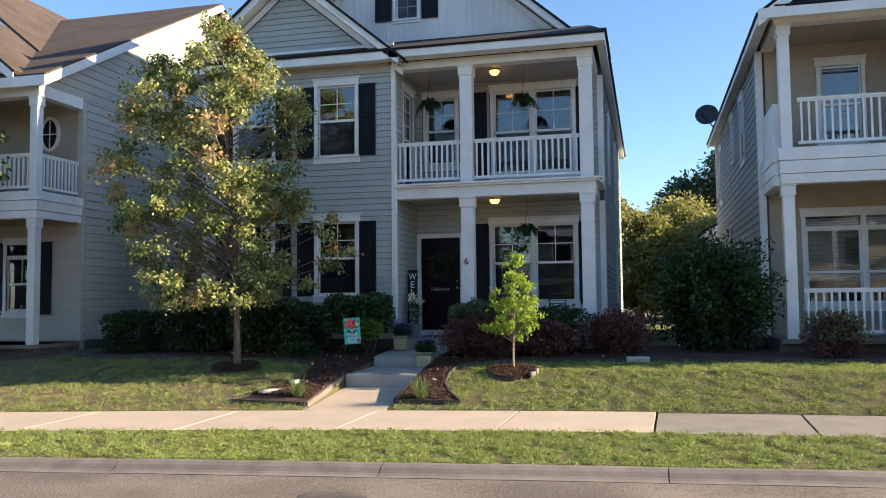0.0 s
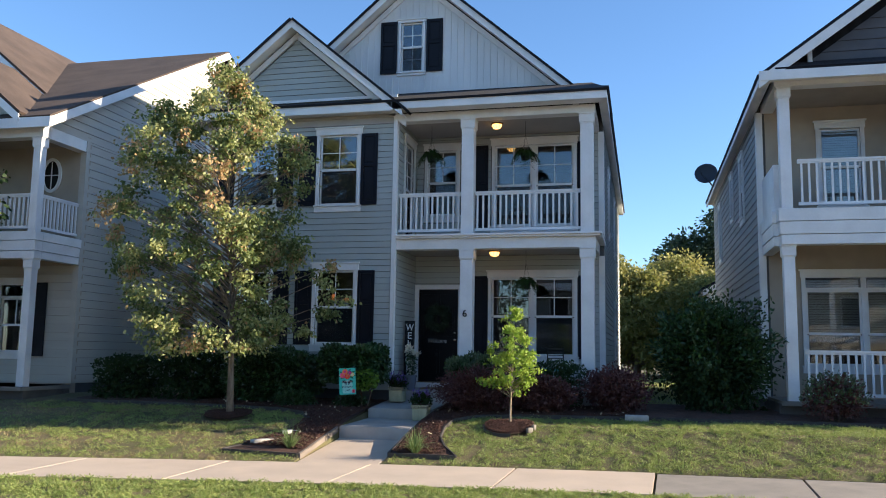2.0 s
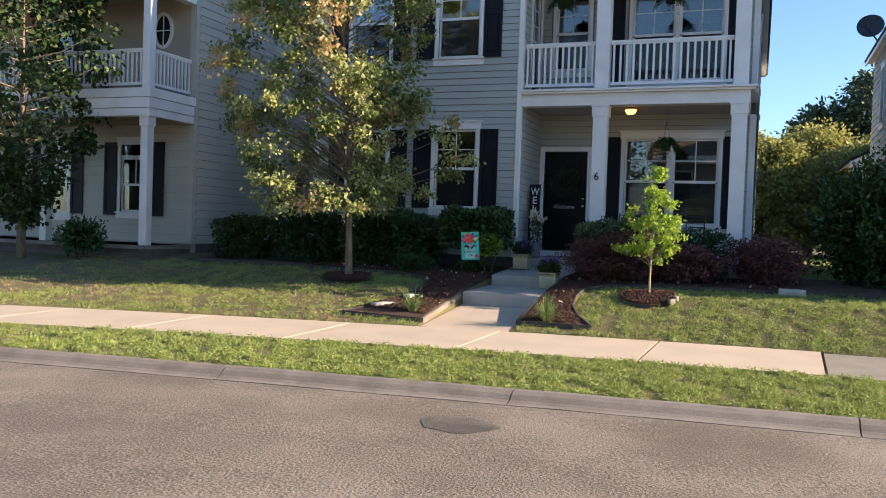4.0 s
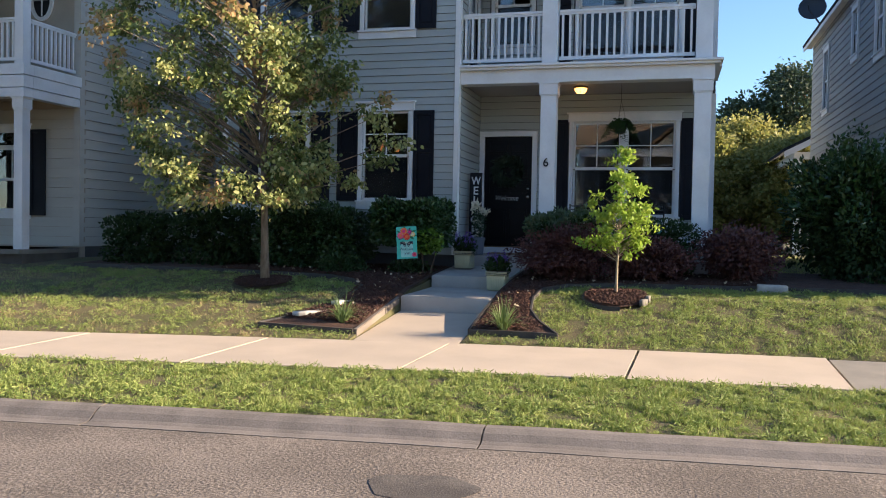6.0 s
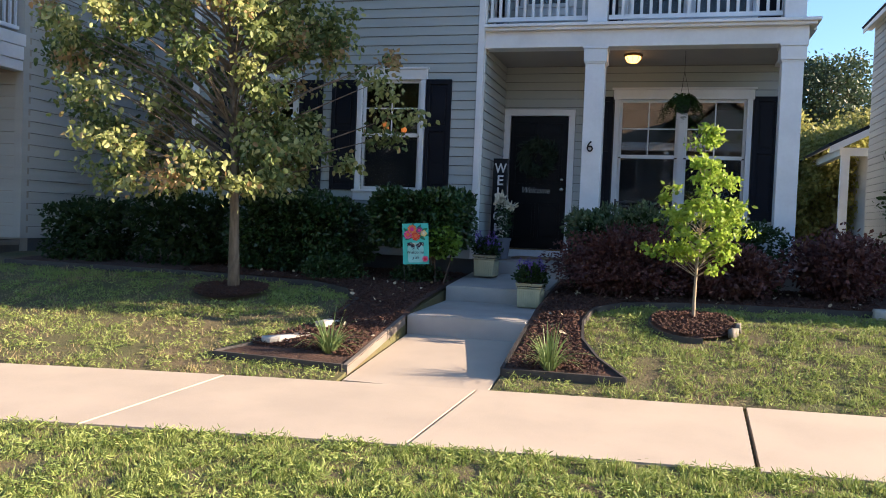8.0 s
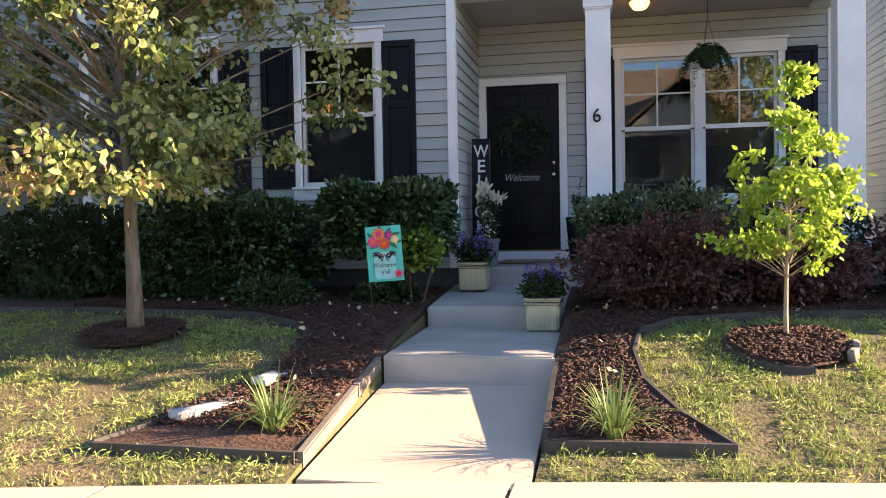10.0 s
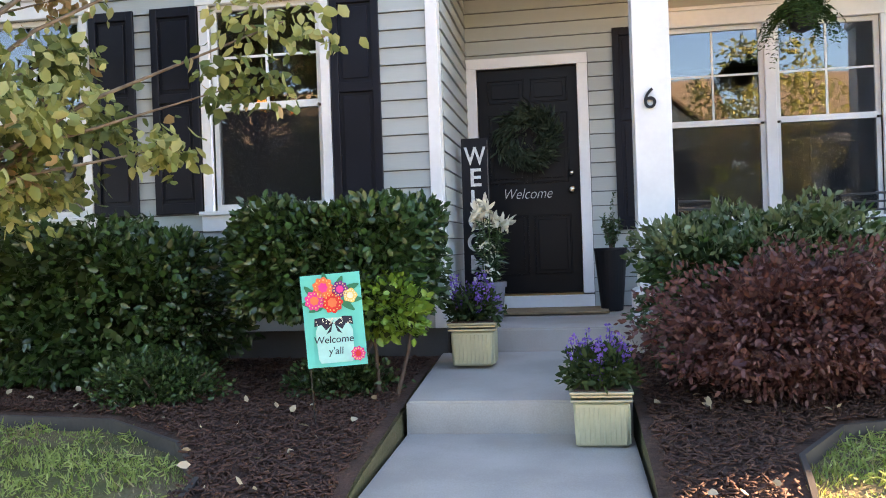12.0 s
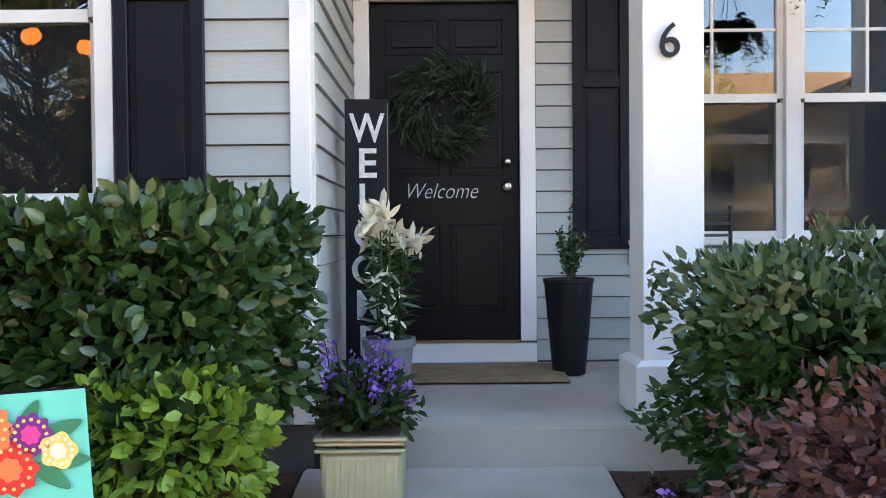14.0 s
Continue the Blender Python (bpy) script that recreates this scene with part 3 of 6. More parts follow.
def column(x, y, z0, z1, w=0.28, group="porch columns", plinth=True, parent=None, label="square white porch column with plinth and moulded cap"):
    c = thing("porch_column", label, "column", group) if parent is None else new("porch_column")
    if parent:
        c.parent = parent
        tagged(c, label)
    h = w / 2
    cap = 0.2
    b0 = z0 + (0.24 if plinth else 0.0)
    boxes("shaft", [(x - h + 0.012, x + h - 0.012, y - h + 0.012, y + h - 0.012, b0, z1 - cap)], M["trim"], c, 0.004)
    boxes("cap", [(x - h - 0.012, x + h + 0.012, y - h - 0.012, y + h + 0.012, z1 - cap, z1 - 0.03), (x - h - 0.025, x + h + 0.025, y - h - 0.025, y + h + 0.025, z1 - 0.03, z1), (x - h - 0.0, x + h + 0.0, y - h - 0.0, y + h + 0.0, z1 - cap - 0.02, z1 - cap)], M["trim"], c, 0.003)
    if plinth:
        bm = bmesh.new()
        box(bm, x - h - 0.03, x + h + 0.03, y - h - 0.03, y + h + 0.03, z0, b0 - 0.02)
        v = box(bm, x - h - 0.03, x + h + 0.03, y - h - 0.03, y + h + 0.03, b0 - 0.02, b0)
        for q in v[4:]:
            q.co.x = x + (q.co.x - x) * h / (h + 0.03)
            q.co.y = y + (q.co.y - y) * h / (h + 0.03)
        part("plinth", bm, M["trim"], c, bevel=0.002)
    return c


def railing(a, b, z0, z1, parent=None, group="porch railings", pitch=0.118):
    """A white railing from a to b (x, y) with square balusters."""
    r = thing("porch_railing", "white porch railing with square balusters between the columns", "railing", group) if parent is None else new("porch_railing")
    if parent:
        r.parent = parent
        tagged(r)
    a, b = Vector((*a, 0)), Vector((*b, 0))
    along_x = abs(b.x - a.x) > abs(b.y - a.y)
    n = max(2, round((b - a).length / pitch))

    def bar(p, q, hw, zlo, zhi):
        if along_x:
            return (min(p.x, q.x), max(p.x, q.x), p.y - hw, p.y + hw, zlo, zhi)
        return (p.x - hw, p.x + hw, min(p.y, q.y), max(p.y, q.y), zlo, zhi)
    boxes("top_rail", [bar(a, b, 0.035, z1 - 0.04, z1), bar(a, b, 0.02, z1 - 0.075, z1 - 0.04)], M["trim"], r)
    boxes("bottom_rail", [bar(a, b, 0.025, z0, z0 + 0.055)], M["trim"], r)
    first = None
    for i in range(n):
        p = a + (b - a) * ((i + 0.5) / n)
        if first is None:
            first = boxes("baluster", [(-0.018, 0.018, -0.018, 0.018, z0 + 0.055, z1 - 0.075)], M["trim"], r)
            first.location = (p.x, p.y, 0)
        else:
            o = first.copy()
            scene.collection.objects.link(o)
            o.location = (p.x, p.y, 0)
    return r


def slab_roof(name, quad, thick, material, parent=None, label="", kind=""):
    """A sloping sheet with thickness on a quad or triangle of points."""
    bm = bmesh.new()
    q = [Vector(p) for p in quad]
    up = (q[1] - q[0]).cross(q[2] - q[0]).normalized()
    if up.z < 0:
        up = -up
    lo = [bm.verts.new(p) for p in q]
    hi = [bm.verts.new(p + up * thick) for p in q]
    bm.faces.new(lo)
    bm.faces.new(hi[::-1])
    for i in range(len(q)):
        j = (i + 1) % len(q)
        bm.faces.new((lo[j], lo[i], hi[i], hi[j]))
    return part(name, bm, material, parent, label, kind=kind)


# ---- the grey house ----
XL, XR = -8.75, -0.12
Y0, Y1, YB = 16.46, 18.07, 30.0
FL1, CE1, FL2, CE2 = 0.87, 3.76, 4.03, 6.52
house = structure("grey_house", "two-storey grey clapboard house with white trim and double porch")

W_FRONT = []
for z0, z1 in ((1.78, 3.33), (4.73, 6.26)):
    for u0, u1 in ((-6.05, -5.19), (-7.96, -7.1)):
        W_FRONT.append((u0, u1, z0, z1))
front_holes = [(a - 0.1, b + 0.1, c - 0.15, d + 0.17) for a, b, c, d in W_FRONT]
wall("wall_front", "x", Y0 + 0.002, 0.14, XL, -4.315, 0.3, 6.6, W_FRONT, M["sheath_lap_shade"])
boxes("foundation", [(XL + 0.02, -4.30, Y0 + 0.02, Y0 + 0.2, 0.3, 0.86)], M["foundation"], kind="structure", label="dark parged foundation under the siding")
for i, (a, b, c, d) in enumerate(W_FRONT):
    sash_window("window_%d" % (i + 1), "x", Y0, -1, a, b, c, d, label="white double-hung window with a divided upper sash, dark room inside")
    for u0, u1 in ((a - 0.46, a - 0.085), (b + 0.085, b + 0.45)):
        shutter("x", Y0, -1, u0, u1, c - 0.01, d + 0.0)
W_P1 = [(-2.56, -0.76, 1.60, 3.30)]
DOOR = (-4.21, -3.31, 0.87, 3.05)
W_P2 = [(-4.06, -3.38, 4.72, 6.22), (-2.5, -0.76, 4.45, 6.28)]
wall("wall_porch_lower", "x", Y1 + 0.002, 0.14, -4.315, XR, 0.3, CE1 + 0.02, W_P1 + [DOOR], M["sheath_lap_shade"])
wall("wall_porch_upper", "x", Y1 + 0.002, 0.14, -4.315, XR, CE1 + 0.02, 6.6, W_P2, M["sheath_lap_shade"])
wall("wall_porch_side", "y", -4.317, -0.14, Y0 + 0.15, Y1, 0.3, 6.6, [(17.05, 17.75, 4.15, 6.2)], M["sheath_lap_shade"])
wall("wall_east", "y", XR - 0.002, -0.14, Y1, YB, 0.3, 6.9, [(20.2, 20.9, 4.6, 6.0), (24.2, 24.9, 4.6, 6.0), (24.2, 24.9, 1.6, 3.0)], M["sheath_lap_shade"])
wall("wall_west", "y", XL + 0.002, 0.14, Y0 + 0.15, YB, 0.3, 6.9, [], M["sheath_lap_shade"])
wall("wall_back", "x", YB, -0.14, XL, XR, 0.3, 6.9, [], M["sheath_lap_shade"])
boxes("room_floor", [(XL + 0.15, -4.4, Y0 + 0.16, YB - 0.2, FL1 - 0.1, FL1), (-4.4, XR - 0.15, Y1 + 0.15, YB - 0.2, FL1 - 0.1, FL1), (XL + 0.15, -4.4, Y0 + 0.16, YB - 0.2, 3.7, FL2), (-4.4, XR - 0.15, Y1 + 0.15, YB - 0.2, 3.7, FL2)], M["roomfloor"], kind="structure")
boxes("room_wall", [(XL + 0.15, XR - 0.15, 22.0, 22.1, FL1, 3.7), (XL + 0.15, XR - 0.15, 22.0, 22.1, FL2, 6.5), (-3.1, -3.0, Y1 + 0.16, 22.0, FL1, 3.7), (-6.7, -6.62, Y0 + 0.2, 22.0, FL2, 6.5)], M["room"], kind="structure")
boxes("ceiling", [(XL + 0.15, -4.4, Y0 + 0.16, YB - 0.2, 6.5, 6.58), (-4.4, XR - 0.15, Y1 + 0.15, YB - 0.2, 6.5, 6.58)], M["ceiling"], kind="structure")
sash_window("window_5", "x", Y1, -1, *W_P1[0], units=2, label="wide white twin window on the lower porch reflecting the street")
sash_window("window_6", "x", Y1, -1, *W_P2[0], label="single white window on the upper porch")
sash_window("window_7", "x", Y1, -1, *W_P2[1], units=2, label="wide white twin window on the upper porch reflecting sky")
sash_window("window_8", "y", -4.315, 1, 17.05, 17.75, 4.15, 6.2, grid=(2, 3), lower_grid=True, label="white glazed side door of the upper porch")
for i, (a, b, c, d) in enumerate([(20.2, 20.9, 4.6, 6.0), (24.2, 24.9, 4.6, 6.0), (24.2, 24.9, 1.6, 3.0)]):
    sash_window("window_%d" % (9 + i), "y", XR, 1, a, b, c, d, label="white window in the side wall")
for z0, z1 in ((1.55, 3.34), (4.4, 6.3)):
    for u0, u1 in ((-2.99, -2.655), (-0.665, -0.33)):
        shutter("x", Y1, -1, u0, u1, z0, z1)

# small front gable and main gable
GS, PITCH = -6.68, 0.83
PM = 0.86
def gable_clip(cx, zap, inset=0.0):
    return lambda z: (cx - (zap - z) / PITCH + inset, cx + (zap - z) / PITCH - inset)
ZG = 8.6
bm = bmesh.new()
prism(bm, [(GS - (ZG - 7.0) / PITCH, 7.0), (GS + (ZG - 7.0) / PITCH, 7.0), (GS, ZG)], "y", Y0 + 0.002, Y0 + 0.12)
tagged(part("wall_small_gable", bm, M["sheath_lap_shade"]), kind="structure")
lap(house, "x", Y0, -1, -9.2, -4.2, 7.08, ZG, [], M["siding"], clip=gable_clip(GS, ZG - 0.16))
ZM, XM, YM = 10.32, -4.33, 18.0
bm = bmesh.new()
WA, WB, WC, WD = -4.75, -4.22, 8.12, 9.32
zt = lambda x: ZM - abs(x - XM) * PM
prism(bm, [(XM - (ZM - 7.2) / PM, 7.2), (WA, 7.2), (WA, zt(WA))], "y", YM + 0.002, YM + 0.14)
prism(bm, [(WB, 7.2), (XM + (ZM - 7.2) / PM, 7.2), (WB, zt(WB))], "y", YM + 0.002, YM + 0.14)
prism(bm, [(WA, 7.2), (WB, 7.2), (WB, WC), (WA, WC)], "y", YM + 0.002, YM + 0.14)
prism(bm, [(WA, WD), (WB, WD), (WB, zt(WB)), (XM, ZM), (WA, zt(WA))], "y", YM + 0.002, YM + 0.14)
tagged(part("wall_main_gable", bm, M["batten"]), "white vertical board gable wall", kind="structure")
u = -7.9
while u < -0.75:
    top = ZM - abs(u - XM) * PM - 0.1
    inwin = -5.27 < u < -3.72
    segs = [(7.3, top)] if not inwin else [(7.3, 7.98), (9.44, top)]
    for a, b in segs:
        if b - a > 0.05:
            boxes("batten", [(u - 0.016, u + 0.016, YM - 0.017, YM, a, b)], M["batten"], house)
    u += 0.155
sash_window("window_12", "x", YM, -1, WA, WB, WC, WD, grid=(2, 2), lower_grid=True, head=0.09, sill=0.09, casing=0.055, label="small white attic window with black shutters")
for u0, u1 in ((-5.24, -4.84), (-4.13, -3.74)):
    shutter("x", YM - 0.005, -1, u0, u1, 8.1, 9.36)

# rakes, fascias, roofs
def rake(parent, cx, zap, y, halfw, drop, size=0.17, deep=0.35, mat_=None, pitch=PITCH):
    """Raking white boards on both slopes of a front gable, out to deep in front of y."""
    for s in (-1, 1):
        bm = bmesh.new()
        for d0, d1, h0, h1 in ((-deep, -deep + 0.03, 0.0, size), (-deep + 0.03, 0.0, size * 0.62, size * 0.74), (-0.045, -0.0, size, size + 0.15)):
            pts = []
            for hh in (h0, h1):
                for w in (0, halfw):
                    pts.append((cx + s * w, zap - w * pitch - hh))
            loop = [pts[0], pts[1], pts[3], pts[2]]
            prism(bm, loop, "y", y + d0, y + d1)
        part("rake_board", bm, M["trim"], parent)
rake(house, GS, ZG + 0.2, Y0, 2.55, 0, deep=0.36)
rake(house, XM, ZM + 0.2, YM, 3.7, 0, deep=0.36, pitch=0.86)
roof = structure("roof", "dark charcoal shingle roof")
for s in (-1, 1):
    slab_roof("roof_plane", [(GS, Y0 - 0.4, ZG + 0.2), (GS + s * 2.62, Y0 - 0.4, ZG + 0.2 - 2.62 * PITCH), (GS + s * 2.62, 19.5, ZG + 0.2 - 2.62 * PITCH), (GS, 19.5, ZG + 0.2)], 0.05, M["roof"], roof)
    slab_roof("roof_plane", [(XM, YM - 0.4, ZM + 0.2), (XM + s * 4.40, YM - 0.4, ZM + 0.2 - 4.40 * 0.86), (XM + s * 4.40, YB + 0.4, ZM + 0.2 - 4.40 * 0.86), (XM, YB + 0.4, ZM + 0.2)], 0.05, M["roof"], roof)
slab_roof("roof_skirt", [(XL - 0.35, 16.08, 6.81), (0.06, 16.08, 6.81), (-0.35, YM, 7.56), (XL - 0.35, YM, 7.56)], 0.05, M["roof"], roof)
slab_roof("roof_side", [(0.06, 16.08, 6.86), (0.06, YM + 0.3, 6.86), (-0.55, YM + 0.3, 7.44), (-0.45, YM - 0.2, 7.44)], 0.05, M["roof"], roof)
trim = structure("trim", "white painted trim boards of the grey house")
boxes("fascia", [(XL - 0.35, -4.36, 16.10, 16.13, 6.64, 6.82), (-4.36, 0.05, 16.10, 16.13, 6.66, 6.82), (0.02, 0.05, 16.13, YB + 0.3, 6.67, 6.82), (XL - 0.35, XL - 0.32, 16.13, YB + 0.3, 6.67, 6.82)], M["trim"], trim, 0.003)
boxes("soffit", [(XL - 0.32, 0.02, 16.13, Y0 - 0.02, 6.67, 6.69), (XR, 0.02, Y0 - 0.02, YB + 0.3, 6.67, 6.69), (XL - 0.32, XL, Y0, YB + 0.3, 6.67, 6.69)], M["trim"], trim)
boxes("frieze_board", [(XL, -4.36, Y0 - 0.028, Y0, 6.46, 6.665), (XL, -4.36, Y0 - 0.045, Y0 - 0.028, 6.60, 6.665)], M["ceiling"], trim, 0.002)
boxes("corner_board", [(-4.395, -4.31, Y0 - 0.03, Y0 + 0.10, 0.87, 6.665)], M["trim"], trim, 0.003)
boxes("corner_board", [(XL - 0.02, XL + 0.09, Y0 - 0.03, Y0, 0.87, 6.46)], M["trim"], trim, 0.003)
boxes("corner_board", [(XR - 0.1, XR + 0.022, Y1 - 0.03, Y1 + 0.1, 0.87, 3.76)], M["trim"], trim, 0.003)
boxes("corner_board", [(XR - 0.1, XR + 0.022, Y1 - 0.03, Y1 + 0.1, 4.05, 6.5)], M["trim"], trim, 0.003)
boxes("rake_base_trim", [(GS - 2.35, GS + 2.35, Y0 - 0.03, Y0, 7.03, 7.09)], M["trim"], trim)
# porch beams and decks
boxes("porch_beam", [(-4.31, -0.2, 16.50, 16.76, 3.76, 3.98), (-0.42, -0.2, 16.76, Y1, 3.76, 3.98), (-4.31, -0.12, 16.42, 16.76, 3.98, 4.02), (-4.31, -0.08, 16.38, 16.76, 4.02, 4.06), (-0.42, -0.08, 16.76, Y1, 3.98, 4.06)], M["trim"], trim, 0.004)
boxes("porch_beam", [(-4.31, -0.2, 16.50, 16.76, 6.5, 6.67), (-0.42, -0.2, 16.76, Y1, 6.5, 6.67)], M["trim"], trim, 0.004)
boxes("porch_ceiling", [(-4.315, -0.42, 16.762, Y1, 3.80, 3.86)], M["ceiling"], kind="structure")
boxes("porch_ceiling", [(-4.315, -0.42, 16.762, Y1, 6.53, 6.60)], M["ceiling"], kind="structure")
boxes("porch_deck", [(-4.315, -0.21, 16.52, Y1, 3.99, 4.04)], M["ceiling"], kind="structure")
for x in (-2.81, -0.37):
    column(x, 16.64, FL1, 3.76)
    column(x, 16.64, 4.06, 6.5, plinth=False)
railing((-4.31, 16.62), (-2.95, 16.62), 4.14, 4.96)
railing((-2.67, 16.62), (-0.51, 16.62), 4.14, 4.96)
railing((-0.36, 16.78), (-0.36, Y1 - 0.03), 4.14, 4.96)

# front door
door = structure("door_1", "near-black six-panel front door in a white casing")
X0, X1, ZB, ZT = DOOR[0], DOOR[1], 1.0, 3.03
boxes("door_frame", [(X0 - 0.095, X0, Y1 - 0.035, Y1 + 0.1, 1.0, ZT + 0.02), (X1, X1 + 0.095, Y1 - 0.035, Y1 + 0.1, 1.0, ZT + 0.02), (X0 - 0.095, X1 + 0.095, Y1 - 0.037, Y1 + 0.1, ZT + 0.02, ZT + 0.115)], M["trim"], door, 0.004)
boxes("threshold", [(X0 - 0.095, X1 + 0.095, Y1 - 0.05, Y1 + 0.1, 0.872, 0.985)], M["trim"], door, 0.004)
boxes("threshold", [(X0, X1, Y1 - 0.02, Y1 + 0.1, 0.986, 1.004)], M["brass"], door, label="dull metal threshold strip")
boxes("door_leaf", [(X0 + 0.005, X1 - 0.005, Y1 + 0.03, Y1 + 0.07, ZB + 0.01, ZT + 0.015)], M["door"], door)
dw = X1 - X0
for a, b in ((0.11, 0.46), (0.54, 0.89)):
    for p, q in ((0.09, 0.345), (0.50, 0.80), (0.86, 0.955)):
        xa, xb, za, zb = X0 + dw * a, X0 + dw * b, ZB + 2.03 * p, ZB + 2.03 * q
        bm = bmesh.new()
        box(bm, xa, xb, Y1 + 0.024, Y1 + 0.03, za, zb)
        v = box(bm, xa + 0.03, xb - 0.03, Y1 + 0.010, Y1 + 0.024, za + 0.03, zb - 0.03)
        part("door_panel", bm, M["door"], door, bevel=0.004)
        boxes("panel_moulding", [(xa - 0.012, xa, Y1 + 0.018, Y1 + 0.03, za - 0.012, zb + 0.012), (xb, xb + 0.012, Y1 + 0.018, Y1 + 0.03, za - 0.012, zb + 0.012), (xa, xb, Y1 + 0.018, Y1 + 0.03, zb, zb + 0.012), (xa, xb, Y1 + 0.018, Y1 + 0.03, za - 0.012, za)], M["door"], door, 0.002)
for z, r in ((1.93, 0.034), (2.08, 0.026)):
    bm = bmesh.new()
    lathe(bm, [(r, 0), (r, 0.008), (r * 0.45, 0.014), (r * 0.45, 0.03), (r * 0.9, 0.04), (r * 0.95, 0.055), (r * 0.5, 0.066)], seg=18)
    k = part("door_knob" if z < 2 else "deadbolt", bm, M["nickel"], door, "brushed metal", smooth=True)
    k.matrix_basis = pose(-3.385, Y1 + 0.03, z, 90, 0, 0)
boxes("doorbell", [(-4.311, -4.297, 17.62, 17.66, 1.98, 2.09)], M["trim"], door, 0.004, "small white doorbell beside the door")


def letters(text, size, m, material, parent=None, name="lettering", depth=0.002, shear=0.0, label="", sx=1.0, width_off=0.0):
    c = bpy.data.curves.new(name, "FONT")
    c.body, c.size, c.align_x, c.align_y, c.extrude, c.shear, c.offset = text, size, "CENTER", "CENTER", depth, shear, width_off
    c.materials.append(material)
    tmp = new("tmp_text", c)
    me = bpy.data.meshes.new_from_object(tmp.evaluated_get(bpy.context.evaluated_depsgraph_get()))
    bpy.data.objects.remove(tmp)
    me.name = name
    o = new(name, me)
    o.matrix_basis = m @ Matrix.Diagonal((sx, 1, 1, 1))
    if parent:
        o.parent = parent
    return tagged(o, label)


bpy.context.view_layer.update()
letters("Welcome", 0.138, pose(-3.79, Y1 + 0.027, 1.905, 90, 0, 0), M["lettering"], door, "door_lettering", shear=0.35, label="white slanted word Welcome on the door", sx=0.82, width_off=-0.0022)
num = letters("6", 0.205, pose(-2.83, 16.497, 2.435, 90, 0, 0), M["black"], None, "house_number", depth=0.009, sx=0.95)
tagged(num, "black metal number 6 on the white porch column", "house number")


# ---- neighbours ----
# left neighbour
HL = thing("cream_house", "two-storey cream clapboard house with a brown shingle roof and double porch", "house")
LX, LY, LP = -11.72, 16.45, 15.0
wall("house_wall", "x", LY, 0.15, -22.0, LX - 0.002, 0.3, 6.5, [(-13.75, -12.95, 1.5, 3.05), (-15.95, -15.3, 1.4, 3.05), (-15.95, -15.3, 4.6, 6.1)], M["tan"], HL)
wall("house_wall", "y", LX - 0.015, -0.15, LY + 0.15, 29.0, 0.3, 6.45, [], M["sheath_lap_shade"], HL)
lap(HL, "y", LX - 0.015, 1, LY, 29.0, 0.83, 6.4, [], M["siding_left"], joined=True, step=0.19)
bm = bmesh.new()
RY, RZ, LPI = 22.2, 10.4, 0.556
prism(bm, [(15.05, 6.4), (29.3, 6.4), (RY, RZ - 0.05)], "x", LX - 0.17, LX - 0.017)
part("gable_wall", bm, M["sheath_lap_shade"], HL)
lap(HL, "y", LX - 0.015, 1, 15.0, 29.4, 6.4, RZ, [], M["siding_left"], joined=True, step=0.19, clip=lambda z: (RY - (RZ - 0.06 - z) / LPI, RY + (RZ - 0.06 - z) / LPI))
lap(HL, "x", LY, -1, -22.0, LX - 0.14, 0.83, 3.5, [(-13.85, -12.85, 1.35, 3.2), (-16.05, -15.2, 1.3, 3.2)], M["siding_left"], joined=True, step=0.19)
boxes("corner_board", [(LX - 0.14, LX + 0.012, LY - 0.03, LY + 0.09, 0.83, 6.4)], M["siding_left"], HL)
boxes("foundation", [(-22, LX - 0.03, LP, 29.0, 0.3, 0.8)], M["foundation"], HL)
boxes("porch_floor", [(-22, LX - 0.01, LP - 0.1, LY, 0.72, 0.80)], M["concrete_old"], HL)
slab_roof("house_roof", [(-22, 14.75, 6.48), (LX + 0.35, 14.75, 6.48), (LX + 0.35, RY, RZ + 0.2), (-22, RY, RZ + 0.2)], 0.06, M["roof_brown"], HL)
slab_roof("house_roof", [(-22, 29.65, 6.48), (LX + 0.35, 29.65, 6.48), (LX + 0.35, RY, RZ + 0.2), (-22, RY, RZ + 0.2)], 0.06, M["roof_brown"], HL)
# cross gable over the front porch and a higher cross roof
for cx, zr, half, yb, yf in ((-14.6, 8.55, 2.45, 21.0, 14.7), (-17.6, 11.05, 5.5, 24.5, 17.2)):
    pt = 0.8
    for s in (-1, 1):
        slab_roof("house_roof", [(cx, yf, zr), (cx + s * half, yf, zr - half * pt), (cx + s * half, yb, zr - half * pt), (cx, yb, zr)], 0.06, M["roof_brown"], HL)
    bm = bmesh.new()
    prism(bm, [(cx - half + 0.2, zr - half * pt + 0.1), (cx + half - 0.2, zr - half * pt + 0.1), (cx, zr - 0.1)], "y", yf + 0.3, yf + 0.4)
    part("gable_wall", bm, M["siding_left"], HL)
    for s in (-1, 1):
        bm = bmesh.new()
        prism(bm, [(cx, zr), (cx + s * half, zr - half * pt), (cx + s * half, zr - half * pt - 0.2), (cx, zr - 0.2)], "y", yf + 0.0, yf + 0.03)
        part("rake_board", bm, M["trim"], HL)
boxes("fascia", [(-22, LX + 0.35, 14.72, 14.75, 6.28, 6.5)], M["trim"], HL)
bm = bmesh.new()
prism(bm, [(14.75, 6.28), (14.75, 6.5), (RY, RZ + 0.22), (29.65, 6.5), (29.65, 6.28), (RY, RZ)], "x", LX + 0.32, LX + 0.352)
part("rake_board", bm, M["trim"], HL)
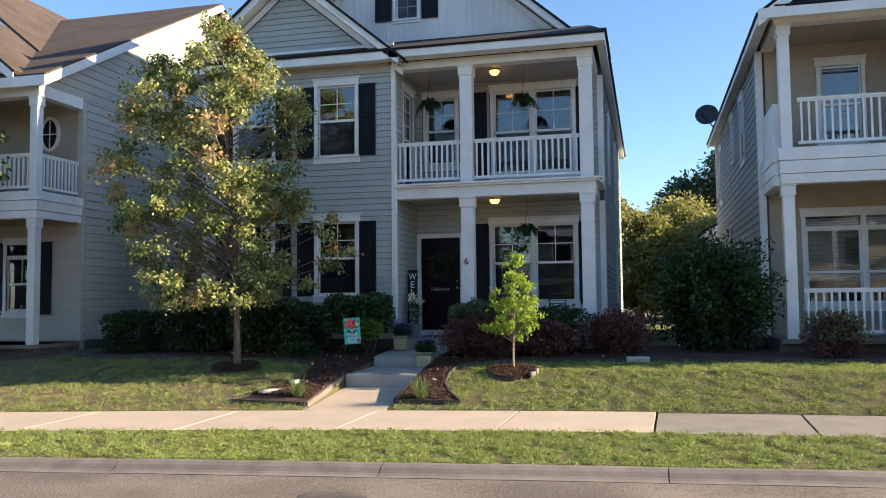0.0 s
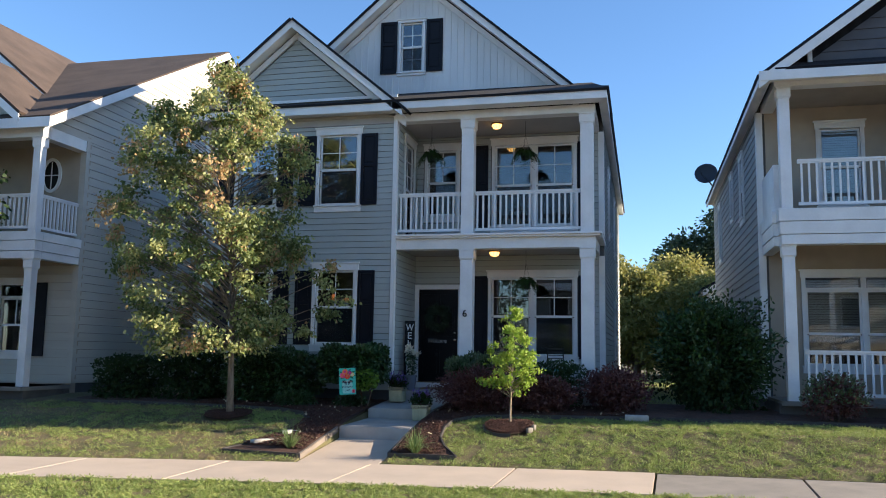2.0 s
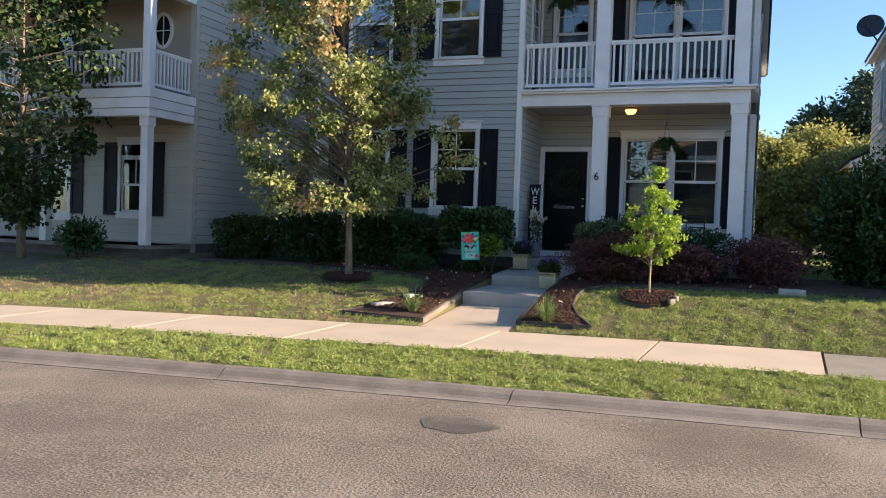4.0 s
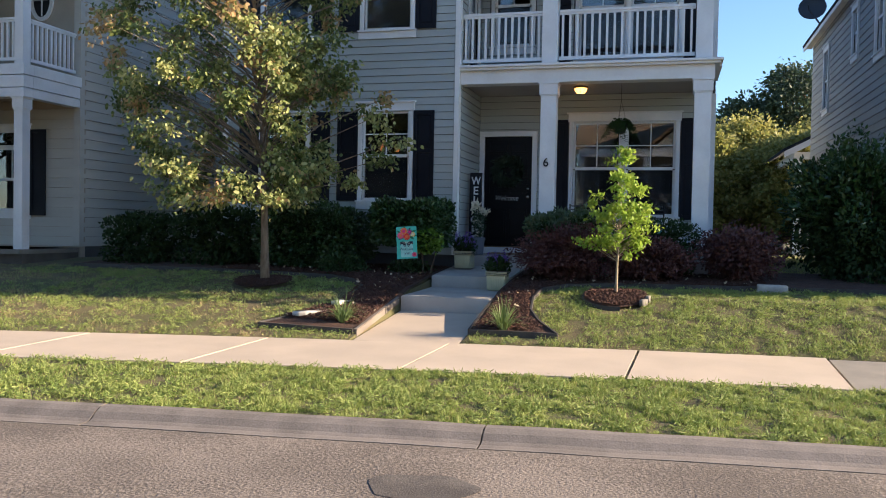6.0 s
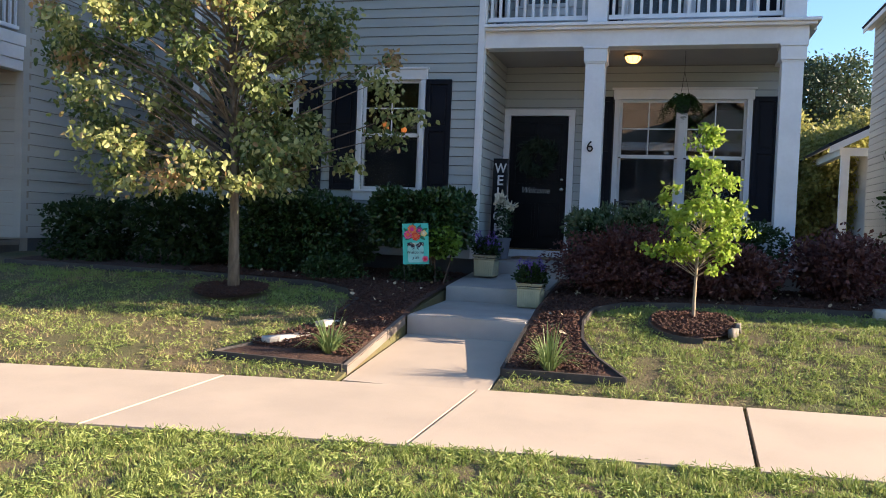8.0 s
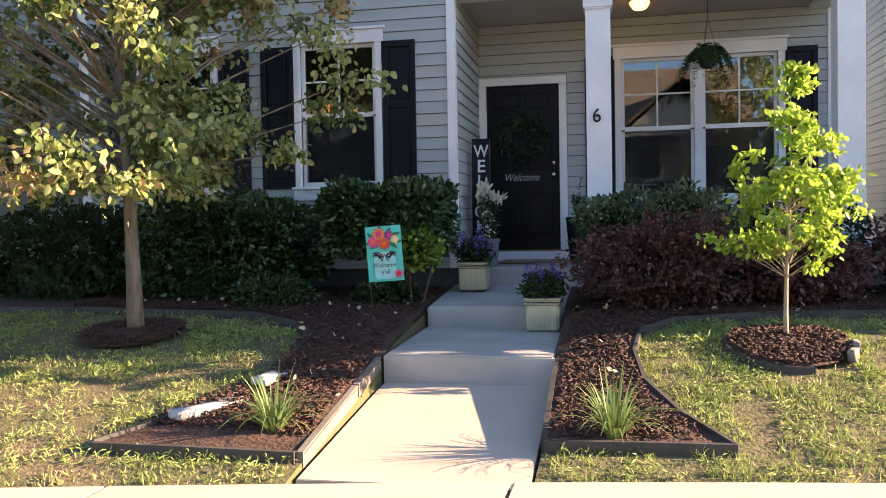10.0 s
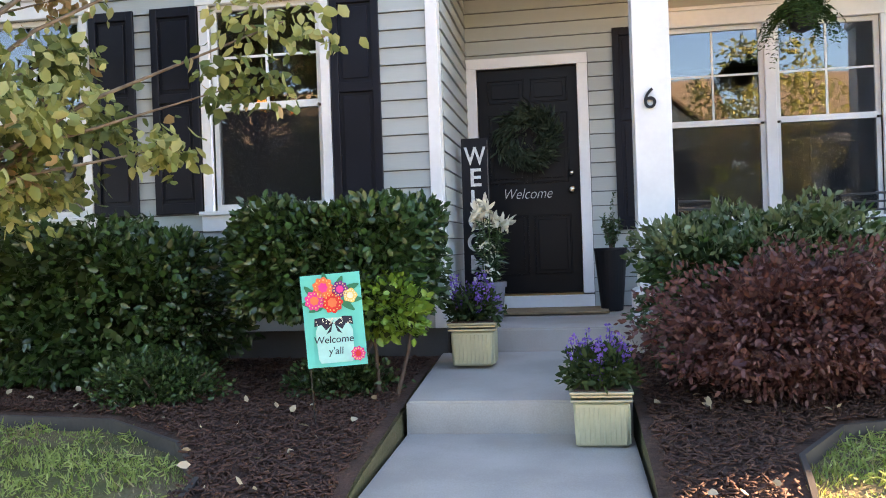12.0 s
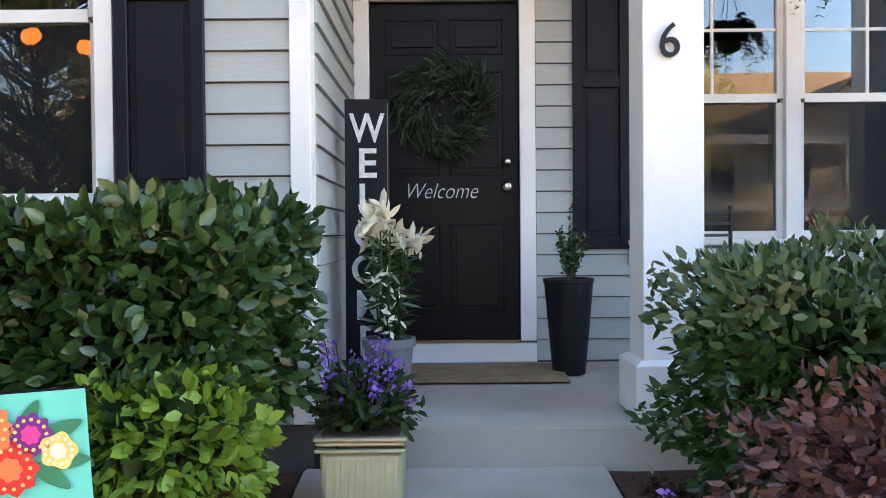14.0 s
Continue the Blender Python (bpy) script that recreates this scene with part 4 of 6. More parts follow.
boxes("porch_beam", [(-22, LX, LP - 0.02, LP + 0.24, 6.14, 6.42), (LX - 0.24, LX, LP + 0.24, LY, 6.14, 6.42), (-22, LX, LP - 0.02, LP + 0.2, 3.5, 3.66), (-22, LX + 0.01, LP - 0.03, LP + 0.2, 3.67, 3.88), (-22, LX + 0.02, LP - 0.04, LP + 0.2, 3.89, 4.08), (LX - 0.2, LX, LP + 0.2, LY, 3.5, 3.66), (LX - 0.2, LX + 0.01, LP + 0.2, LY, 3.67, 3.88), (LX - 0.2, LX + 0.02, LP + 0.2, LY, 3.89, 4.08)], M["trim"], HL, 0.004)
boxes("porch_ceiling", [(-22, LX - 0.25, LP + 0.25, LY, 6.3, 6.36), (-22, LX - 0.2, LP + 0.2, LY, 3.66, 3.95)], M["tan"], HL)
for x in (-11.88, -14.6, -17.6):
    column(x, LP + 0.12, 0.8, 3.5, w=0.21, parent=HL, label="", plinth=False)
    column(x, LP + 0.12, 4.08, 6.14, w=0.21, parent=HL, label="", plinth=False)
railing((-14.48, LP + 0.1), (-12.0, LP + 0.1), 4.16, 4.92, parent=HL)
railing((-17.48, LP + 0.1), (-14.72, LP + 0.1), 4.16, 4.92, parent=HL)
railing((-11.84, LP + 0.25), (-11.84, LY - 0.03), 4.16, 4.92, parent=HL)
sash_window("window", "x", LY, -1, -13.75, -12.95, 1.5, 3.05, parent=HL, grid=(2, 1), transom=0.25)
sash_window("window", "x", LY, -1, -15.95, -15.3, 1.4, 3.05, parent=HL, grid=(1, 1))
sash_window("window", "x", LY, -1, -15.95, -15.3, 4.6, 6.1, parent=HL, grid=(1, 1))
for a in (-14.2, -12.85, -15.2, -16.4):
    shutter("x", LY - 0.012, -1, a, a + 0.36, 1.42, 3.1, parent=HL)
shutter("x", LY - 0.012, -1, -15.2, -14.85, 4.55, 6.1, parent=HL)
ov = new("oval_window")
ov.parent = HL
bm = bmesh.new()
n = 32
rings = []
for rx, rz, d in ((0.20, 0.34, 0.0), (0.20, 0.34, -0.04), (0.27, 0.41, -0.04), (0.27, 0.41, 0.0)):
    rings.append([bm.verts.new((-12.62 + rx * math.cos(2 * math.pi * k / n), LY + d, 5.62 + rz * math.sin(2 * math.pi * k / n))) for k in range(n)])
for a, b in zip(rings, rings[1:]):
    for k in range(n):
        bm.faces.new((a[k], a[(k + 1) % n], b[(k + 1) % n], b[k]))
part("frame", bm, M["trim"], ov)
bm = bmesh.new()
bm.faces.new([bm.verts.new((-12.62 + 0.2 * math.cos(2 * math.pi * k / n), LY - 0.012, 5.62 + 0.34 * math.sin(2 * math.pi * k / n))) for k in range(n)])
part("pane", bm, M["pot_black"], ov)
bm = bmesh.new()
box(bm, -12.63, -12.61, LY - 0.03, LY - 0.014, 5.3, 5.94)
box(bm, -12.80, -12.44, LY - 0.03, LY - 0.014, 5.61, 5.63)
part("muntins", bm, M["trim"], ov)

HL.location.x = -0.12

# right neighbour
HR = thing("beige_house", "two-storey grey-beige clapboard house with white double porch and railings", "house")
RX, RYF, RP = 3.02, 17.9, 16.1
wall("house_wall", "y", RX + 0.015, 0.15, RYF, 28.6, 0.3, 6.85, [(20.3, 20.9, 4.9, 6.3), (26.0, 26.6, 4.6, 6.1), (22.6, 23.1, 5.3, 6.3)], M["sheath_lap_shade"], HR)
lap(HR, "y", RX + 0.015, -1, RYF, 28.6, 0.83, 6.75, [(20.2, 21.0, 4.75, 6.45), (25.9, 26.7, 4.45, 6.25), (22.5, 23.2, 5.2, 6.4)], M["siding_right"], joined=True, step=0.17)
wall("house_wall", "x", RYF, 0.15, RX + 0.17, 11.0, 0.3, 6.85, [(3.86, 6.0, 1.5, 3.25), (4.24, 5.0, 4.7, 6.3)], M["tan"], HR)
wall("house_wall", "x", 28.6, -0.15, RX + 0.17, 11.0, 0.3, 6.85, [], M["sheath_lap_shade"], HR)
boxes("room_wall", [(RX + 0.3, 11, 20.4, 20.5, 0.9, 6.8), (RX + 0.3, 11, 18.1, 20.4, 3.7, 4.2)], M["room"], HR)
for (a, b, c, d) in ((20.3, 20.9, 4.9, 6.3), (26.0, 26.6, 4.6, 6.1), (22.6, 23.1, 5.3, 6.3)):
    sash_window("window", "y", RX, -1, a, b, c, d, parent=HR, grid=(1, 1))
sash_window("window", "x", RYF, -1, 3.86, 6.0, 1.5, 3.25, parent=HR, units=2, grid=(1, 1), transom=0.2, blind=0.62, rail=0.42)
sash_window("window", "x", RYF, -1, 4.24, 5.0, 4.7, 6.3, parent=HR, grid=(1, 1), blind=1.0)
boxes("corner_board", [(RX - 0.005, RX + 0.12, RYF - 0.03, RYF, 0.83, 6.7), (RX - 0.012, RX, RYF, RYF + 0.1, 0.83, 6.7)], M["trim"], HR)
boxes("foundation", [(RX + 0.03, 11, RP + 0.05, 28.6, 0.3, 0.83)], M["foundation"], HR)
boxes("porch_floor", [(RX + 0.06, 11, RP - 0.06, RYF, 0.80, 0.88)], M["concrete_old"], HR)
boxes("porch_beam", [(RX + 0.1, 11, RP - 0.02, RP + 0.24, 6.68, 6.86), (RX + 0.1, RX + 0.34, RP + 0.24, RYF, 6.68, 6.86), (RX + 0.14, 11, RP - 0.05, RP + 0.2, 3.70, 3.88), (RX + 0.12, 11, RP - 0.06, RP + 0.2, 3.89, 4.12), (RX + 0.10, 11, RP - 0.07, RP + 0.2, 4.13, 4.36), (RX + 0.05, RX + 0.25, RP + 0.2, RYF - 0.03, 3.70, 3.88), (RX + 0.04, RX + 0.25, RP + 0.2, RYF - 0.03, 3.89, 4.12), (RX + 0.03, RX + 0.25, RP + 0.2, RYF - 0.03, 4.13, 4.36)], M["trim"], HR, 0.004)
boxes("porch_ceiling", [(RX + 0.34, 11, RP + 0.24, RYF, 6.76, 6.82), (RX + 0.25, 11, RP + 0.2, RYF, 3.9, 4.2)], M["tan"], HR)
for x in (3.29, 6.4):
    column(x, RP + 0.12, 0.88, 3.70, w=0.22, parent=HR, label="", plinth=False)
    column(x, RP + 0.12, 4.36, 6.68, w=0.22, parent=HR, label="", plinth=False)
railing((3.5, RP + 0.1), (6.26, RP + 0.1), 4.44, 5.30, parent=HR, pitch=0.13)
railing((3.5, RP + 0.1), (6.26, RP + 0.1), 0.98, 1.79, parent=HR, pitch=0.13)
boxes("half_wall", [(RX + 0.08, RX + 0.2, RP + 0.26, RYF - 0.03, 4.36, 5.25)], M["trim"], HR)
CX, CZ = 7.12, 9.86
for s in (-1, 1):
    slab_roof("house_roof", [(CX, 15.75, CZ), (CX + s * 4.3, 15.75, CZ - 4.3 * 0.72), (CX + s * 4.3, 29.0, CZ - 4.3 * 0.72), (CX, 29.0, CZ)], 0.06, M["roof"], HR)
    bm = bmesh.new()
    prism(bm, [(CX, CZ), (CX + s * 4.3, CZ - 4.3 * 0.72), (CX + s * 4.3, CZ - 4.3 * 0.72 - 0.2), (CX, CZ - 0.2)], "y", 15.74, 15.77)
    part("rake_board", bm, M["trim"], HR)
bm = bmesh.new()
prism(bm, [(CX - 3.9, 7.05), (CX + 3.9, 7.05), (CX, CZ - 0.15)], "y", 16.12, 16.2)
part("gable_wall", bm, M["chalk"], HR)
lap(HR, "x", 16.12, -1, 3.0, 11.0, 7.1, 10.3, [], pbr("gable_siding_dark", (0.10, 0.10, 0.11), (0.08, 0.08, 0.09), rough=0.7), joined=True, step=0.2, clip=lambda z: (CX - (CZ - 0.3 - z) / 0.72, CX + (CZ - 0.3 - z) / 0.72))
slab_roof("house_roof", [(3.1, 15.75, 6.885), (11, 15.75, 6.885), (11, 16.11, 7.09), (3.1, 16.11, 7.09)], 0.05, M["roof"], HR)
boxes("fascia", [(2.82, 11, 15.72, 15.75, 6.70, 6.88), (2.82, 2.85, 15.75, 29.0, 6.66, 6.86)], M["trim"], HR)
boxes("soffit", [(2.85, RX + 0.02, 15.75, 29.0, 6.73, 6.745), (RX, 11, 15.75, RP, 6.77, 6.79)], M["trim"], HR)
boxes("bracket", [(3.72, 3.8, 15.78, 16.1, 7.32, 7.4), (3.72, 3.8, 16.02, 16.1, 7.05, 7.4), (3.72, 3.8, 15.8, 15.88, 7.28, 7.36)], M["trim"], HR)
# unseen front block beside its porch and far side, added to shade the lawn
boxes("house_wall", [(6.7, 10.98, 16.12, RYF - 0.01, 0.3, 6.66)], M["siding_right"], HR)
boxes("house_wall", [(10.85, 11.0, RYF + 0.16, 28.44, 0.3, 6.74)], M["siding_right"], HR)
# low wing behind the right neighbour
boxes("rear_wing", [(4.6, 9.0, 34.2, 41.0, 0.5, 4.3)], M["siding_right"], HR)
boxes("porch_beam", [(3.3, 9.0, 33.9, 34.1, 3.95, 4.2)], M["trim"], HR)
boxes("porch_beam", [(3.3, 3.5, 34.1, 41.0, 3.95, 4.2)], M["trim"], HR)
slab_roof("house_roof", [(2.95, 33.6, 4.2), (2.95, 41.4, 4.2), (7.0, 41.4, 6.3), (7.0, 33.6, 6.3)], 0.1, M["roof"], HR)
bm = bmesh.new()
prism(bm, [(2.95, 4.2), (7.0, 6.3), (7.0, 6.08), (2.95, 3.98)], "y", 33.55, 33.6)
part("rake_board", bm, M["trim"], HR)
for y in (33.9, 40.8):
    boxes("wing_post", [(3.36, 3.6, y, y + 0.2, 0.6, 3.95)], M["trim"], HR)
# satellite dish
dish = thing("satellite_dish", "dark grey satellite dish on the roof edge of the beige house", "satellite dish")
bm = bmesh.new()
lathe(bm, [(0.02, 0.0), (0.18, 0.02), (0.33, 0.075), (0.40, 0.125), (0.405, 0.14), (0.33, 0.09), (0.18, 0.035), (0.02, 0.015)], seg=24)
d = part("reflector", bm, M["rubber"], dish, smooth=True)
d.matrix_basis = look((2.66, 26.5, 7.24), (1.56, 20.0, 9.42)) @ pose(0, 0, 0, 180, 0, 0) @ Matrix.Scale(0.85, 4)
bm = bmesh.new()
tube(bm, [(2.68, 26.5, 7.24), (2.76, 26.5, 7.0), (2.86, 26.5, 6.86)], 0.025)
part("mast", bm, M["rubber"], dish)
bm = bmesh.new()
tube(bm, [(2.68, 26.4, 7.07), (2.49, 25.95, 7.12), (2.46, 25.85, 7.22)], 0.014)
part("arm", bm, M["rubber"], dish)

# houses across the street, seen in the window panes
for cx, lm in ((-14.5, "siding_left"), (-1.0, "siding_right"), (11.5, "siding_left")):
    H = thing("house_across", "pale clapboard house across the street with a tan shingle roof", "house", "houses across the street")
    y1, y0 = -13.0, -23.0
    boxes("house_wall", [(cx - 4.6, cx + 4.6, y0, y1, -0.3, 5.6)], M[lm], H)
    for s in (-1, 1):
        slab_roof("house_roof", [(cx - 5, y1 + 0.5 if s > 0 else y0 - 0.5, 5.5), (cx + 5, y1 + 0.5 if s > 0 else y0 - 0.5, 5.5), (cx + 5, (y0 + y1) / 2, 9.4), (cx - 5, (y0 + y1) / 2, 9.4)], 0.1, M["roof_tan"], H)
        slab_roof("house_roof", [(cx + 1.6, y1 + 1.9, 7.9), (cx + 1.6 + s * 2.6, y1 + 1.9, 5.7), (cx + 1.6 + s * 2.6, y1 - 3, 5.7), (cx + 1.6, y1 - 3, 7.9)], 0.1, M["roof_tan"], H)
    bm = bmesh.new()
    prism(bm, [(cx - 0.8, 5.7), (cx + 4.0, 5.7), (cx + 1.6, 7.75)], "y", y1 + 1.4, y1 + 1.5)
    part("gable_wall", bm, M["siding_left"], H)
    boxes("porch_beam", [(cx - 4.6, cx + 4.6, y1 + 1.2, y1 + 1.5, 5.3, 5.7), (cx - 4.6, cx + 4.6, y1 + 1.2, y1 + 1.5, 2.5, 2.9)] + [(cx + a, cx + a + 0.25, y1 + 1.2, y1 + 1.45, -0.2, 5.3) for a in (-4.6, -1.2, 1.6, 4.3)], M["trim"], H)
    for a in (-3.6, -0.3, 2.4):
        for z in (0.6, 3.4):
            w = new("window")
            w.parent = H
            boxes("frame", [(cx + a - 0.1, cx + a + 1.1, y1, y1 + 0.04, z - 0.1, z + 1.6)], M["trim"], w)
            boxes("pane", [(cx + a, cx + a + 1.0, y1 + 0.04, y1 + 0.06, z, z + 1.5)], M["pot_black"], w)


# ---- plants ----
def tree(name, label, base, trunk_top, top, radius, trunk_r, nclump, per, leaf_len, leaf_w, mat_leaf, mat_bark, seed, clump_r=0.32, lo=0.0, mat2=None, share2=0.0, droop=0.5, lean=(0, 0), flat=1.0, profile=None, where2=None, skirt=None):
    rng = np.random.default_rng(seed)
    T = thing(name, label, "tree", at=(0, 0, 0))
    b = np.array(base, float)
    axis_top = np.array([b[0] + lean[0], b[1] + lean[1], top])
    profile = profile or (lambda t: math.sin(math.pi * min(1, 0.12 + 0.88 * (1 - t) ** 0.9)) ** 0.8 if t < 1 else 0.1)
    cl = []
    for i in range(nclump):
        t = (i + 0.5) / nclump
        t = t ** 0.9
        z = trunk_top + (top - trunk_top) * t
        rr = radius * profile(t) * rng.uniform(0.35, 1.0) ** 0.6
        a = i * 2.399 + rng.uniform(-0.4, 0.4)
        ax = b[:2] + (axis_top[:2] - b[:2]) * ((z - b[2]) / (top - b[2]))
        cl.append((ax[0] + rr * math.cos(a), ax[1] + rr * math.sin(a) * flat, z + rng.uniform(-0.1, 0.1)))
    if skirt:
        cl = [(x, y, max(z, min(top, skirt(x) + 0.5 * (z - trunk_top)))) for x, y, z in cl]
    bm = bmesh.new()
    pts = []
    for k in range(7):
        t = k / 6
        p = b + (axis_top - b) * t * 0.96
        pts.append((p[0] + (0.03 * math.sin(3.1 * t + seed) if 0 < k else 0), p[1] + (0.03 * math.cos(2.3 * t + seed) if 0 < k else 0), p[2] - (0.06 if k == 0 else 0)))
    rad = [trunk_r * 1.25, trunk_r * 0.95, trunk_r * 0.78, trunk_r * 0.55, trunk_r * 0.38, trunk_r * 0.2, trunk_r * 0.08]
    tube(bm, pts, rad, 10)
    part("trunk", bm, mat_bark, T, smooth=True)
    for c in cl:
        bm = bmesh.new()
        c = np.array(c)
        z0 = max(trunk_top - 0.02, min(c[2] - 0.35 * np.linalg.norm(c[:2] - b[:2]) - 0.1, top * 0.97))
        t = (z0 - b[2]) / (axis_top[2] - b[2])
        s = b + (axis_top - b) * t
        m = (s + c) / 2 + np.array([0, 0, -0.06 * np.linalg.norm(c - s)])
        r = trunk_r * (0.4 if trunk_r > 0.04 else 0.5) * (1 - t * 0.7)
        tube(bm, [s, m, c], [r, r * 0.6, r * 0.2], 5, cap=False)
        part("limb", bm, mat_bark, T, smooth=True)
    P, N = [], []
    for c in cl:
        k = int(per * rng.uniform(0.5, 1.5))
        u = unit(rng.normal(0, 1, (k, 3)))
        r = clump_r * rng.uniform(0.5, 1.5)
        q = np.array(c) + u * r * (rng.uniform(0.05, 1, (k, 1)) ** 0.5) * np.array([1, 1, 0.8])
        P.append(q)
        k2 = int(k * 0.3)
        inner = b + np.array([0, 0, max(0.0, c[2] - b[2] - 0.1)])
        tt = rng.uniform(0.35, 0.95, (k2, 1))
        q2 = inner + (np.array(c) - inner) * tt + rng.normal(0, clump_r * 0.35, (k2, 3))
        N.append(unit(u + 0.6 * unit(np.array(c) - (b + [0, 0, c[2] - b[2]]))))
        P.append(q2)
        N.append(unit(rng.normal(0, 1, (k2, 3))))
    P, N = np.concatenate(P), np.concatenate(N)
    if mat2 is not None:
        pick = (rng.random(len(P)) < share2 * (where2(P) if where2 else 1.0))
        leaves("leaves", P[~pick], N[~pick], leaf_len, leaf_w, mat_leaf, T, rng=rng, droop=droop, kind="stuff")
        leaves("leaves", P[pick], N[pick], leaf_len, leaf_w, mat2, T, "pale orange and tan turning leaves", rng=rng, droop=droop, kind="stuff")
    else:
        leaves("leaves", P, N, leaf_len, leaf_w, mat_leaf, T, rng=rng, droop=droop, kind="stuff")
    return T


def clumped_tree(name, label, base, top, trunk_r, envelope, depth, n, per, clump_r, leaf, mats, bark, seed, first_fork, flatten=0.8, gaps=0.22, extra=(), thin_right=None):
    """A tree whose crown follows an uneven outline: envelope rows are height, reach to -x, reach to +x. Leaves hang in clumps on limbs, with gaps between them."""
    rng = np.random.default_rng(seed)
    T = thing(name, label, "tree")
    b, e = np.array(base, float), np.array(top, float)
    env = np.array(envelope)

    def axis(z):
        t = (z - b[2]) / (e[2] - b[2])
        return b + (e - b) * t + np.array([0.035 * math.sin(5 * t + seed), 0.03 * math.cos(4 * t), 0]) * min(1, 3 * t) * (trunk_r / 0.05)
    bm = bmesh.new()
    tube(bm, [b - [0, 0, 0.06]] + [axis(b[2] + (e[2] - b[2]) * k / 9) for k in range(1, 10)], [trunk_r * q for q in (1.3, 0.98, 0.86, 0.72, 0.6, 0.48, 0.36, 0.24, 0.14, 0.06)], 10)
    part("trunk", bm, bark, T, smooth=True)
    cl = []
    while len(cl) < n:
        z = rng.uniform(env[0, 0], env[-1, 0])
        l, r_ = np.interp(z, env[:, 0], env[:, 1]), np.interp(z, env[:, 0], env[:, 2])
        if rng.random() > (l + r_) / (env[:, 1] + env[:, 2]).max():
            continue
        a = rng.uniform(0, 2 * math.pi)
        q = rng.uniform(0.12, 1.0) ** 0.5
        dx = q * math.cos(a) * (r_ if math.cos(a) > 0 else l)
        dy = q * math.sin(a) * depth * (l + r_) / (env[:, 1] + env[:, 2]).max()
        if noise.noise(Vector((dx * 1.5 / depth + seed, dy * 1.5 / depth, z * 1.7 / depth))) > gaps:
            continue
        c = axis(z)
        cl.append((c[0] + dx, c[1] + dy, z))
    cl += [tuple(axis(z)[:2] + np.array([dx, dy])) + (z,) for dx, dy, z in extra]
    sets = [([], []) for _ in mats]
    for c in cl:
        c = np.array(c)
        out = np.linalg.norm((c - axis(c[2]))[:2])
        z0 = max(first_fork, min(c[2] - 0.55 * out - 0.03, e[2] * 0.97))
        s_ = axis(z0)
        mid = (s_ + c) / 2 + np.array([rng.normal(0, 0.03), rng.normal(0, 0.03), 0.06 * out]) * min(1, trunk_r / 0.04)
        r = trunk_r * 0.34 * (1 - 0.6 * (z0 - b[2]) / (e[2] - b[2]))
        bm = bmesh.new()
        tube(bm, [s_, mid, c], [r, r * 0.6, r * 0.2], 5, cap=False)
        part("limb", bm, bark, T, smooth=True)
        k = int(per * rng.uniform(0.45, 1.5))
        if thin_right is not None and c[0] - b[0] > thin_right:
            k = int(k * 0.8)
        # several twigs a clump, leaves strung along them
        tw = unit(rng.normal(0, 1, (7, 3)) * [1, 1, 0.55] + unit(c - axis(c[2]) + 1e-6) * 0.6)
        pick = rng.integers(0, 7, k)
        ln = clump_r * rng.uniform(0.35, 1.25)
        P = c + tw[pick] * (rng.uniform(0.0, 1, (k, 1)) ** 0.8) * ln * 1.25 * np.array([1, 1, flatten]) + rng.normal(0, clump_r * 0.2, (k, 3))
        m = rng.choice(len(mats), p=[w for _, w, _ in mats])
        own = rng.random(k) < 0.8
        for i, (_, w, _) in enumerate(mats):
            g = (own if i == m else ~own & (rng.random(k) < w * 1.4))
            sets[i][0].append(P[g])
            sets[i][1].append(unit(P[g] - c + 0.3 * rng.normal(0, 1, (g.sum(), 3))))
    for (P, N), (m, w, lab) in zip(sets, mats):
        P, N = np.concatenate(P), np.concatenate(N)
        leaves("leaves", P, N, leaf[0], leaf[1], m, T, lab, rng=rng, droop=leaf[2], kind="stuff")
    return T


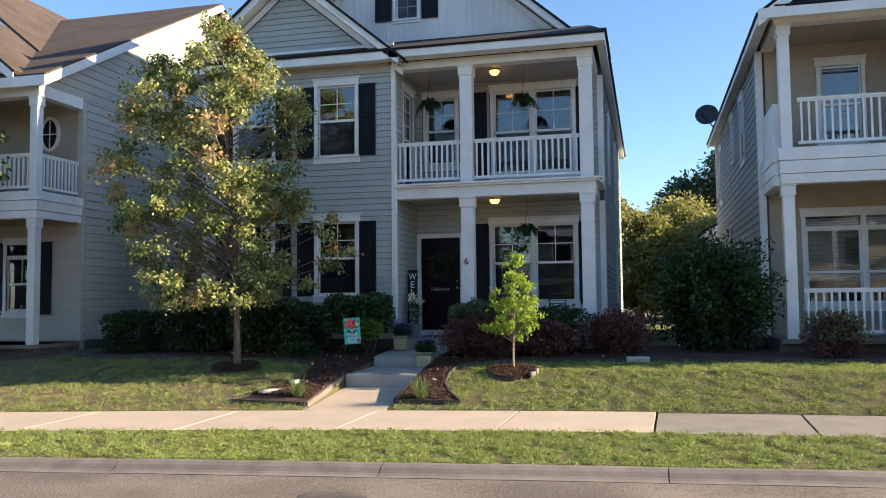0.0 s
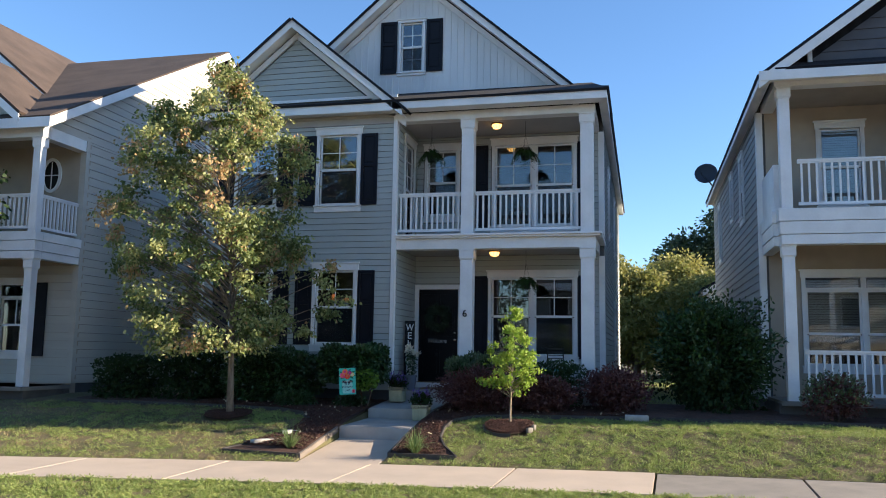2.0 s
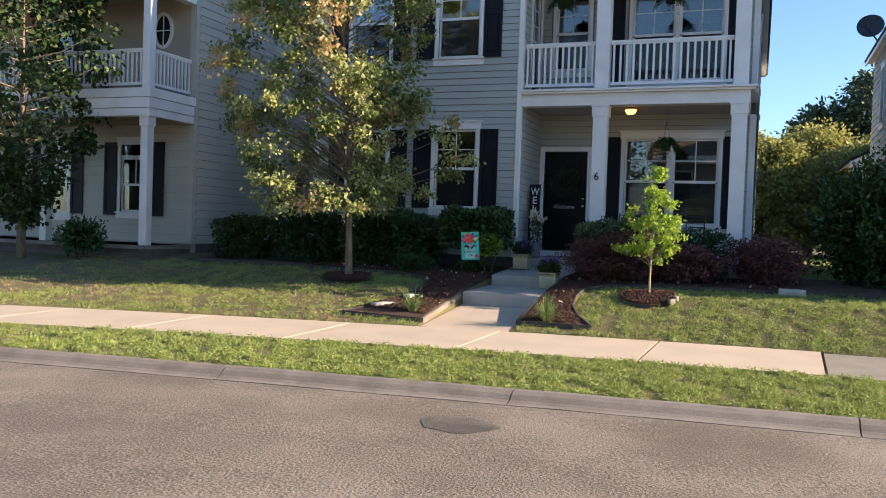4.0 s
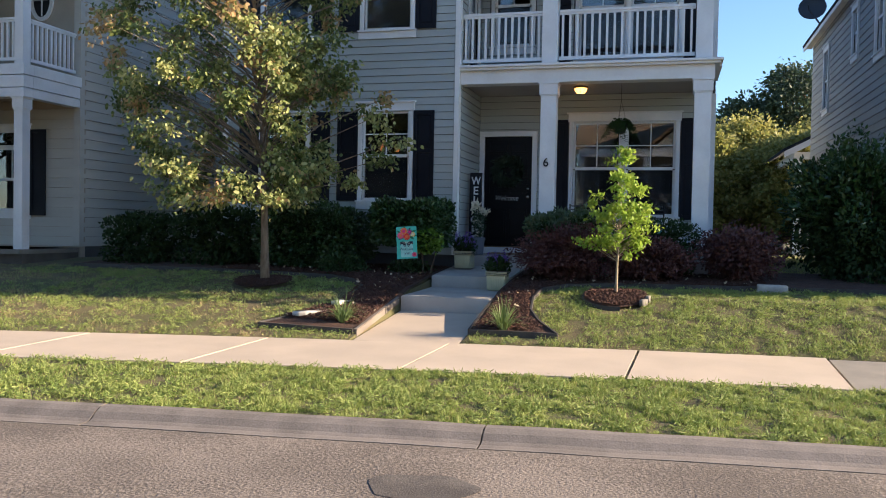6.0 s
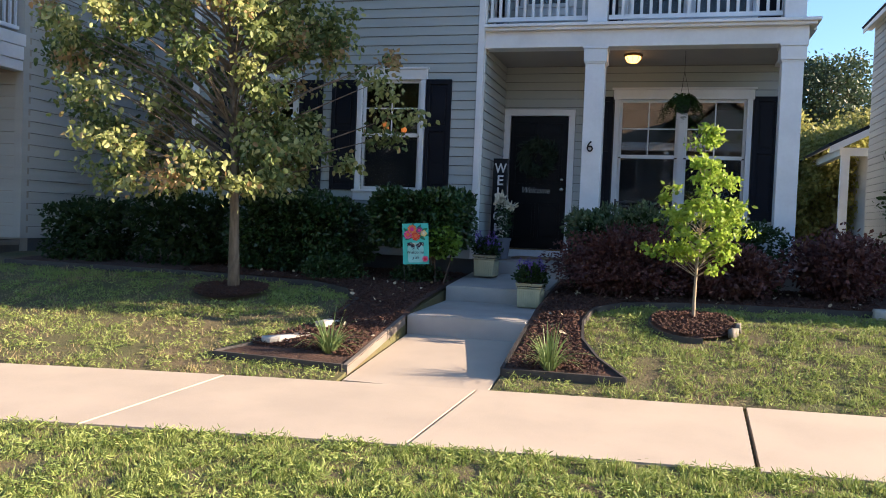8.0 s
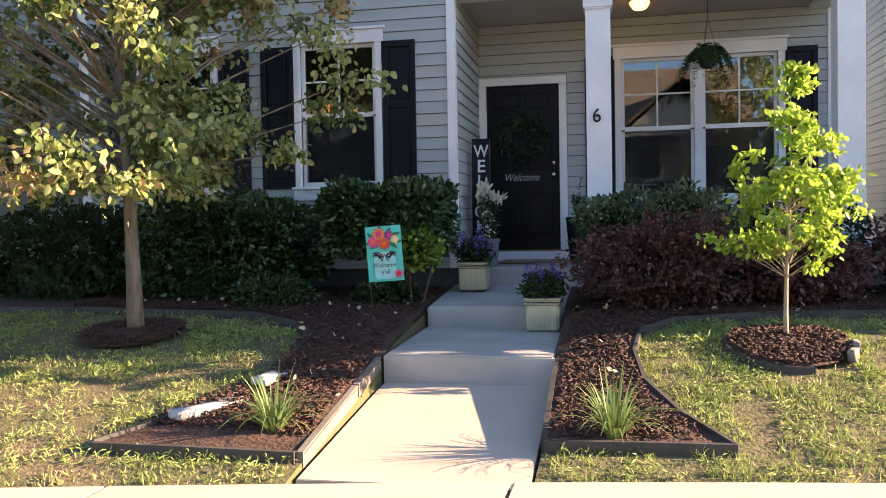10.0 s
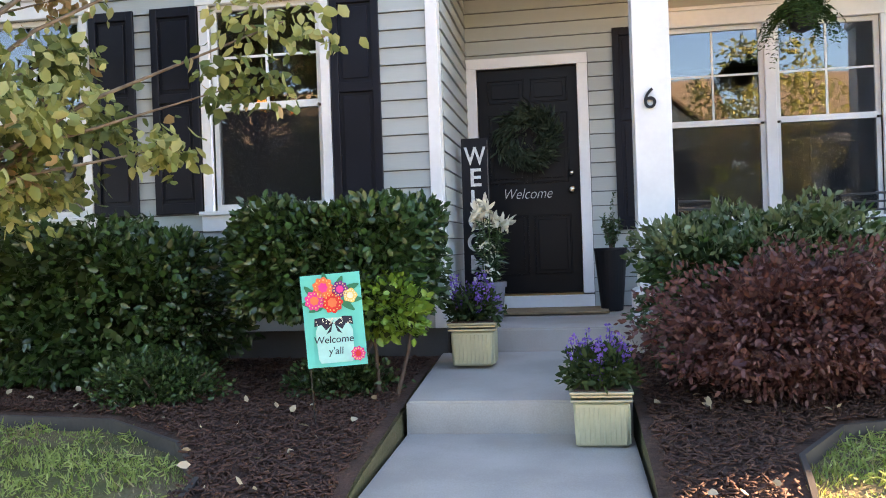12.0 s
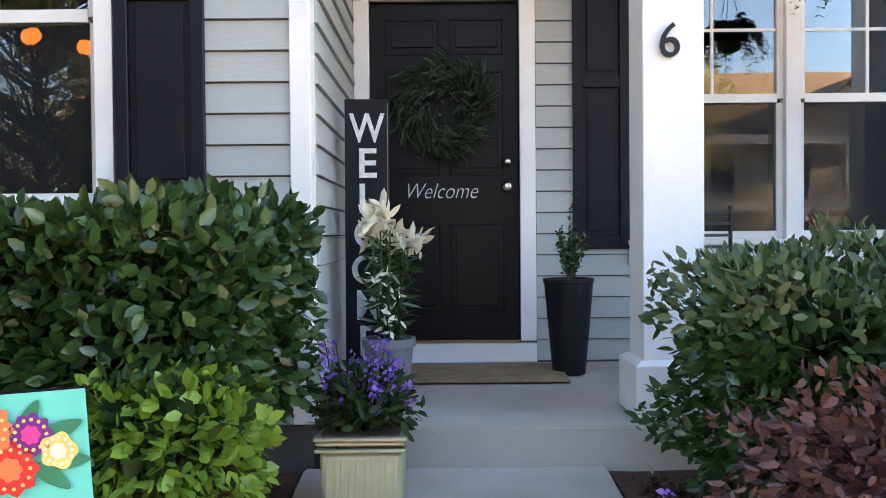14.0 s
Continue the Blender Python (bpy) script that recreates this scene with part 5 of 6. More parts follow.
# the pale leaf set paints sunlit foliage among the greener leaves
clumped_tree("street_tree", "young street tree with yellow-green and turning orange leaves in mulch", (-6.62, 14.0, 0.47), (-6.9, 13.95, 6.9), 0.058,
             [(1.65, 0.9, 0.7), (2.0, 1.7, 0.9), (2.6, 2.05, 1.1), (3.3, 2.25, 1.1), (4.1, 2.3, 1.3), (4.9, 1.9, 1.6), (5.5, 1.8, 1.5), (6.1, 1.6, 0.9), (6.5, 1.0, 0.3), (7.0, 0.35, 0.15)],
             1.65, 250, 140, 0.27, (0.072, 0.045, 0.8), [(M["leaf_pear"], 0.52, ""), (M["leaf_sunlit"], 0.38, "leaves coloured pale yellow-green as if sunlit"), (M["leaf_turn"], 0.10, "pale orange and tan turning leaves")], M["bark"], 7, 1.62, gaps=0.17, thin_right=0.8,
             extra=[(-0.9, -0.9, 1.75), (-0.5, -1.1, 1.7), (-0.1, -1.15, 1.72), (0.3, -1.1, 1.75), (0.6, -0.9, 1.68), (0.15, -0.8, 1.85), (-0.3, -0.7, 1.7), (0.75, -0.6, 1.9), (-1.3, -0.6, 1.8),
                    (1.6, 0.3, 2.9), (1.9, 0.5, 2.6), (1.5, 0.6, 2.3), (1.3, 0.7, 3.1), (1.2, 0.5, 2.0), (1.7, 0.5, 3.2), (-0.3, 0.1, 6.95), (-0.15, 0.0, 6.7),
                    (-1.3, -0.5, 2.3), (-1.7, -0.3, 2.5), (-2.0, 0.1, 2.7), (-1.6, -0.7, 2.9), (-2.1, -0.4, 3.2), (-1.2, -1.0, 2.6), (-1.8, 0.2, 3.4), (-2.3, 0.0, 3.7), (-1.9, -0.6, 3.8), (-1.1, -1.2, 3.3), (-0.6, -1.4, 2.6),
                    (-1.5, -0.9, 4.2), (-2.2, -0.1, 4.3), (-0.9, -1.3, 3.9), (-0.3, -1.4, 3.2), (0.3, -1.2, 2.9), (0.5, -1.1, 3.7), (-0.2, -1.3, 4.4), (-1.1, -1.0, 4.9), (-1.7, -0.3, 4.8), (0.4, -0.9, 4.8), (-0.5, -0.9, 5.5), (-1.0, 0.0, 2.1), (-0.8, -1.2, 2.1)])
clumped_tree("young_oak", "small young oak with lime green leaves in a mulch ring", (-1.49, 13.95, 0.45), (-1.45, 13.95, 2.42), 0.017,
             [(1.0, 0.12, 0.28), (1.22, 0.3, 0.4), (1.32, 0.48, 0.46), (1.5, 0.38, 0.42), (1.72, 0.38, 0.34), (1.9, 0.24, 0.24), (2.15, 0.17, 0.15), (2.4, 0.1, 0.05)],
             0.5, 84, 62, 0.10, (0.056, 0.03, 0.15), [(M["leaf_lime"], 1.0, "")], M["bark_young"], 11, 0.92, flatten=0.45, gaps=0.3, extra=[(-0.38, -0.05, 1.16), (-0.3, -0.08, 1.22), (-0.5, 0.0, 1.2)])
tree("yard_tree", "dense dark green leafy tree before the cream house", (-14.2, 14.0, 0.45), 1.2, 6.8, 1.7, 0.08, 110, 80, 0.11, 0.08, M["leaf_dark"], M["bark"], 21, clump_r=0.33, mat2=M["leaf_pear"], share2=0.2)


def shrub(name, label, category, lo, hi, n, length, width, material, seed, round_=0.35, lump=0.06, loose=False, mat2=None, top2=None, stems=5, group="", inner=True):
    rng = np.random.default_rng(seed)
    S = thing(name, label, category, group)
    c = (np.array(lo) + np.array(hi)) / 2
    if loose:
        p, u = blob(rng, n, c, (np.array(hi) - np.array(lo)) / 2, lump=max(0.22, lump), shell=0.3, flat_bottom=lo[2])
    else:
        p, u = boxed_blob(rng, n, lo, hi, round_, lump)
    p[:, 2] = np.maximum(p[:, 2], lo[2] + 0.02)
    if mat2 is not None:
        k = (p[:, 2] > top2) & (rng.random(n) < 0.75)
        leaves("foliage", p[~k], u[~k], length, width, material, S, rng=rng, droop=0.0, kind="stuff")
        leaves("new_growth", p[k], u[k], length, width, mat2, S, "lighter fresh leaves", rng=rng, droop=-0.5, kind="stuff")
    else:
        leaves("foliage", p, u, length, width, material, S, rng=rng, droop=0.0, kind="stuff")
    # inner leaves take a darker colour as painted shade, except in red shrubs
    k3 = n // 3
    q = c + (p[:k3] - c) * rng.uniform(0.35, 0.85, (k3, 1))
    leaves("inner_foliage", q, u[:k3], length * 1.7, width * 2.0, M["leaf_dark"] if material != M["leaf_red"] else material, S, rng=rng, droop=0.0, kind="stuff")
    bm = bmesh.new()
    g = land(c[0], c[1])
    for i in range(stems):
        a = i * 2.4
        e = c + np.array([0.35 * (hi[0] - lo[0]) * math.cos(a), 0.35 * (hi[1] - lo[1]) * math.sin(a), 0.15 * (hi[2] - lo[2])])
        s = np.array([c[0] + 0.05 * math.cos(a), c[1] + 0.05 * math.sin(a), g - 0.03])
        tube(bm, [s, (s + e) / 2 + np.array([0.03, 0, 0.02]), e], [0.014, 0.011, 0.005], 5)
    part("stem", bm, M["twig"], S)
    return S


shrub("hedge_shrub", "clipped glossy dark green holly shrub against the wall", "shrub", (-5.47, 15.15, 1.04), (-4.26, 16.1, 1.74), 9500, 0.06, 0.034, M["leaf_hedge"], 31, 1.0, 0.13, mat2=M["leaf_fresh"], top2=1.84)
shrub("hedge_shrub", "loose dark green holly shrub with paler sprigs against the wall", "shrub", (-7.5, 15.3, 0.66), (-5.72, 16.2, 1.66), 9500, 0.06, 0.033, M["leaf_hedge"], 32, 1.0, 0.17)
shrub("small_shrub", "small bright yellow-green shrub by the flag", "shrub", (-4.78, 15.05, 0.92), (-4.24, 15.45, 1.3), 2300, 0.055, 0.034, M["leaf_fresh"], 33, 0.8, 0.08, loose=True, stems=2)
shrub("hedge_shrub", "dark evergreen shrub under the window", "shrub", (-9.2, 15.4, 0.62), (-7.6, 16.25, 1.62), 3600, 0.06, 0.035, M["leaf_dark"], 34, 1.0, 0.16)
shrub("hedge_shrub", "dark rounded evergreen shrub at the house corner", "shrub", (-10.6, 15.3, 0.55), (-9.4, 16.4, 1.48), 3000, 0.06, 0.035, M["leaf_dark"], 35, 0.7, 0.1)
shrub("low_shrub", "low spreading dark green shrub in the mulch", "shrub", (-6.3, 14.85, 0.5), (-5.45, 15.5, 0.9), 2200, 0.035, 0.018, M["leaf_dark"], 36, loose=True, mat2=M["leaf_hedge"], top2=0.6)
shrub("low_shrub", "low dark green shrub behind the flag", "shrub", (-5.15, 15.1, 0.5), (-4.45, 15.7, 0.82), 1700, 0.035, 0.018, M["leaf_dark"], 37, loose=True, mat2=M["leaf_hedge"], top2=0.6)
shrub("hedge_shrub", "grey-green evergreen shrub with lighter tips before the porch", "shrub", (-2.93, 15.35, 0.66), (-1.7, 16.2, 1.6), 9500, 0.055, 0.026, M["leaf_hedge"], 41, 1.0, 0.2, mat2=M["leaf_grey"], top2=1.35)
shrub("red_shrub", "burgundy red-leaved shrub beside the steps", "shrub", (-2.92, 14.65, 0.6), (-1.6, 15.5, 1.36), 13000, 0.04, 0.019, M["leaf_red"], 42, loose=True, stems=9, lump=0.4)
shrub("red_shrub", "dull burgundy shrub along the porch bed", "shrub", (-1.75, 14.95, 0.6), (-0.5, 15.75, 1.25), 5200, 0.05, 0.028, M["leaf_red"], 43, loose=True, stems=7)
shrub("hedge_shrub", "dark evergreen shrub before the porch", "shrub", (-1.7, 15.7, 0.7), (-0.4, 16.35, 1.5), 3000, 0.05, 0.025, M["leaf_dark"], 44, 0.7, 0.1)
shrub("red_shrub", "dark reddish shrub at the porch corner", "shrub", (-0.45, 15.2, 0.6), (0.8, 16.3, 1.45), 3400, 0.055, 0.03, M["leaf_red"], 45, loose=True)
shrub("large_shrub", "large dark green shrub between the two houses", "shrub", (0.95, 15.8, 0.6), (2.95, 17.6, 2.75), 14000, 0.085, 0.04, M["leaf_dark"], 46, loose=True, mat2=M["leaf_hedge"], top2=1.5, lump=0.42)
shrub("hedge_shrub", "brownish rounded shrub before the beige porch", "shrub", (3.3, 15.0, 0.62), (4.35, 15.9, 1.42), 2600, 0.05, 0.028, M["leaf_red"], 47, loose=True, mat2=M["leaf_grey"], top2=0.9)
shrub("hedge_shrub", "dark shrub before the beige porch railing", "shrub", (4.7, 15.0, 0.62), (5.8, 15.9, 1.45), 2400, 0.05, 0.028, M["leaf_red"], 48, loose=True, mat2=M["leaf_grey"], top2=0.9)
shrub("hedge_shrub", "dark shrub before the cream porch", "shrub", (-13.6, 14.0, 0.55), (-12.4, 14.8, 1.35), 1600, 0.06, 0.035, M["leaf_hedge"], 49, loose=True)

# ---- background trees ----
tree("far_tree", "tall dark pine-like tree far behind the houses", (4.2, 62.0, 0.6), 5.5, 10.0, 2.4, 0.2, 50, 160, 0.26, 0.14, M["leaf_fardark"], M["bark"], 61, clump_r=1.1)
tree("far_tree", "tall dark tree far behind the houses", (7.6, 62.0, 0.6), 4.5, 12.2, 3.0, 0.25, 70, 170, 0.26, 0.14, M["leaf_fardark"], M["bark"], 62, clump_r=1.3)
for i, (x, y, h, r) in enumerate([(-1.5, 44, 6.6, 3.4), (2.3, 45, 6.5, 3.2), (5.6, 43, 6.2, 3.0), (9.5, 47, 7.2, 3.6), (-6, 48, 8, 4), (0.4, 40.5, 5.4, 2.4), (4.2, 39.8, 5.2, 2.2)]):
    tree("woodland_tree", "yellow-green sunlit deciduous tree behind the houses", (x, y, 0.6), 1.3, h, r, 0.16, 80, 190, 0.17, 0.11, M["leaf_far"], M["bark"], 70 + i, clump_r=0.75, profile=lambda t: 0.75 + 0.25 * math.sin(math.pi * t) if t < 0.6 else 0.95 - 0.7 * ((t - 0.6) / 0.4) ** 1.3)
for i, (x, y) in enumerate([(-8.5, -10.5), (4.5, -9.0), (-19, -9.5), (-5.0, -30), (9, -31), (17, -10)]):
    tree("opposite_tree", "green street tree across the road", (x, y, -0.2), 1.8, 8.0 + (i % 3), 3.0, 0.14, 60, 60, 0.2, 0.14, M["leaf_far"] if i % 2 else M["leaf_fardark"], M["bark"], 90 + i, clump_r=0.6)

# ---- beds, mulch, edging ----
BED_L = [(-5.62, 11.92), (-4.37, 11.99), (-4.37, 16.44), (-10.8, 16.44), (-10.8, 15.05), (-7.5, 14.95), (-5.9, 14.75), (-5.32, 14.35), (-5.02, 13.9), (-5.0, 13.1), (-5.12, 12.6)]
BED_R = [(-3.10, 12.30), (-2.05, 12.36), (-2.32, 12.75), (-2.5, 13.2), (-2.55, 13.7), (-2.48, 14.2), (-2.2, 14.6), (-1.4, 14.85), (0.5, 15.0), (3.0, 15.1), (6.5, 15.0), (6.5, 16.1), (3.05, 16.1), (3.02, 17.8), (0.05, 17.8), (0.05, 16.44), (-3.10, 16.44)]


def inside(x, y, poly):
    k, j = False, len(poly) - 1
    for i in range(len(poly)):
        if (poly[i][1] > y) != (poly[j][1] > y) and x < (poly[j][0] - poly[i][0]) * (y - poly[i][1]) / (poly[j][1] - poly[i][1]) + poly[i][0]:
            k = not k
        j = i
    return k


def bed(name, poly, label, edge_runs, edge_label, lift=0.05):
    from_x, to_x = min(p[0] for p in poly), max(p[0] for p in poly)
    from_y, to_y = min(p[1] for p in poly), max(p[1] for p in poly)
    bm = bmesh.new()
    bound = [bm.verts.new((x, y, 0)) for x, y in poly]
    bm.faces.new(bound)
    x = math.ceil(from_x / 0.3) * 0.3
    while x < to_x:
        bmesh.ops.bisect_plane(bm, geom=bm.verts[:] + bm.edges[:] + bm.faces[:], plane_co=(x, 0, 0), plane_no=(1, 0, 0))
        x += 0.3
    y = math.ceil(from_y / 0.3) * 0.3
    while y < to_y:
        bmesh.ops.bisect_plane(bm, geom=bm.verts[:] + bm.edges[:] + bm.faces[:], plane_co=(0, y, 0), plane_no=(0, 1, 0))
        y += 0.3
    bmesh.ops.triangulate(bm, faces=bm.faces[:])
    for v in bm.verts:
        v.co.z = land(v.co.x, v.co.y) + lift + 0.015 * noise.noise(Vector((v.co.x * 3, v.co.y * 3, 1)))
    me_ob = part(name, bm, M["mulch"])
    tagged(me_ob, label, kind="structure")
    return me_ob


bedl = bed("mulch_bed", BED_L, "dark brown shredded mulch bed along the walk and house wall", None, None)
bedr = bed("mulch_bed", BED_R, "dark brown shredded mulch bed right of the walk and below the porch", None, None)


def edging(parent, pts, h, w, material, name="edging", label="", base=-0.03):
    bm = bmesh.new()
    pts = [Vector((x, y, 0)) for x, y in pts]
    fine = []
    for a, b in zip(pts, pts[1:]):
        n = max(1, int((b - a).length / 0.25))
        fine += [a + (b - a) * k / n for k in range(n)]
    fine.append(pts[-1])
    rows = []
    for i, p in enumerate(fine):
        d = (fine[min(i + 1, len(fine) - 1)] - fine[max(i - 1, 0)]).normalized()
        s = Vector((-d.y, d.x, 0)) * w / 2
        g = land(p.x, p.y)
        rows.append([bm.verts.new((q.x, q.y, z)) for q, z in ((p - s, g + base), (p - s, g + h), (p + s, g + h), (p + s, g + base))])
    for a, b in zip(rows, rows[1:]):
        for j in range(4):
            bm.faces.new((a[j], b[j], b[(j + 1) % 4], a[(j + 1) % 4]))
    bm.faces.new(rows[0])
    bm.faces.new(rows[-1][::-1])
    return part(name, bm, material, parent, label)


edging(bedl, [(-5.62, 11.90), (-4.42, 11.97)], 0.065, 0.035, M["edging"], "edge_board", "dark edging board")
for a, b in ((11.98, 13.0), (13.02, 13.58)):
    edging(bedl, [(-4.395, a), (-4.395, b)], 0.06, 0.04, M["board"], "edge_board", "weathered edging board")
edging(bedl, [(-10.8, 15.02), (-7.5, 14.92), (-5.92, 14.72), (-5.34, 14.33), (-5.04, 13.9), (-5.02, 13.1), (-5.14, 12.6), (-5.62, 11.92)], 0.07, 0.025, M["edging"])
edging(bedr, [(-3.085, 12.3), (-3.09, 13.6)], 0.07, 0.03, M["edging"])
edging(bedr, [(-3.08, 12.285), (-2.05, 12.345)], 0.07, 0.03, M["edging"])
edging(bedr, [(-2.05, 12.35), (-2.32, 12.75), (-2.5, 13.2), (-2.55, 13.7), (-2.48, 14.2), (-2.2, 14.6), (-1.4, 14.85), (0.5, 15.0), (3.0, 15.1), (6.5, 15.0)], 0.07, 0.025, M["edging"])


def stone(x, y, z, sx, sy, sz, rot, material, label, name="edging_stone", group="edging stones"):
    bm = bmesh.new()
    box(bm, -sx / 2, sx / 2, -sy / 2, sy / 2, -sz / 2, sz / 2)
    bmesh.ops.subdivide_edges(bm, edges=bm.edges[:], cuts=2, use_grid_fill=True)
    for v in bm.verts:
        v.co += Vector([noise.noise(v.co * 9 + Vector((x, y, k))) * 0.02 for k in range(3)])
        v.co *= 1 - 0.12 * (v.co.length / max(sx, sy))
    o = part(name, bm, material, smooth=True)
    o.matrix_basis = pose(x, y, z, 0, 0, rot)
    return tagged(o, label, "stone", group)


for x, y, L, r in ((-5.16, 12.45, 0.55, 60), (-4.98, 13.0, 0.4, 82)):
    stone(x, y, land(x, y) + 0.065, L, 0.12, 0.05, r, M["stone"], "pale stone edging piece at the mulch bed")
stone(0.55, 14.95, land(0.55, 14.95) + 0.05, 0.42, 0.14, 0.11, 5, M["stone"], "pale loose edging stone on the lawn edge")


def ring_bed(cx, cy, r, stones):
    bm = bmesh.new()
    n = 28
    c = bm.verts.new((cx, cy, land(cx, cy) + 0.075))
    o = [bm.verts.new((cx + r * math.cos(2 * math.pi * k / n), cy + r * math.sin(2 * math.pi * k / n), land(cx + r * math.cos(2 * math.pi * k / n), cy + r * math.sin(2 * math.pi * k / n)) + 0.045)) for k in range(n)]
    for k in range(n):
        bm.faces.new((c, o[k], o[(k + 1) % n]))
    return tagged(part("mulch_ring", bm, M["mulch"]), "round mulch ring at the foot of a tree", kind="structure")


RINGS = [(-1.49, 13.86, 0.40), (-6.62, 13.95, 0.42)]
for x, y, r in RINGS:
    ring_bed(x, y, r, 0)
edging(None, [(-1.49 + 0.42 * math.cos(radians(a)), 13.86 + 0.42 * math.sin(radians(a))) for a in range(-205, -70, 9)], 0.05, 0.02, M["edging"], "ring_edging", "low dark edging round the mulch ring")
for k in range(7, 10):
    a = radians(-170 + 20 * k)
    x, y = -1.49 + 0.43 * math.cos(a), 13.86 + 0.43 * math.sin(a)
    if math.sin(a) < 0.1:
        stone(x, y, land(x, y) + 0.05, 0.15, 0.05, 0.1, math.degrees(a) + 90, M["stone_dark"], "small curved edging stone around the young oak", group="ring stones")

rng = np.random.default_rng(77)
def scatter(poly, n, seed, extra=None):
    r = np.random.default_rng(seed)
    x0, x1 = min(p[0] for p in poly), max(p[0] for p in poly)
    y0, y1 = min(p[1] for p in poly), max(p[1] for p in poly)
    out = []
    while len(out) < n:
        x, y = r.uniform(x0, x1), r.uniform(y0, y1)
        if inside(x, y, poly):
            out.append((x, y, land(x, y)))
    return np.array(out)


def chips(name, pts, length, width, material, label, lift):
    n = len(pts)
    d = unit(np.stack([rng.normal(0, 1, n), rng.normal(0, 1, n), rng.normal(0, 0.3, n)], 1))
    s = unit(np.cross(d, np.array([0, 0, 1.0]) + rng.normal(0, 0.3, (n, 3))))
    up = np.cross(s, d) * 0.006
    L = (length * rng.uniform(0.4, 1.3, n))[:, None]
    c = pts + np.array([0, 0, lift]) + rng.uniform(0, 0.02, (n, 1)) * np.array([0, 0, 1])
    W = width * rng.uniform(0.5, 1.2, (n, 1))
    a, b, e, f = c - d * L / 2 - s * W / 2, c + d * L / 2 - s * W * 0.3, c + d * L / 2 + s * W * 0.3, c - d * L / 2 + s * W / 2
    v = np.stack([a, b, e, f, a + up, b + up, e + up, f + up], 1)
    return raw(name, v, [(0, 3, 2, 1), (4, 5, 6, 7), (0, 1, 5, 4), (1, 2, 6, 5), (2, 3, 7, 6), (3, 0, 4, 7)], material, None, label, "stuff")


NEAR_L = [(-5.5, 12.2), (-4.43, 12.2), (-4.43, 16.3), (-8.0, 16.3), (-8.0, 15.1), (-5.9, 14.85), (-5.4, 14.45), (-5.1, 13.95), (-5.05, 13.1)]
NEAR_R = [(-3.04, 12.36), (-2.2, 12.42), (-2.5, 13.0), (-2.6, 13.7), (-2.5, 14.3), (-2.2, 14.7), (0.5, 15.1), (0.5, 16.3), (-3.05, 16.3)]
chips("mulch_chips", scatter(NEAR_L, 15000, 1), 0.045, 0.012, M["chips"], "shredded brown mulch chips", 0.055)
chips("mulch_chips", scatter(NEAR_R, 11000, 2), 0.045, 0.012, M["chips"], "shredded brown mulch chips", 0.055)
for i, (x, y, r) in enumerate(RINGS):
    a, q = rng.uniform(0, 6.28, 1500), r * rng.uniform(0, 1, 1500) ** 0.5
    P = np.stack([x + q * np.cos(a), y + q * np.sin(a), np.zeros(1500)], 1)
    P[:, 2] = [land(u, v) for u, v in P[:, :2]]
    chips("mulch_chips", P, 0.045, 0.012, M["chips"], "shredded mulch in the tree ring", 0.06)
pts = np.concatenate([scatter(NEAR_L, 70, 3), scatter(NEAR_R, 90, 4)])
leaves("fallen_leaves", pts + [0, 0, 0.085], rng.normal(0, 1, (len(pts), 3)) * [1, 1, 0.1], 0.05, 0.03, M["litter"], None, "a few dry fallen leaves on the mulch", rng=rng, kind="stuff", droop=0.0)

# ---- grass ----
def blades(name, x0, x1, ylo, yhi, n, height, seed, label):
    r = np.random.default_rng(seed)
    xs_, ys_ = r.uniform(x0, x1, n), r.uniform(0, 1, n)
    P = []
    for x, t in zip(xs_, ys_):
        a, b = ylo(x), yhi(x)
        y = a + (b - a) * t
        if inside(x, y, BED_L) or inside(x, y, BED_R) or any((x - p) ** 2 + (y - q) ** 2 < (w + 0.04) ** 2 for p, q, w in RINGS):
            continue
        if -4.42 < x < -3.05 and y > walk_far(x) - 0.05:
            continue
        k = noise.noise(Vector((x * 0.9, y * 1.4, 3))) + 0.5 * noise.noise(Vector((x * 3, y * 3, 5)))
        if noise.noise(Vector((x * 7, y * 7, 2))) < -0.12 and r.random() < 0.7:
            continue
        if x < -4 and y > 11 and k > 0.1 and r.random() < 0.6:
            continue
        if k > 0.5 and r.random() < 0.4:
            continue
        P.append((x, y, land(x, y)))
    P = np.array(P)
    n = len(P)
    a = r.uniform(0, 2 * math.pi, n)
    side_ = np.stack([np.cos(a), np.sin(a), np.zeros(n)], 1) * (0.005 * r.uniform(0.7, 1.6, (n, 1)))
    lean = np.stack([r.normal(0, 0.85, n), r.normal(0, 0.85, n), np.ones(n)], 1)
    hv = np.array([0.85 + 1.3 * noise.noise(Vector((p[0] * 3, p[1] * 3, 9))) + 1.1 * noise.noise(Vector((p[0] * 11, p[1] * 11, 4))) for p in P])[:, None]
    tip = P + unit(lean) * (height * np.clip(hv, 0.25, 2.0) * r.uniform(0.6, 1.4, (n, 1)))
    base = P - [0, 0, 0.012]
    v = np.stack([base - side_, base + side_, tip], 1)
    dry = np.array([p[1] > 11 and p[0] < -4.3 and noise.noise(Vector((p[0] * 0.9, p[1] * 1.4, 3))) > 0.0 for p in P]) & (r.random(n) < 0.75) | (r.random(n) < 0.07)
    raw("dry_grass", v[dry], [(0, 1, 2)], M["grass_dry"], None, "dry tan grass among the green lawn", "stuff")
    return raw(name, v[~dry], [(0, 1, 2)], M["grass"], None, label, "stuff")


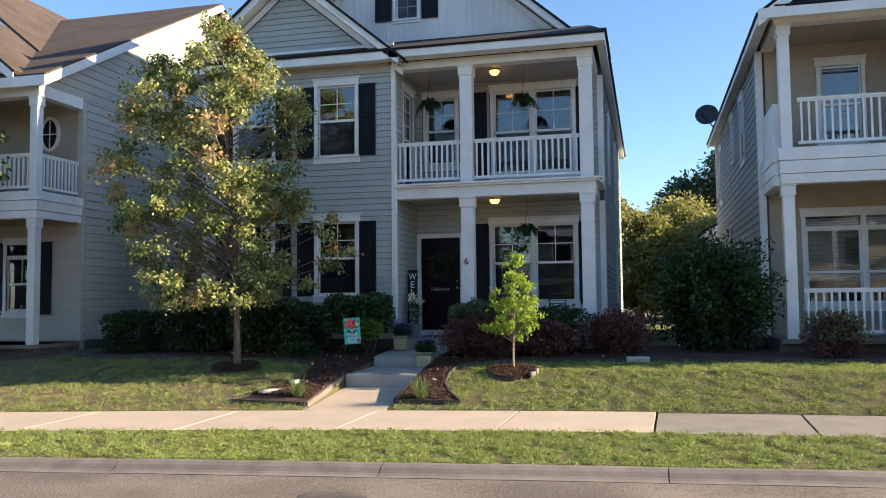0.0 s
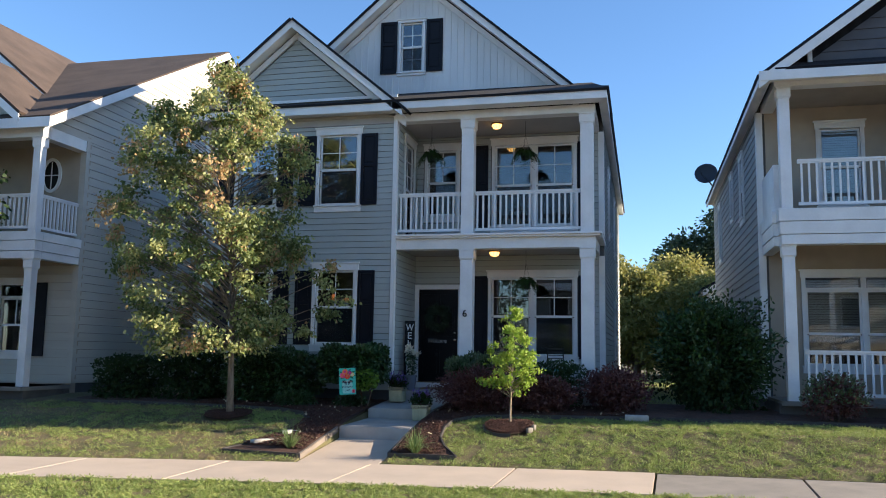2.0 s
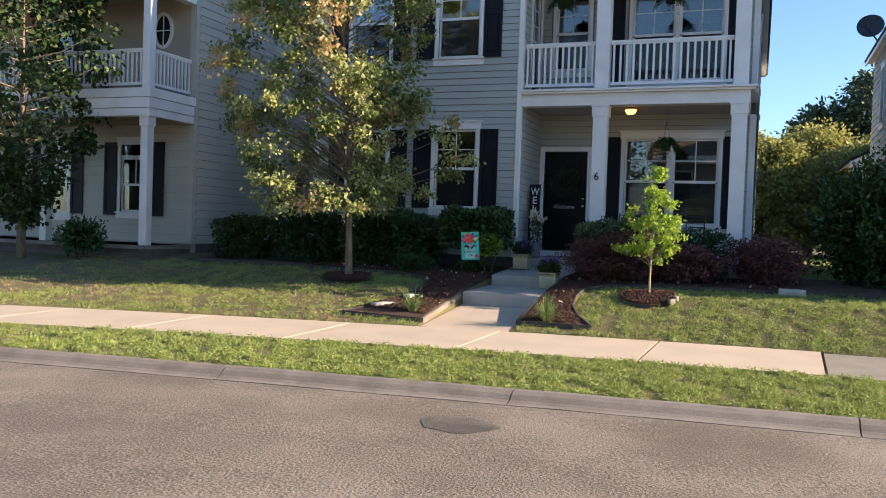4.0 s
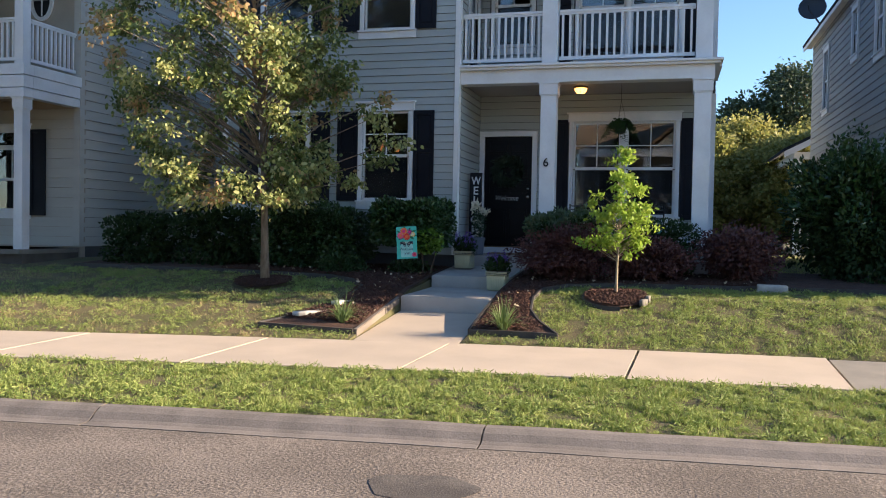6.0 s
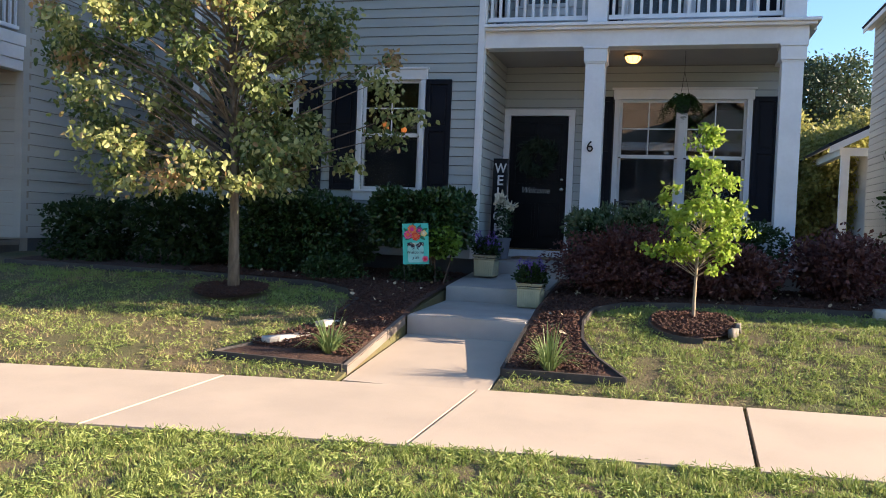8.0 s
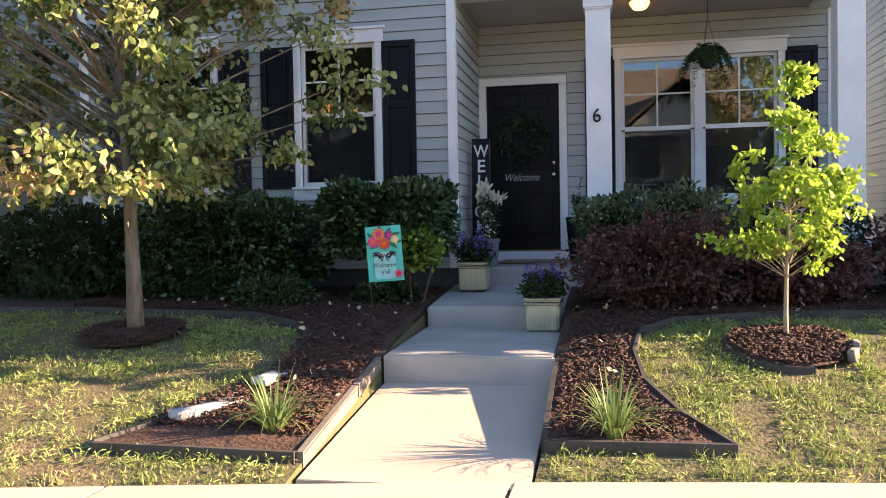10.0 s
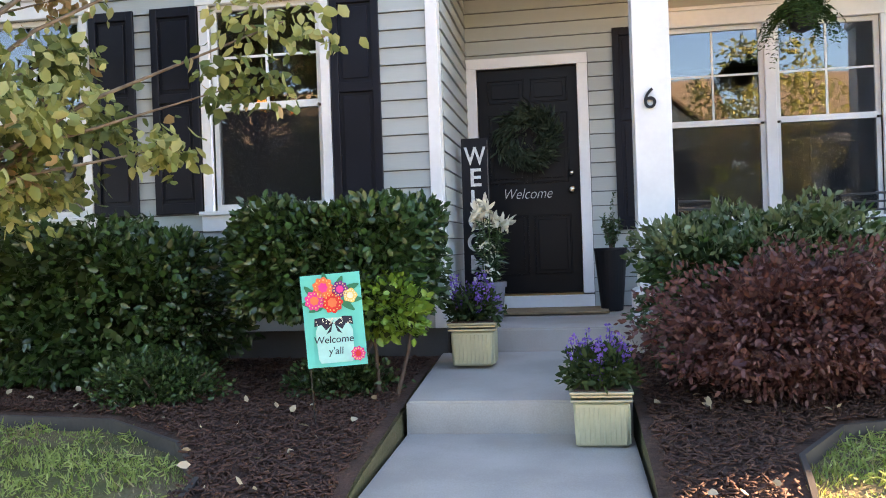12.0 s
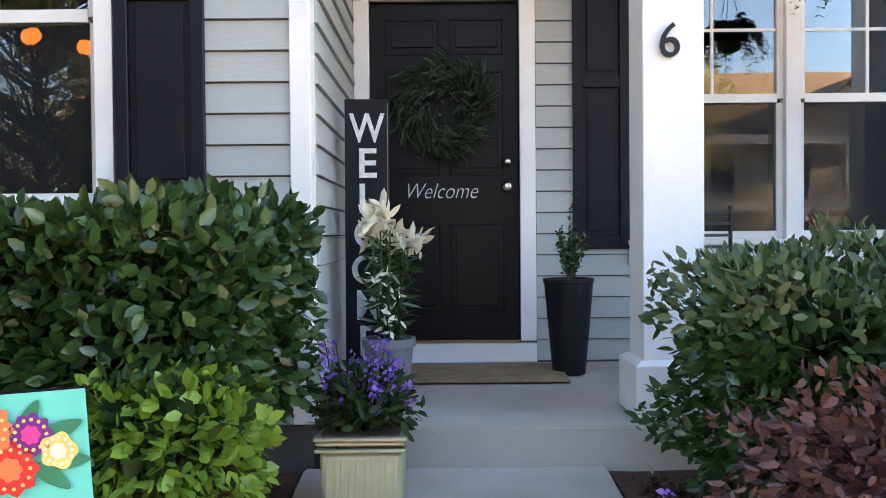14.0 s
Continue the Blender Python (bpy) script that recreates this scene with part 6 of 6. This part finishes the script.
blades("grass", -13, 6.5, lambda x: road_edge(x) + 0.0, lambda x: walk_near(x) + 0.03, 170000, 0.033, 201, "short green lawn grass of the verge")
blades("grass", -5.0, 1.5, lambda x: road_edge(x) + 0.0, lambda x: walk_near(x) + 0.03, 90000, 0.033, 204, "short green lawn grass of the verge")
blades("grass", -13, 7.5, lambda x: walk_far(x) - 0.02, lambda x: 15.1, 230000, 0.036, 202, "short green lawn grass before the houses")
blades("grass", 0.1, 3.0, lambda x: 15.1, lambda x: 38.0, 26000, 0.07, 203, "lawn grass between the houses")



def clover(name, x0, x1, ylo, yhi, n, seed):
    """Small broad leaves that mottle the turf."""
    r = np.random.default_rng(seed)
    P = []
    while len(P) < n:
        x = r.uniform(x0, x1)
        a, b = ylo(x), yhi(x)
        y = r.uniform(a, b)
        if noise.noise(Vector((x * 4, y * 4, 7))) < -0.02 or inside(x, y, BED_L) or inside(x, y, BED_R) or (-4.42 < x < -3.05 and y > walk_far(x) - 0.05) or any((x - p) ** 2 + (y - q) ** 2 < (w + 0.04) ** 2 for p, q, w in RINGS):
            continue
        P.append((x, y, land(x, y) + r.uniform(0.012, 0.04)))
    leaves(name, np.array(P), r.normal(0, 1, (n, 3)) * [1, 1, 0.35], 0.042, 0.007, M["grass"], None, "broad-leaved weeds and grass tufts in the lawn", rng=r, droop=-0.15, kind="stuff")


clover("turf_weeds", -8, 3.5, lambda x: road_edge(x) + 0.03, lambda x: walk_near(x), 36000, 301)
clover("turf_weeds", -9.5, 5.5, lambda x: walk_far(x) + 0.02, lambda x: 15.0, 38000, 302)

# strap-leaved clumps
def strap_clump(x, y, n, h, seed):
    r = np.random.default_rng(seed)
    g = land(x, y) + 0.03
    C = thing("strap_plant", "clump of arching pale green strap leaves in the mulch", "plant", "strap plants")
    P = []
    for i in range(n):
        a, L, e = r.uniform(0, 6.28), h * r.uniform(0.6, 1.15), r.uniform(0.15, 0.95)
        w = 0.006 * r.uniform(0.7, 1.4)
        c = np.array([x + 0.04 * math.cos(a), y + 0.04 * math.sin(a), g])
        row = []
        s = np.array([-math.sin(a), math.cos(a), 0])
        for k in range(6):
            t = k / 5
            q = c + np.array([math.cos(a), math.sin(a), 0]) * L * e * t ** 1.3 + np.array([0, 0, 1]) * L * (t * (1.15 - e * 0.3) - e * 0.75 * t ** 2.4)
            ww = w * (1 - t ** 2) + 0.0008
            row += [q - s * ww, q + s * ww]
        P.append(row)
    raw("strap_leaves", np.array(P), [(0, 1, 3, 2), (2, 3, 5, 4), (4, 5, 7, 6), (6, 7, 9, 8), (8, 9, 11, 10)], M["grass_pale"], C)
strap_clump(-4.66, 12.25, 110, 0.42, 5)
strap_clump(-2.7, 12.42, 110, 0.42, 6)


# ---- porch things ----
def planter(x, y, z, seed):
    r = np.random.default_rng(seed)
    P = thing("flower_planter", "square ribbed pale green tin planter with purple flowers on the step", "planter", "planters on the steps")
    w = 0.145
    bm = bmesh.new()
    v = box(bm, x - w * 0.92, x + w * 0.92, y - w * 0.92, y + w * 0.92, z + 0.004, z + 0.23)
    for q in v[4:]:
        q.co.x, q.co.y = x + (q.co.x - x) / 0.94, y + (q.co.y - y) / 0.94
    part("body", bm, M["tin"], P, bevel=0.012)
    for k in range(10):
        u = -w * 0.80 + 1.6 * w * k / 9
        boxes("rib", [(x + u - 0.005, x + u + 0.005, y - w * 0.99, y - w * 0.9, z + 0.015, z + 0.205)], M["tin"], P, 0.002)
        boxes("rib", [(x + w * 0.9, x + w * 0.99, y + u - 0.005, y + u + 0.005, z + 0.015, z + 0.205)], M["tin"], P, 0.002)
    bm = bmesh.new()
    for a, b, e in ((0.232, 0.245, 0.012), (0.255, 0.27, 0.008), (0.272, 0.286, 0.016)):
        box(bm, x - w - e, x + w + e, y - w - e, y + w + e, z + a, z + b)
    part("rim", bm, M["tin_rim"], P, bevel=0.004)
    boxes("soil", [(x - w + 0.01, x + w - 0.01, y - w + 0.01, y + w - 0.01, z + 0.286, z + 0.292)], M["mulch"], P)
    p, u = blob(r, 900, (x, y, z + 0.38), (0.19, 0.18, 0.13), shell=0.1)
    p[:, 2] = np.maximum(p[:, 2], z + 0.27)
    leaves("foliage", p, u, 0.05, 0.022, M["leaf_dark"], P, rng=r, droop=-0.4, kind="stuff")
    pts, ways = [], []
    bm = bmesh.new()
    for i in range(26):
        a, q = r.uniform(0, 6.28), 0.17 * r.uniform(0, 1) ** 0.5
        bx, by, top = x + q * math.cos(a), y + q * math.sin(a), z + r.uniform(0.40, 0.6)
        tube(bm, [(x + 0.6 * (bx - x), y + 0.6 * (by - y), z + 0.3), (bx, by, top)], 0.0025, 4, cap=False)
        for k in range(26):
            t = k / 26
            pts.append((bx + r.normal(0, 0.012), by + r.normal(0, 0.012), top - 0.11 * t + 0.02))
            ways.append(r.normal(0, 1, 3))
    part("stem", bm, M["leaf_dark"], P)
    leaves("flower", np.array(pts), np.array(ways), 0.022, 0.014, M["petal_purple"], P, "small purple flower spikes", rng=r, kind="stuff")


planter(-4.065, 16.02, 0.668, 1)
planter(-3.285, 14.93, 0.408, 2)

# tall black pot
pot = thing("tall_pot", "tall tapered black planter with a small upright shrub beside the door", "planter")
bm = bmesh.new()
lathe(bm, [(0.088, 0.0), (0.092, 0.01), (0.135, 0.50), (0.14, 0.505), (0.14, 0.525), (0.122, 0.525), (0.118, 0.49), (0.02, 0.48)], (-3.085, 17.62, 0.872), 28)
part("pot", bm, M["pot_black"], pot, smooth=False)
r = np.random.default_rng(8)
bm = bmesh.new()
P, N = [], []
for i in range(13):
    a, q = r.uniform(0, 6.28), r.uniform(0.01, 0.10)
    h = r.uniform(0.18, 0.34) if i else 0.5
    s = Vector((-3.085, 17.62, 1.36))
    e = s + Vector((q * math.cos(a) * (1 if i else -0.9), q * math.sin(a), h))
    tube(bm, [s, (s + e) / 2 + Vector((0.01, 0, 0)), e], [0.004, 0.003, 0.0015], 4, cap=False)
    for k in range(55):
        t = r.uniform(0.25, 1)
        P.append(s + (e - s) * t + Vector(r.normal(0, 0.007 if i else 0.004, 3)))
        N.append(r.normal(0, 1, 3))
part("stem", bm, M["twig"], pot)
leaves("foliage", np.array(P), np.array(N), 0.026, 0.013, M["leaf_hedge"], pot, rng=r, droop=-0.3, kind="stuff")

# lily pot
lily = thing("lily_pot", "grey pot of tall cream lilies on the porch by the sign", "potted plant")
LXp, LYp = -4.03, 16.86
bm = bmesh.new()
lathe(bm, [(0.085, 0), (0.09, 0.01), (0.112, 0.26), (0.125, 0.262), (0.125, 0.30), (0.11, 0.30), (0.105, 0.27), (0.02, 0.26)], (LXp, LYp, 0.872), 24)
part("pot", bm, M["pot_grey"], lily)
bm = bmesh.new()
P, N, F, G = [], [], [], []
for i in range(9):
    a = i * 2.4
    s = Vector((LXp + 0.04 * math.cos(a), LYp + 0.04 * math.sin(a), 1.13))
    e = Vector((LXp + 0.085 * math.cos(a) + 0.01, LYp + 0.08 * math.sin(a), 1.60 + 0.13 * ((i * 7) % 5) / 5))
    tube(bm, [s, (s + e) / 2, e], [0.006, 0.005, 0.004], 5, cap=False)
    for k in range(30):
        t = r.uniform(0.1, 0.9)
        P.append(s + (e - s) * t)
        N.append((r.normal(), r.normal(), 0.4))
    for k in range(3):
        c = e + Vector(r.normal(0, 0.03, 3))
        w = unit(np.array([r.normal(), -1.2 + r.normal(0, 0.5), 0.5 + r.normal(0, 0.4)]))
        for j in range(6):
            F.append(c)
            o = unit(np.cross(w, r.normal(0, 1, 3)))
            G.append(w * 0.9 + o * 1.3)
part("stem", bm, M["leaf_hedge"], lily)
leaves("foliage", np.array(P), np.array(N), 0.10, 0.016, M["leaf_hedge"], lily, rng=r, droop=0.2)
leaves("lily_flower", np.array(F), np.array(G) * 3, 0.085, 0.032, M["petal_cream"], lily, "cream trumpet lily petals", rng=r, droop=0.0, kind="stuff")
leaves("low_flowers", np.array([(LXp + r.normal(0, 0.04), LYp - 0.08 + r.normal(0, 0.03), r.uniform(1.2, 1.5)) for _ in range(45)]), r.normal(0, 1, (45, 3)), 0.05, 0.018, M["petal_cream"], lily, "faded cream blossoms", rng=r, kind="stuff")

# welcome board
sign = thing("welcome_board", "tall black chalkboard-style plank with white letters leaning by the door", "sign")
boxes("plank", [(-0.108, 0.108, -0.011, 0.011, 0, 1.41)], M["chalk"], sign, 0.002)
boxes("edge_strip", [(0.098, 0.102, -0.0135, -0.011, 0.02, 1.39)], M["stone_dark"], sign)
sign.matrix_basis = pose(-4.14, 17.04, 0.90, -3, 0, 2)
bpy.context.view_layer.update()
for i, ch in enumerate("WELCOME"):
    letters(ch, 0.20, pose(0, -0.0125, 1.26 - 0.172 * i, 90, 0, 0), M["lettering"], sign, "letter", sx=0.8 if ch in "WM" else 1.0, depth=0.001, width_off=0.003)

# wreath
wr = thing("wreath", "round green wreath of long narrow leaves on the front door", "wreath")
P, N = [], []
for i in range(1500):
    a = r.uniform(0, 6.28)
    q = 0.195 + r.normal(0, 0.045) + 0.02 * math.sin(9 * a)
    P.append((-3.765 + q * math.cos(a), 18.035 - abs(r.normal(0, 0.03)), 2.41 + q * math.sin(a)))
    N.append((math.cos(a) * 0.8 - math.sin(a) * 1.5, -0.7, math.sin(a) * 0.8 + math.cos(a) * 1.5))
leaves("wreath_leaves", np.array(P), np.array(N) * 0.8, 0.10, 0.017, M["leaf_wreath"], wr, rng=r, droop=0.5, kind="stuff")
bm = bmesh.new()
tube(bm, [(-3.765 + 0.19 * math.cos(2 * math.pi * k / 24), 18.05, 2.41 + 0.19 * math.sin(2 * math.pi * k / 24)) for k in range(25)], 0.018, 6)
part("ring", bm, M["twig"], wr)
leaves("berries", np.array(P[::22]) + [0, -0.03, 0], np.array(N[::22]), 0.018, 0.014, M["leaf_grey"], wr, "pale grey-green buds", rng=r)

# door mat
mat_ = thing("door_mat", "rectangular tan coir door mat on the porch floor", "door mat")
boxes("coir_pad", [(-3.98, -3.12, 17.33, 17.86, 0.8735, 0.893)], M["coir"], mat_, 0.004)


# porch ceiling lamps
for x, y, z in ((-2.36, 17.25, 3.80), (-2.3, 17.1, 6.53)):
    L = thing("ceiling_lamp", "small square glowing amber porch ceiling lamp", "lamp", "porch lamps")
    bm = bmesh.new()
    lathe(bm, [(0.13, 0), (0.13, -0.025), (0.115, -0.03)], (x, y, z), 8)
    part("base_plate", bm, M["brass"], L)
    bm = bmesh.new()
    lathe(bm, [(0.11, -0.03), (0.105, -0.06), (0.07, -0.11), (0.03, -0.115)], (x, y, z), 8)
    part("glass", bm, M["bulb"], L)
    bm = bmesh.new()
    for k in range(8):
        a = 2 * math.pi * k / 8
        tube(bm, [(x + 0.113 * math.cos(a), y + 0.113 * math.sin(a), z - 0.028), (x + 0.108 * math.cos(a), y + 0.108 * math.sin(a), z - 0.06), (x + 0.073 * math.cos(a), y + 0.073 * math.sin(a), z - 0.112)], 0.004, 4)
    part("lamp_cage", bm, M["brass"], L)

# hanging ferns
for i, (x, y, z, top) in enumerate(((-1.66, 17.05, 3.1, 3.80), (-1.68, 17.05, 5.82, 6.53), (-3.72, 17.05, 5.86, 6.53))):
    F_ = thing("hanging_fern", "bushy green fern in a dark hanging basket under the porch ceiling", "hanging plant", "hanging ferns")
    r = np.random.default_rng(300 + i)
    bm = bmesh.new()
    lathe(bm, [(0.04, -0.14), (0.08, -0.12), (0.105, 0.0), (0.11, 0.015), (0.1, 0.015), (0.09, 0.0)], (x, y, z), 18)
    part("basket", bm, M["pot_black"], F_)
    bm = bmesh.new()
    for k in range(3):
        a = 2.09 * k
        tube(bm, [(x + 0.10 * math.cos(a), y + 0.10 * math.sin(a), z), (x, y, z + 0.42)], 0.003, 4)
    tube(bm, [(x, y, z + 0.42), (x, y, top)], 0.004, 4)
    part("hanger", bm, M["black"], F_)
    V = []
    P, N = [], []
    for f in range(130):
        a, e, Ln = r.uniform(0, 6.28), r.uniform(0.35, 1.3), r.uniform(0.2, 0.36)
        for k in range(26):
            t = (k + 1) / 26
            q = np.array([x + math.cos(a) * (0.03 + Ln * e * 0.85 * t), y + math.sin(a) * (0.03 + Ln * e * 0.85 * t), z + 0.01 + Ln * (0.85 * t - 1.45 * e * t * t)])
            for sgn in (-1, 1):
                P.append(q)
                N.append(np.array([-math.sin(a) * sgn * 3, math.cos(a) * sgn * 3, -0.4]) + np.array([math.cos(a), math.sin(a), 0.0]))
    leaves("fronds", np.array(P), np.array(N), 0.034 , 0.010, M["leaf_fern"], F_, rng=r, droop=0.6, kind="stuff")

# chandelier seen through the front window
for n_, (x, y, z) in enumerate(((-6.2, 18.2, 2.75), (-5.55, 18.6, 5.9))):
    C = thing("chandelier", "small lit chandelier with amber shades inside the house", "lamp")
    bm = bmesh.new()
    tube(bm, [(x, y, z + 0.1), (x, y, 3.7 if z < 3.5 else 6.5)], 0.012, 6)
    for k in range(3 if n_ == 0 else 1):
        a = 2.09 * k + 0.4
        tube(bm, [(x, y, z + 0.12), (x + 0.16 * math.cos(a), y + 0.16 * math.sin(a), z + 0.02), (x + 0.2 * math.cos(a), y + 0.2 * math.sin(a), z + 0.06)], 0.008, 5)
    part("frame", bm, M["brass"], C)
    for k in range(3 if n_ == 0 else 1):
        a = 2.09 * k + 0.4
        bm = bmesh.new()
        q = 0.2 if n_ == 0 else 0.03
        lathe(bm, [(0.03, 0.0), (0.045, 0.02), (0.048, 0.05), (0.03, 0.08)], (x + q * math.cos(a), y + q * math.sin(a), z + 0.05 + (0.09 if k == 1 else 0)), 12)
        part("shade", bm, M["bulb_in"], C, smooth=True)

# garden flag
flag = thing("garden_flag", "aqua garden flag with bright flowers and the words Welcome y'all", "garden flag")
bm = bmesh.new()
tube(bm, [(-0.175, 0.012, 0.0), (-0.172, 0.012, 0.90), (-0.17, 0.012, 0.955), (-0.15, 0.012, 0.965), (0.19, 0.012, 0.965)], 0.005, 6)
part("stand", bm, M["black"], flag)
bm = bmesh.new()
nx, nz = 8, 10
g = [[bm.verts.new((-0.185 + 0.37 * i / nx, 0.006 * math.sin(i * 1.1 + j * 0.3) * (1 - j / nz), 0.40 + 0.565 * j / nz)) for i in range(nx + 1)] for j in range(nz + 1)]
for j in range(nz):
    for i in range(nx):
        bm.faces.new((g[j][i], g[j][i + 1], g[j + 1][i + 1], g[j + 1][i]))
ret = bmesh.ops.extrude_face_region(bm, geom=bm.faces[:])
for v in ret["geom"]:
    if isinstance(v, bmesh.types.BMVert):
        v.co.y += 0.002
part("cloth", bm, M["aqua"], flag)


def disc(x, z, r_, material, y, name, petals=0, depth=0.0015, parent=None):
    bm = bmesh.new()
    n = 36
    lp = []
    for k in range(n):
        a = 2 * math.pi * k / n
        q = r_ * (1 + (0.10 * math.cos(petals * a) if petals else 0))
        lp.append((x + q * math.cos(a), z + q * math.sin(a)))
    prism(bm, lp, "y", y - depth, y)
    part(name, bm, material, parent)
FY = -0.008
for (x, z, a) in ((-0.13, 0.865, 130), (-0.10, 0.76, 200), (0.055, 0.905, 60), (0.13, 0.875, 20), (0.10, 0.765, -40), (-0.03, 0.93, 100), (0.14, 0.80, 0), (-0.14, 0.79, 170)):
    bm = bmesh.new()
    lp = []
    for k in range(12):
        t = 2 * math.pi * k / 12
        u_, w_ = 0.05 * math.cos(t), 0.02 * math.sin(t) * (1 - 0.4 * math.cos(t))
        ca, sa = math.cos(radians(a)), math.sin(radians(a))
        lp.append((x + u_ * ca - w_ * sa, z + u_ * sa + w_ * ca))
    prism(bm, lp, "y", FY - 0.001, FY)
    part("painted_leaf", bm, M["flagleaf"], flag)
for x, z, q, m1, m2 in ((-0.045, 0.885, 0.062, "orange", "pink"), (-0.105, 0.81, 0.058, "pink", "orange"), (0.005, 0.79, 0.062, "red", "orange"), (0.058, 0.868, 0.048, "violet", "pink"), (0.118, 0.825, 0.042, "yellow", "cream"), (0.135, 0.47, 0.042, "pink", "red")):
    disc(x, z, q, M[m1], FY - 0.001, "painted_flower", petals=9 if m1 != "yellow" else 5, parent=flag)
    disc(x, z, q * 0.45, M[m2], FY - 0.0035, "flower_heart", petals=7, parent=flag)
    bm = bmesh.new()
    for k in range(13):
        a = 2 * math.pi * k / 13
        cx, cz = x + q * 0.75 * math.cos(a), z + q * 0.75 * math.sin(a)
        prism(bm, [(cx + 0.0045 * math.cos(b * 1.05), cz + 0.0045 * math.sin(b * 1.05)) for b in range(6)], "y", FY - 0.0048, FY - 0.0026)
    part("dots", bm, M["yellow"] if m1 != "yellow" else M["cream"], flag, kind="stuff")
bm = bmesh.new()
prism(bm, [(-0.11, 0.45), (-0.095, 0.425), (0.095, 0.425), (0.11, 0.45), (0.115, 0.62), (0.095, 0.66), (0.095, 0.70), (-0.095, 0.70), (-0.095, 0.66), (-0.115, 0.62)], "y", FY - 0.001, FY)
part("painted_jar", bm, M["jar"], flag)
bm = bmesh.new()
for sx in (-1, 1):
    prism(bm, [(0.0, 0.665), (sx * 0.05, 0.625), (sx * 0.075, 0.66), (sx * 0.12, 0.65), (sx * 0.115, 0.70), (sx * 0.06, 0.705)], "y", FY - 0.003, FY - 0.001)
    prism(bm, [(0.0, 0.69), (sx * 0.01, 0.66), (sx * 0.05, 0.60), (sx * 0.02, 0.615)], "y", FY - 0.0035, FY - 0.001)
part("painted_bow", bm, M["ink"], flag)
bm = bmesh.new()
for k in range(34):
    cx, cz = r.uniform(-0.11, 0.11), r.uniform(0.655, 0.695)
    prism(bm, [(cx + 0.004 * math.cos(b * 1.05), cz + 0.004 * math.sin(b * 1.05)) for b in range(6)], "y", FY - 0.0055, FY - 0.0034)
part("bow_dots", bm, M["cream"], flag, kind="stuff")
letters("Welcome", 0.062, pose(-0.008, FY - 0.002, 0.565, 90, 0, 0), M["ink"], flag, "flag_lettering", depth=0.0008, shear=0.1)
letters("y'all", 0.062, pose(0.0, FY - 0.002, 0.495, 90, 0, 0), M["ink"], flag, "flag_lettering", depth=0.0008, shear=0.1)
flag.matrix_basis = pose(-4.605, 14.70, 0.512, 0, -3.5, 4) @ Matrix.Scale(0.853, 4)


# patio chairs
def chair(x, y, rot, label):
    C = thing("patio_chair", label, "chair", "patio chairs")
    bm = bmesh.new()
    box(bm, -0.21, 0.21, -0.2, 0.2, 0.43, 0.48)
    part("seat_cushion", bm, M["teal"], C, bevel=0.012)
    for sx in (-0.2, 0.2):
        for sy in (-0.18, 0.2):
            bm = bmesh.new()
            tube(bm, [(sx, sy, 0), (sx, sy, 0.43 if sy < 0 else 0.92)], 0.012, 6)
            part("leg", bm, M["black"], C)
    bm = bmesh.new()
    for k in range(6):
        z = 0.56 + 0.065 * k
        tube(bm, [(-0.2, 0.2, z), (0.2, 0.2, z)], 0.009, 6)
    part("backrest", bm, M["rubber"], C)
    C.matrix_basis = pose(x, y, 0.872, 0, 0, rot)
chair(-2.28, 17.45, 20, "dark metal patio chair with a teal cushion on the porch")
chair(-1.2, 17.3, -30, "dark metal patio chair with a teal cushion near the window")

# ---- siding boards of the grey house, piece by piece ----
hl = front_holes + []
lap(house, "x", Y0, -1, XL + 0.09, -4.395, 0.87, 6.46, hl, M["siding"])
dh = [(X0 - 0.1, X1 + 0.1, 0.87, ZT + 0.12)]
ph = [(a - 0.1, b + 0.1, c - 0.15, d + 0.17) for a, b, c, d in W_P1]
lap(house, "x", Y1, -1, -4.31, XR - 0.1, 0.88, 3.80, dh + ph, M["siding"])
lap(house, "y", -4.315, 1, Y0 + 0.1, Y1 - 0.01, 0.88, 3.80, [], M["siding"])
uh = [(a - 0.1, b + 0.1, c - 0.15, d + 0.17) for a, b, c, d in W_P2]
lap(house, "x", Y1, -1, -4.31, XR - 0.1, 4.04, 6.53, uh, M["siding"], joined=True)
lap(house, "y", -4.315, 1, Y0 + 0.1, Y1 - 0.01, 4.04, 6.53, [(16.95, 17.85, 4.05, 6.38)], M["siding"], joined=True)
lap(house, "y", XR, 1, Y1 + 0.1, YB, 0.87, 6.66, [(20.1, 21.0, 4.45, 6.17), (24.1, 25.0, 4.45, 6.17), (24.1, 25.0, 1.45, 3.17)], M["siding"], joined=True)
lap(house, "y", XL, -1, Y0 + 0.1, YB, 0.87, 6.66, [], M["siding"], joined=True)
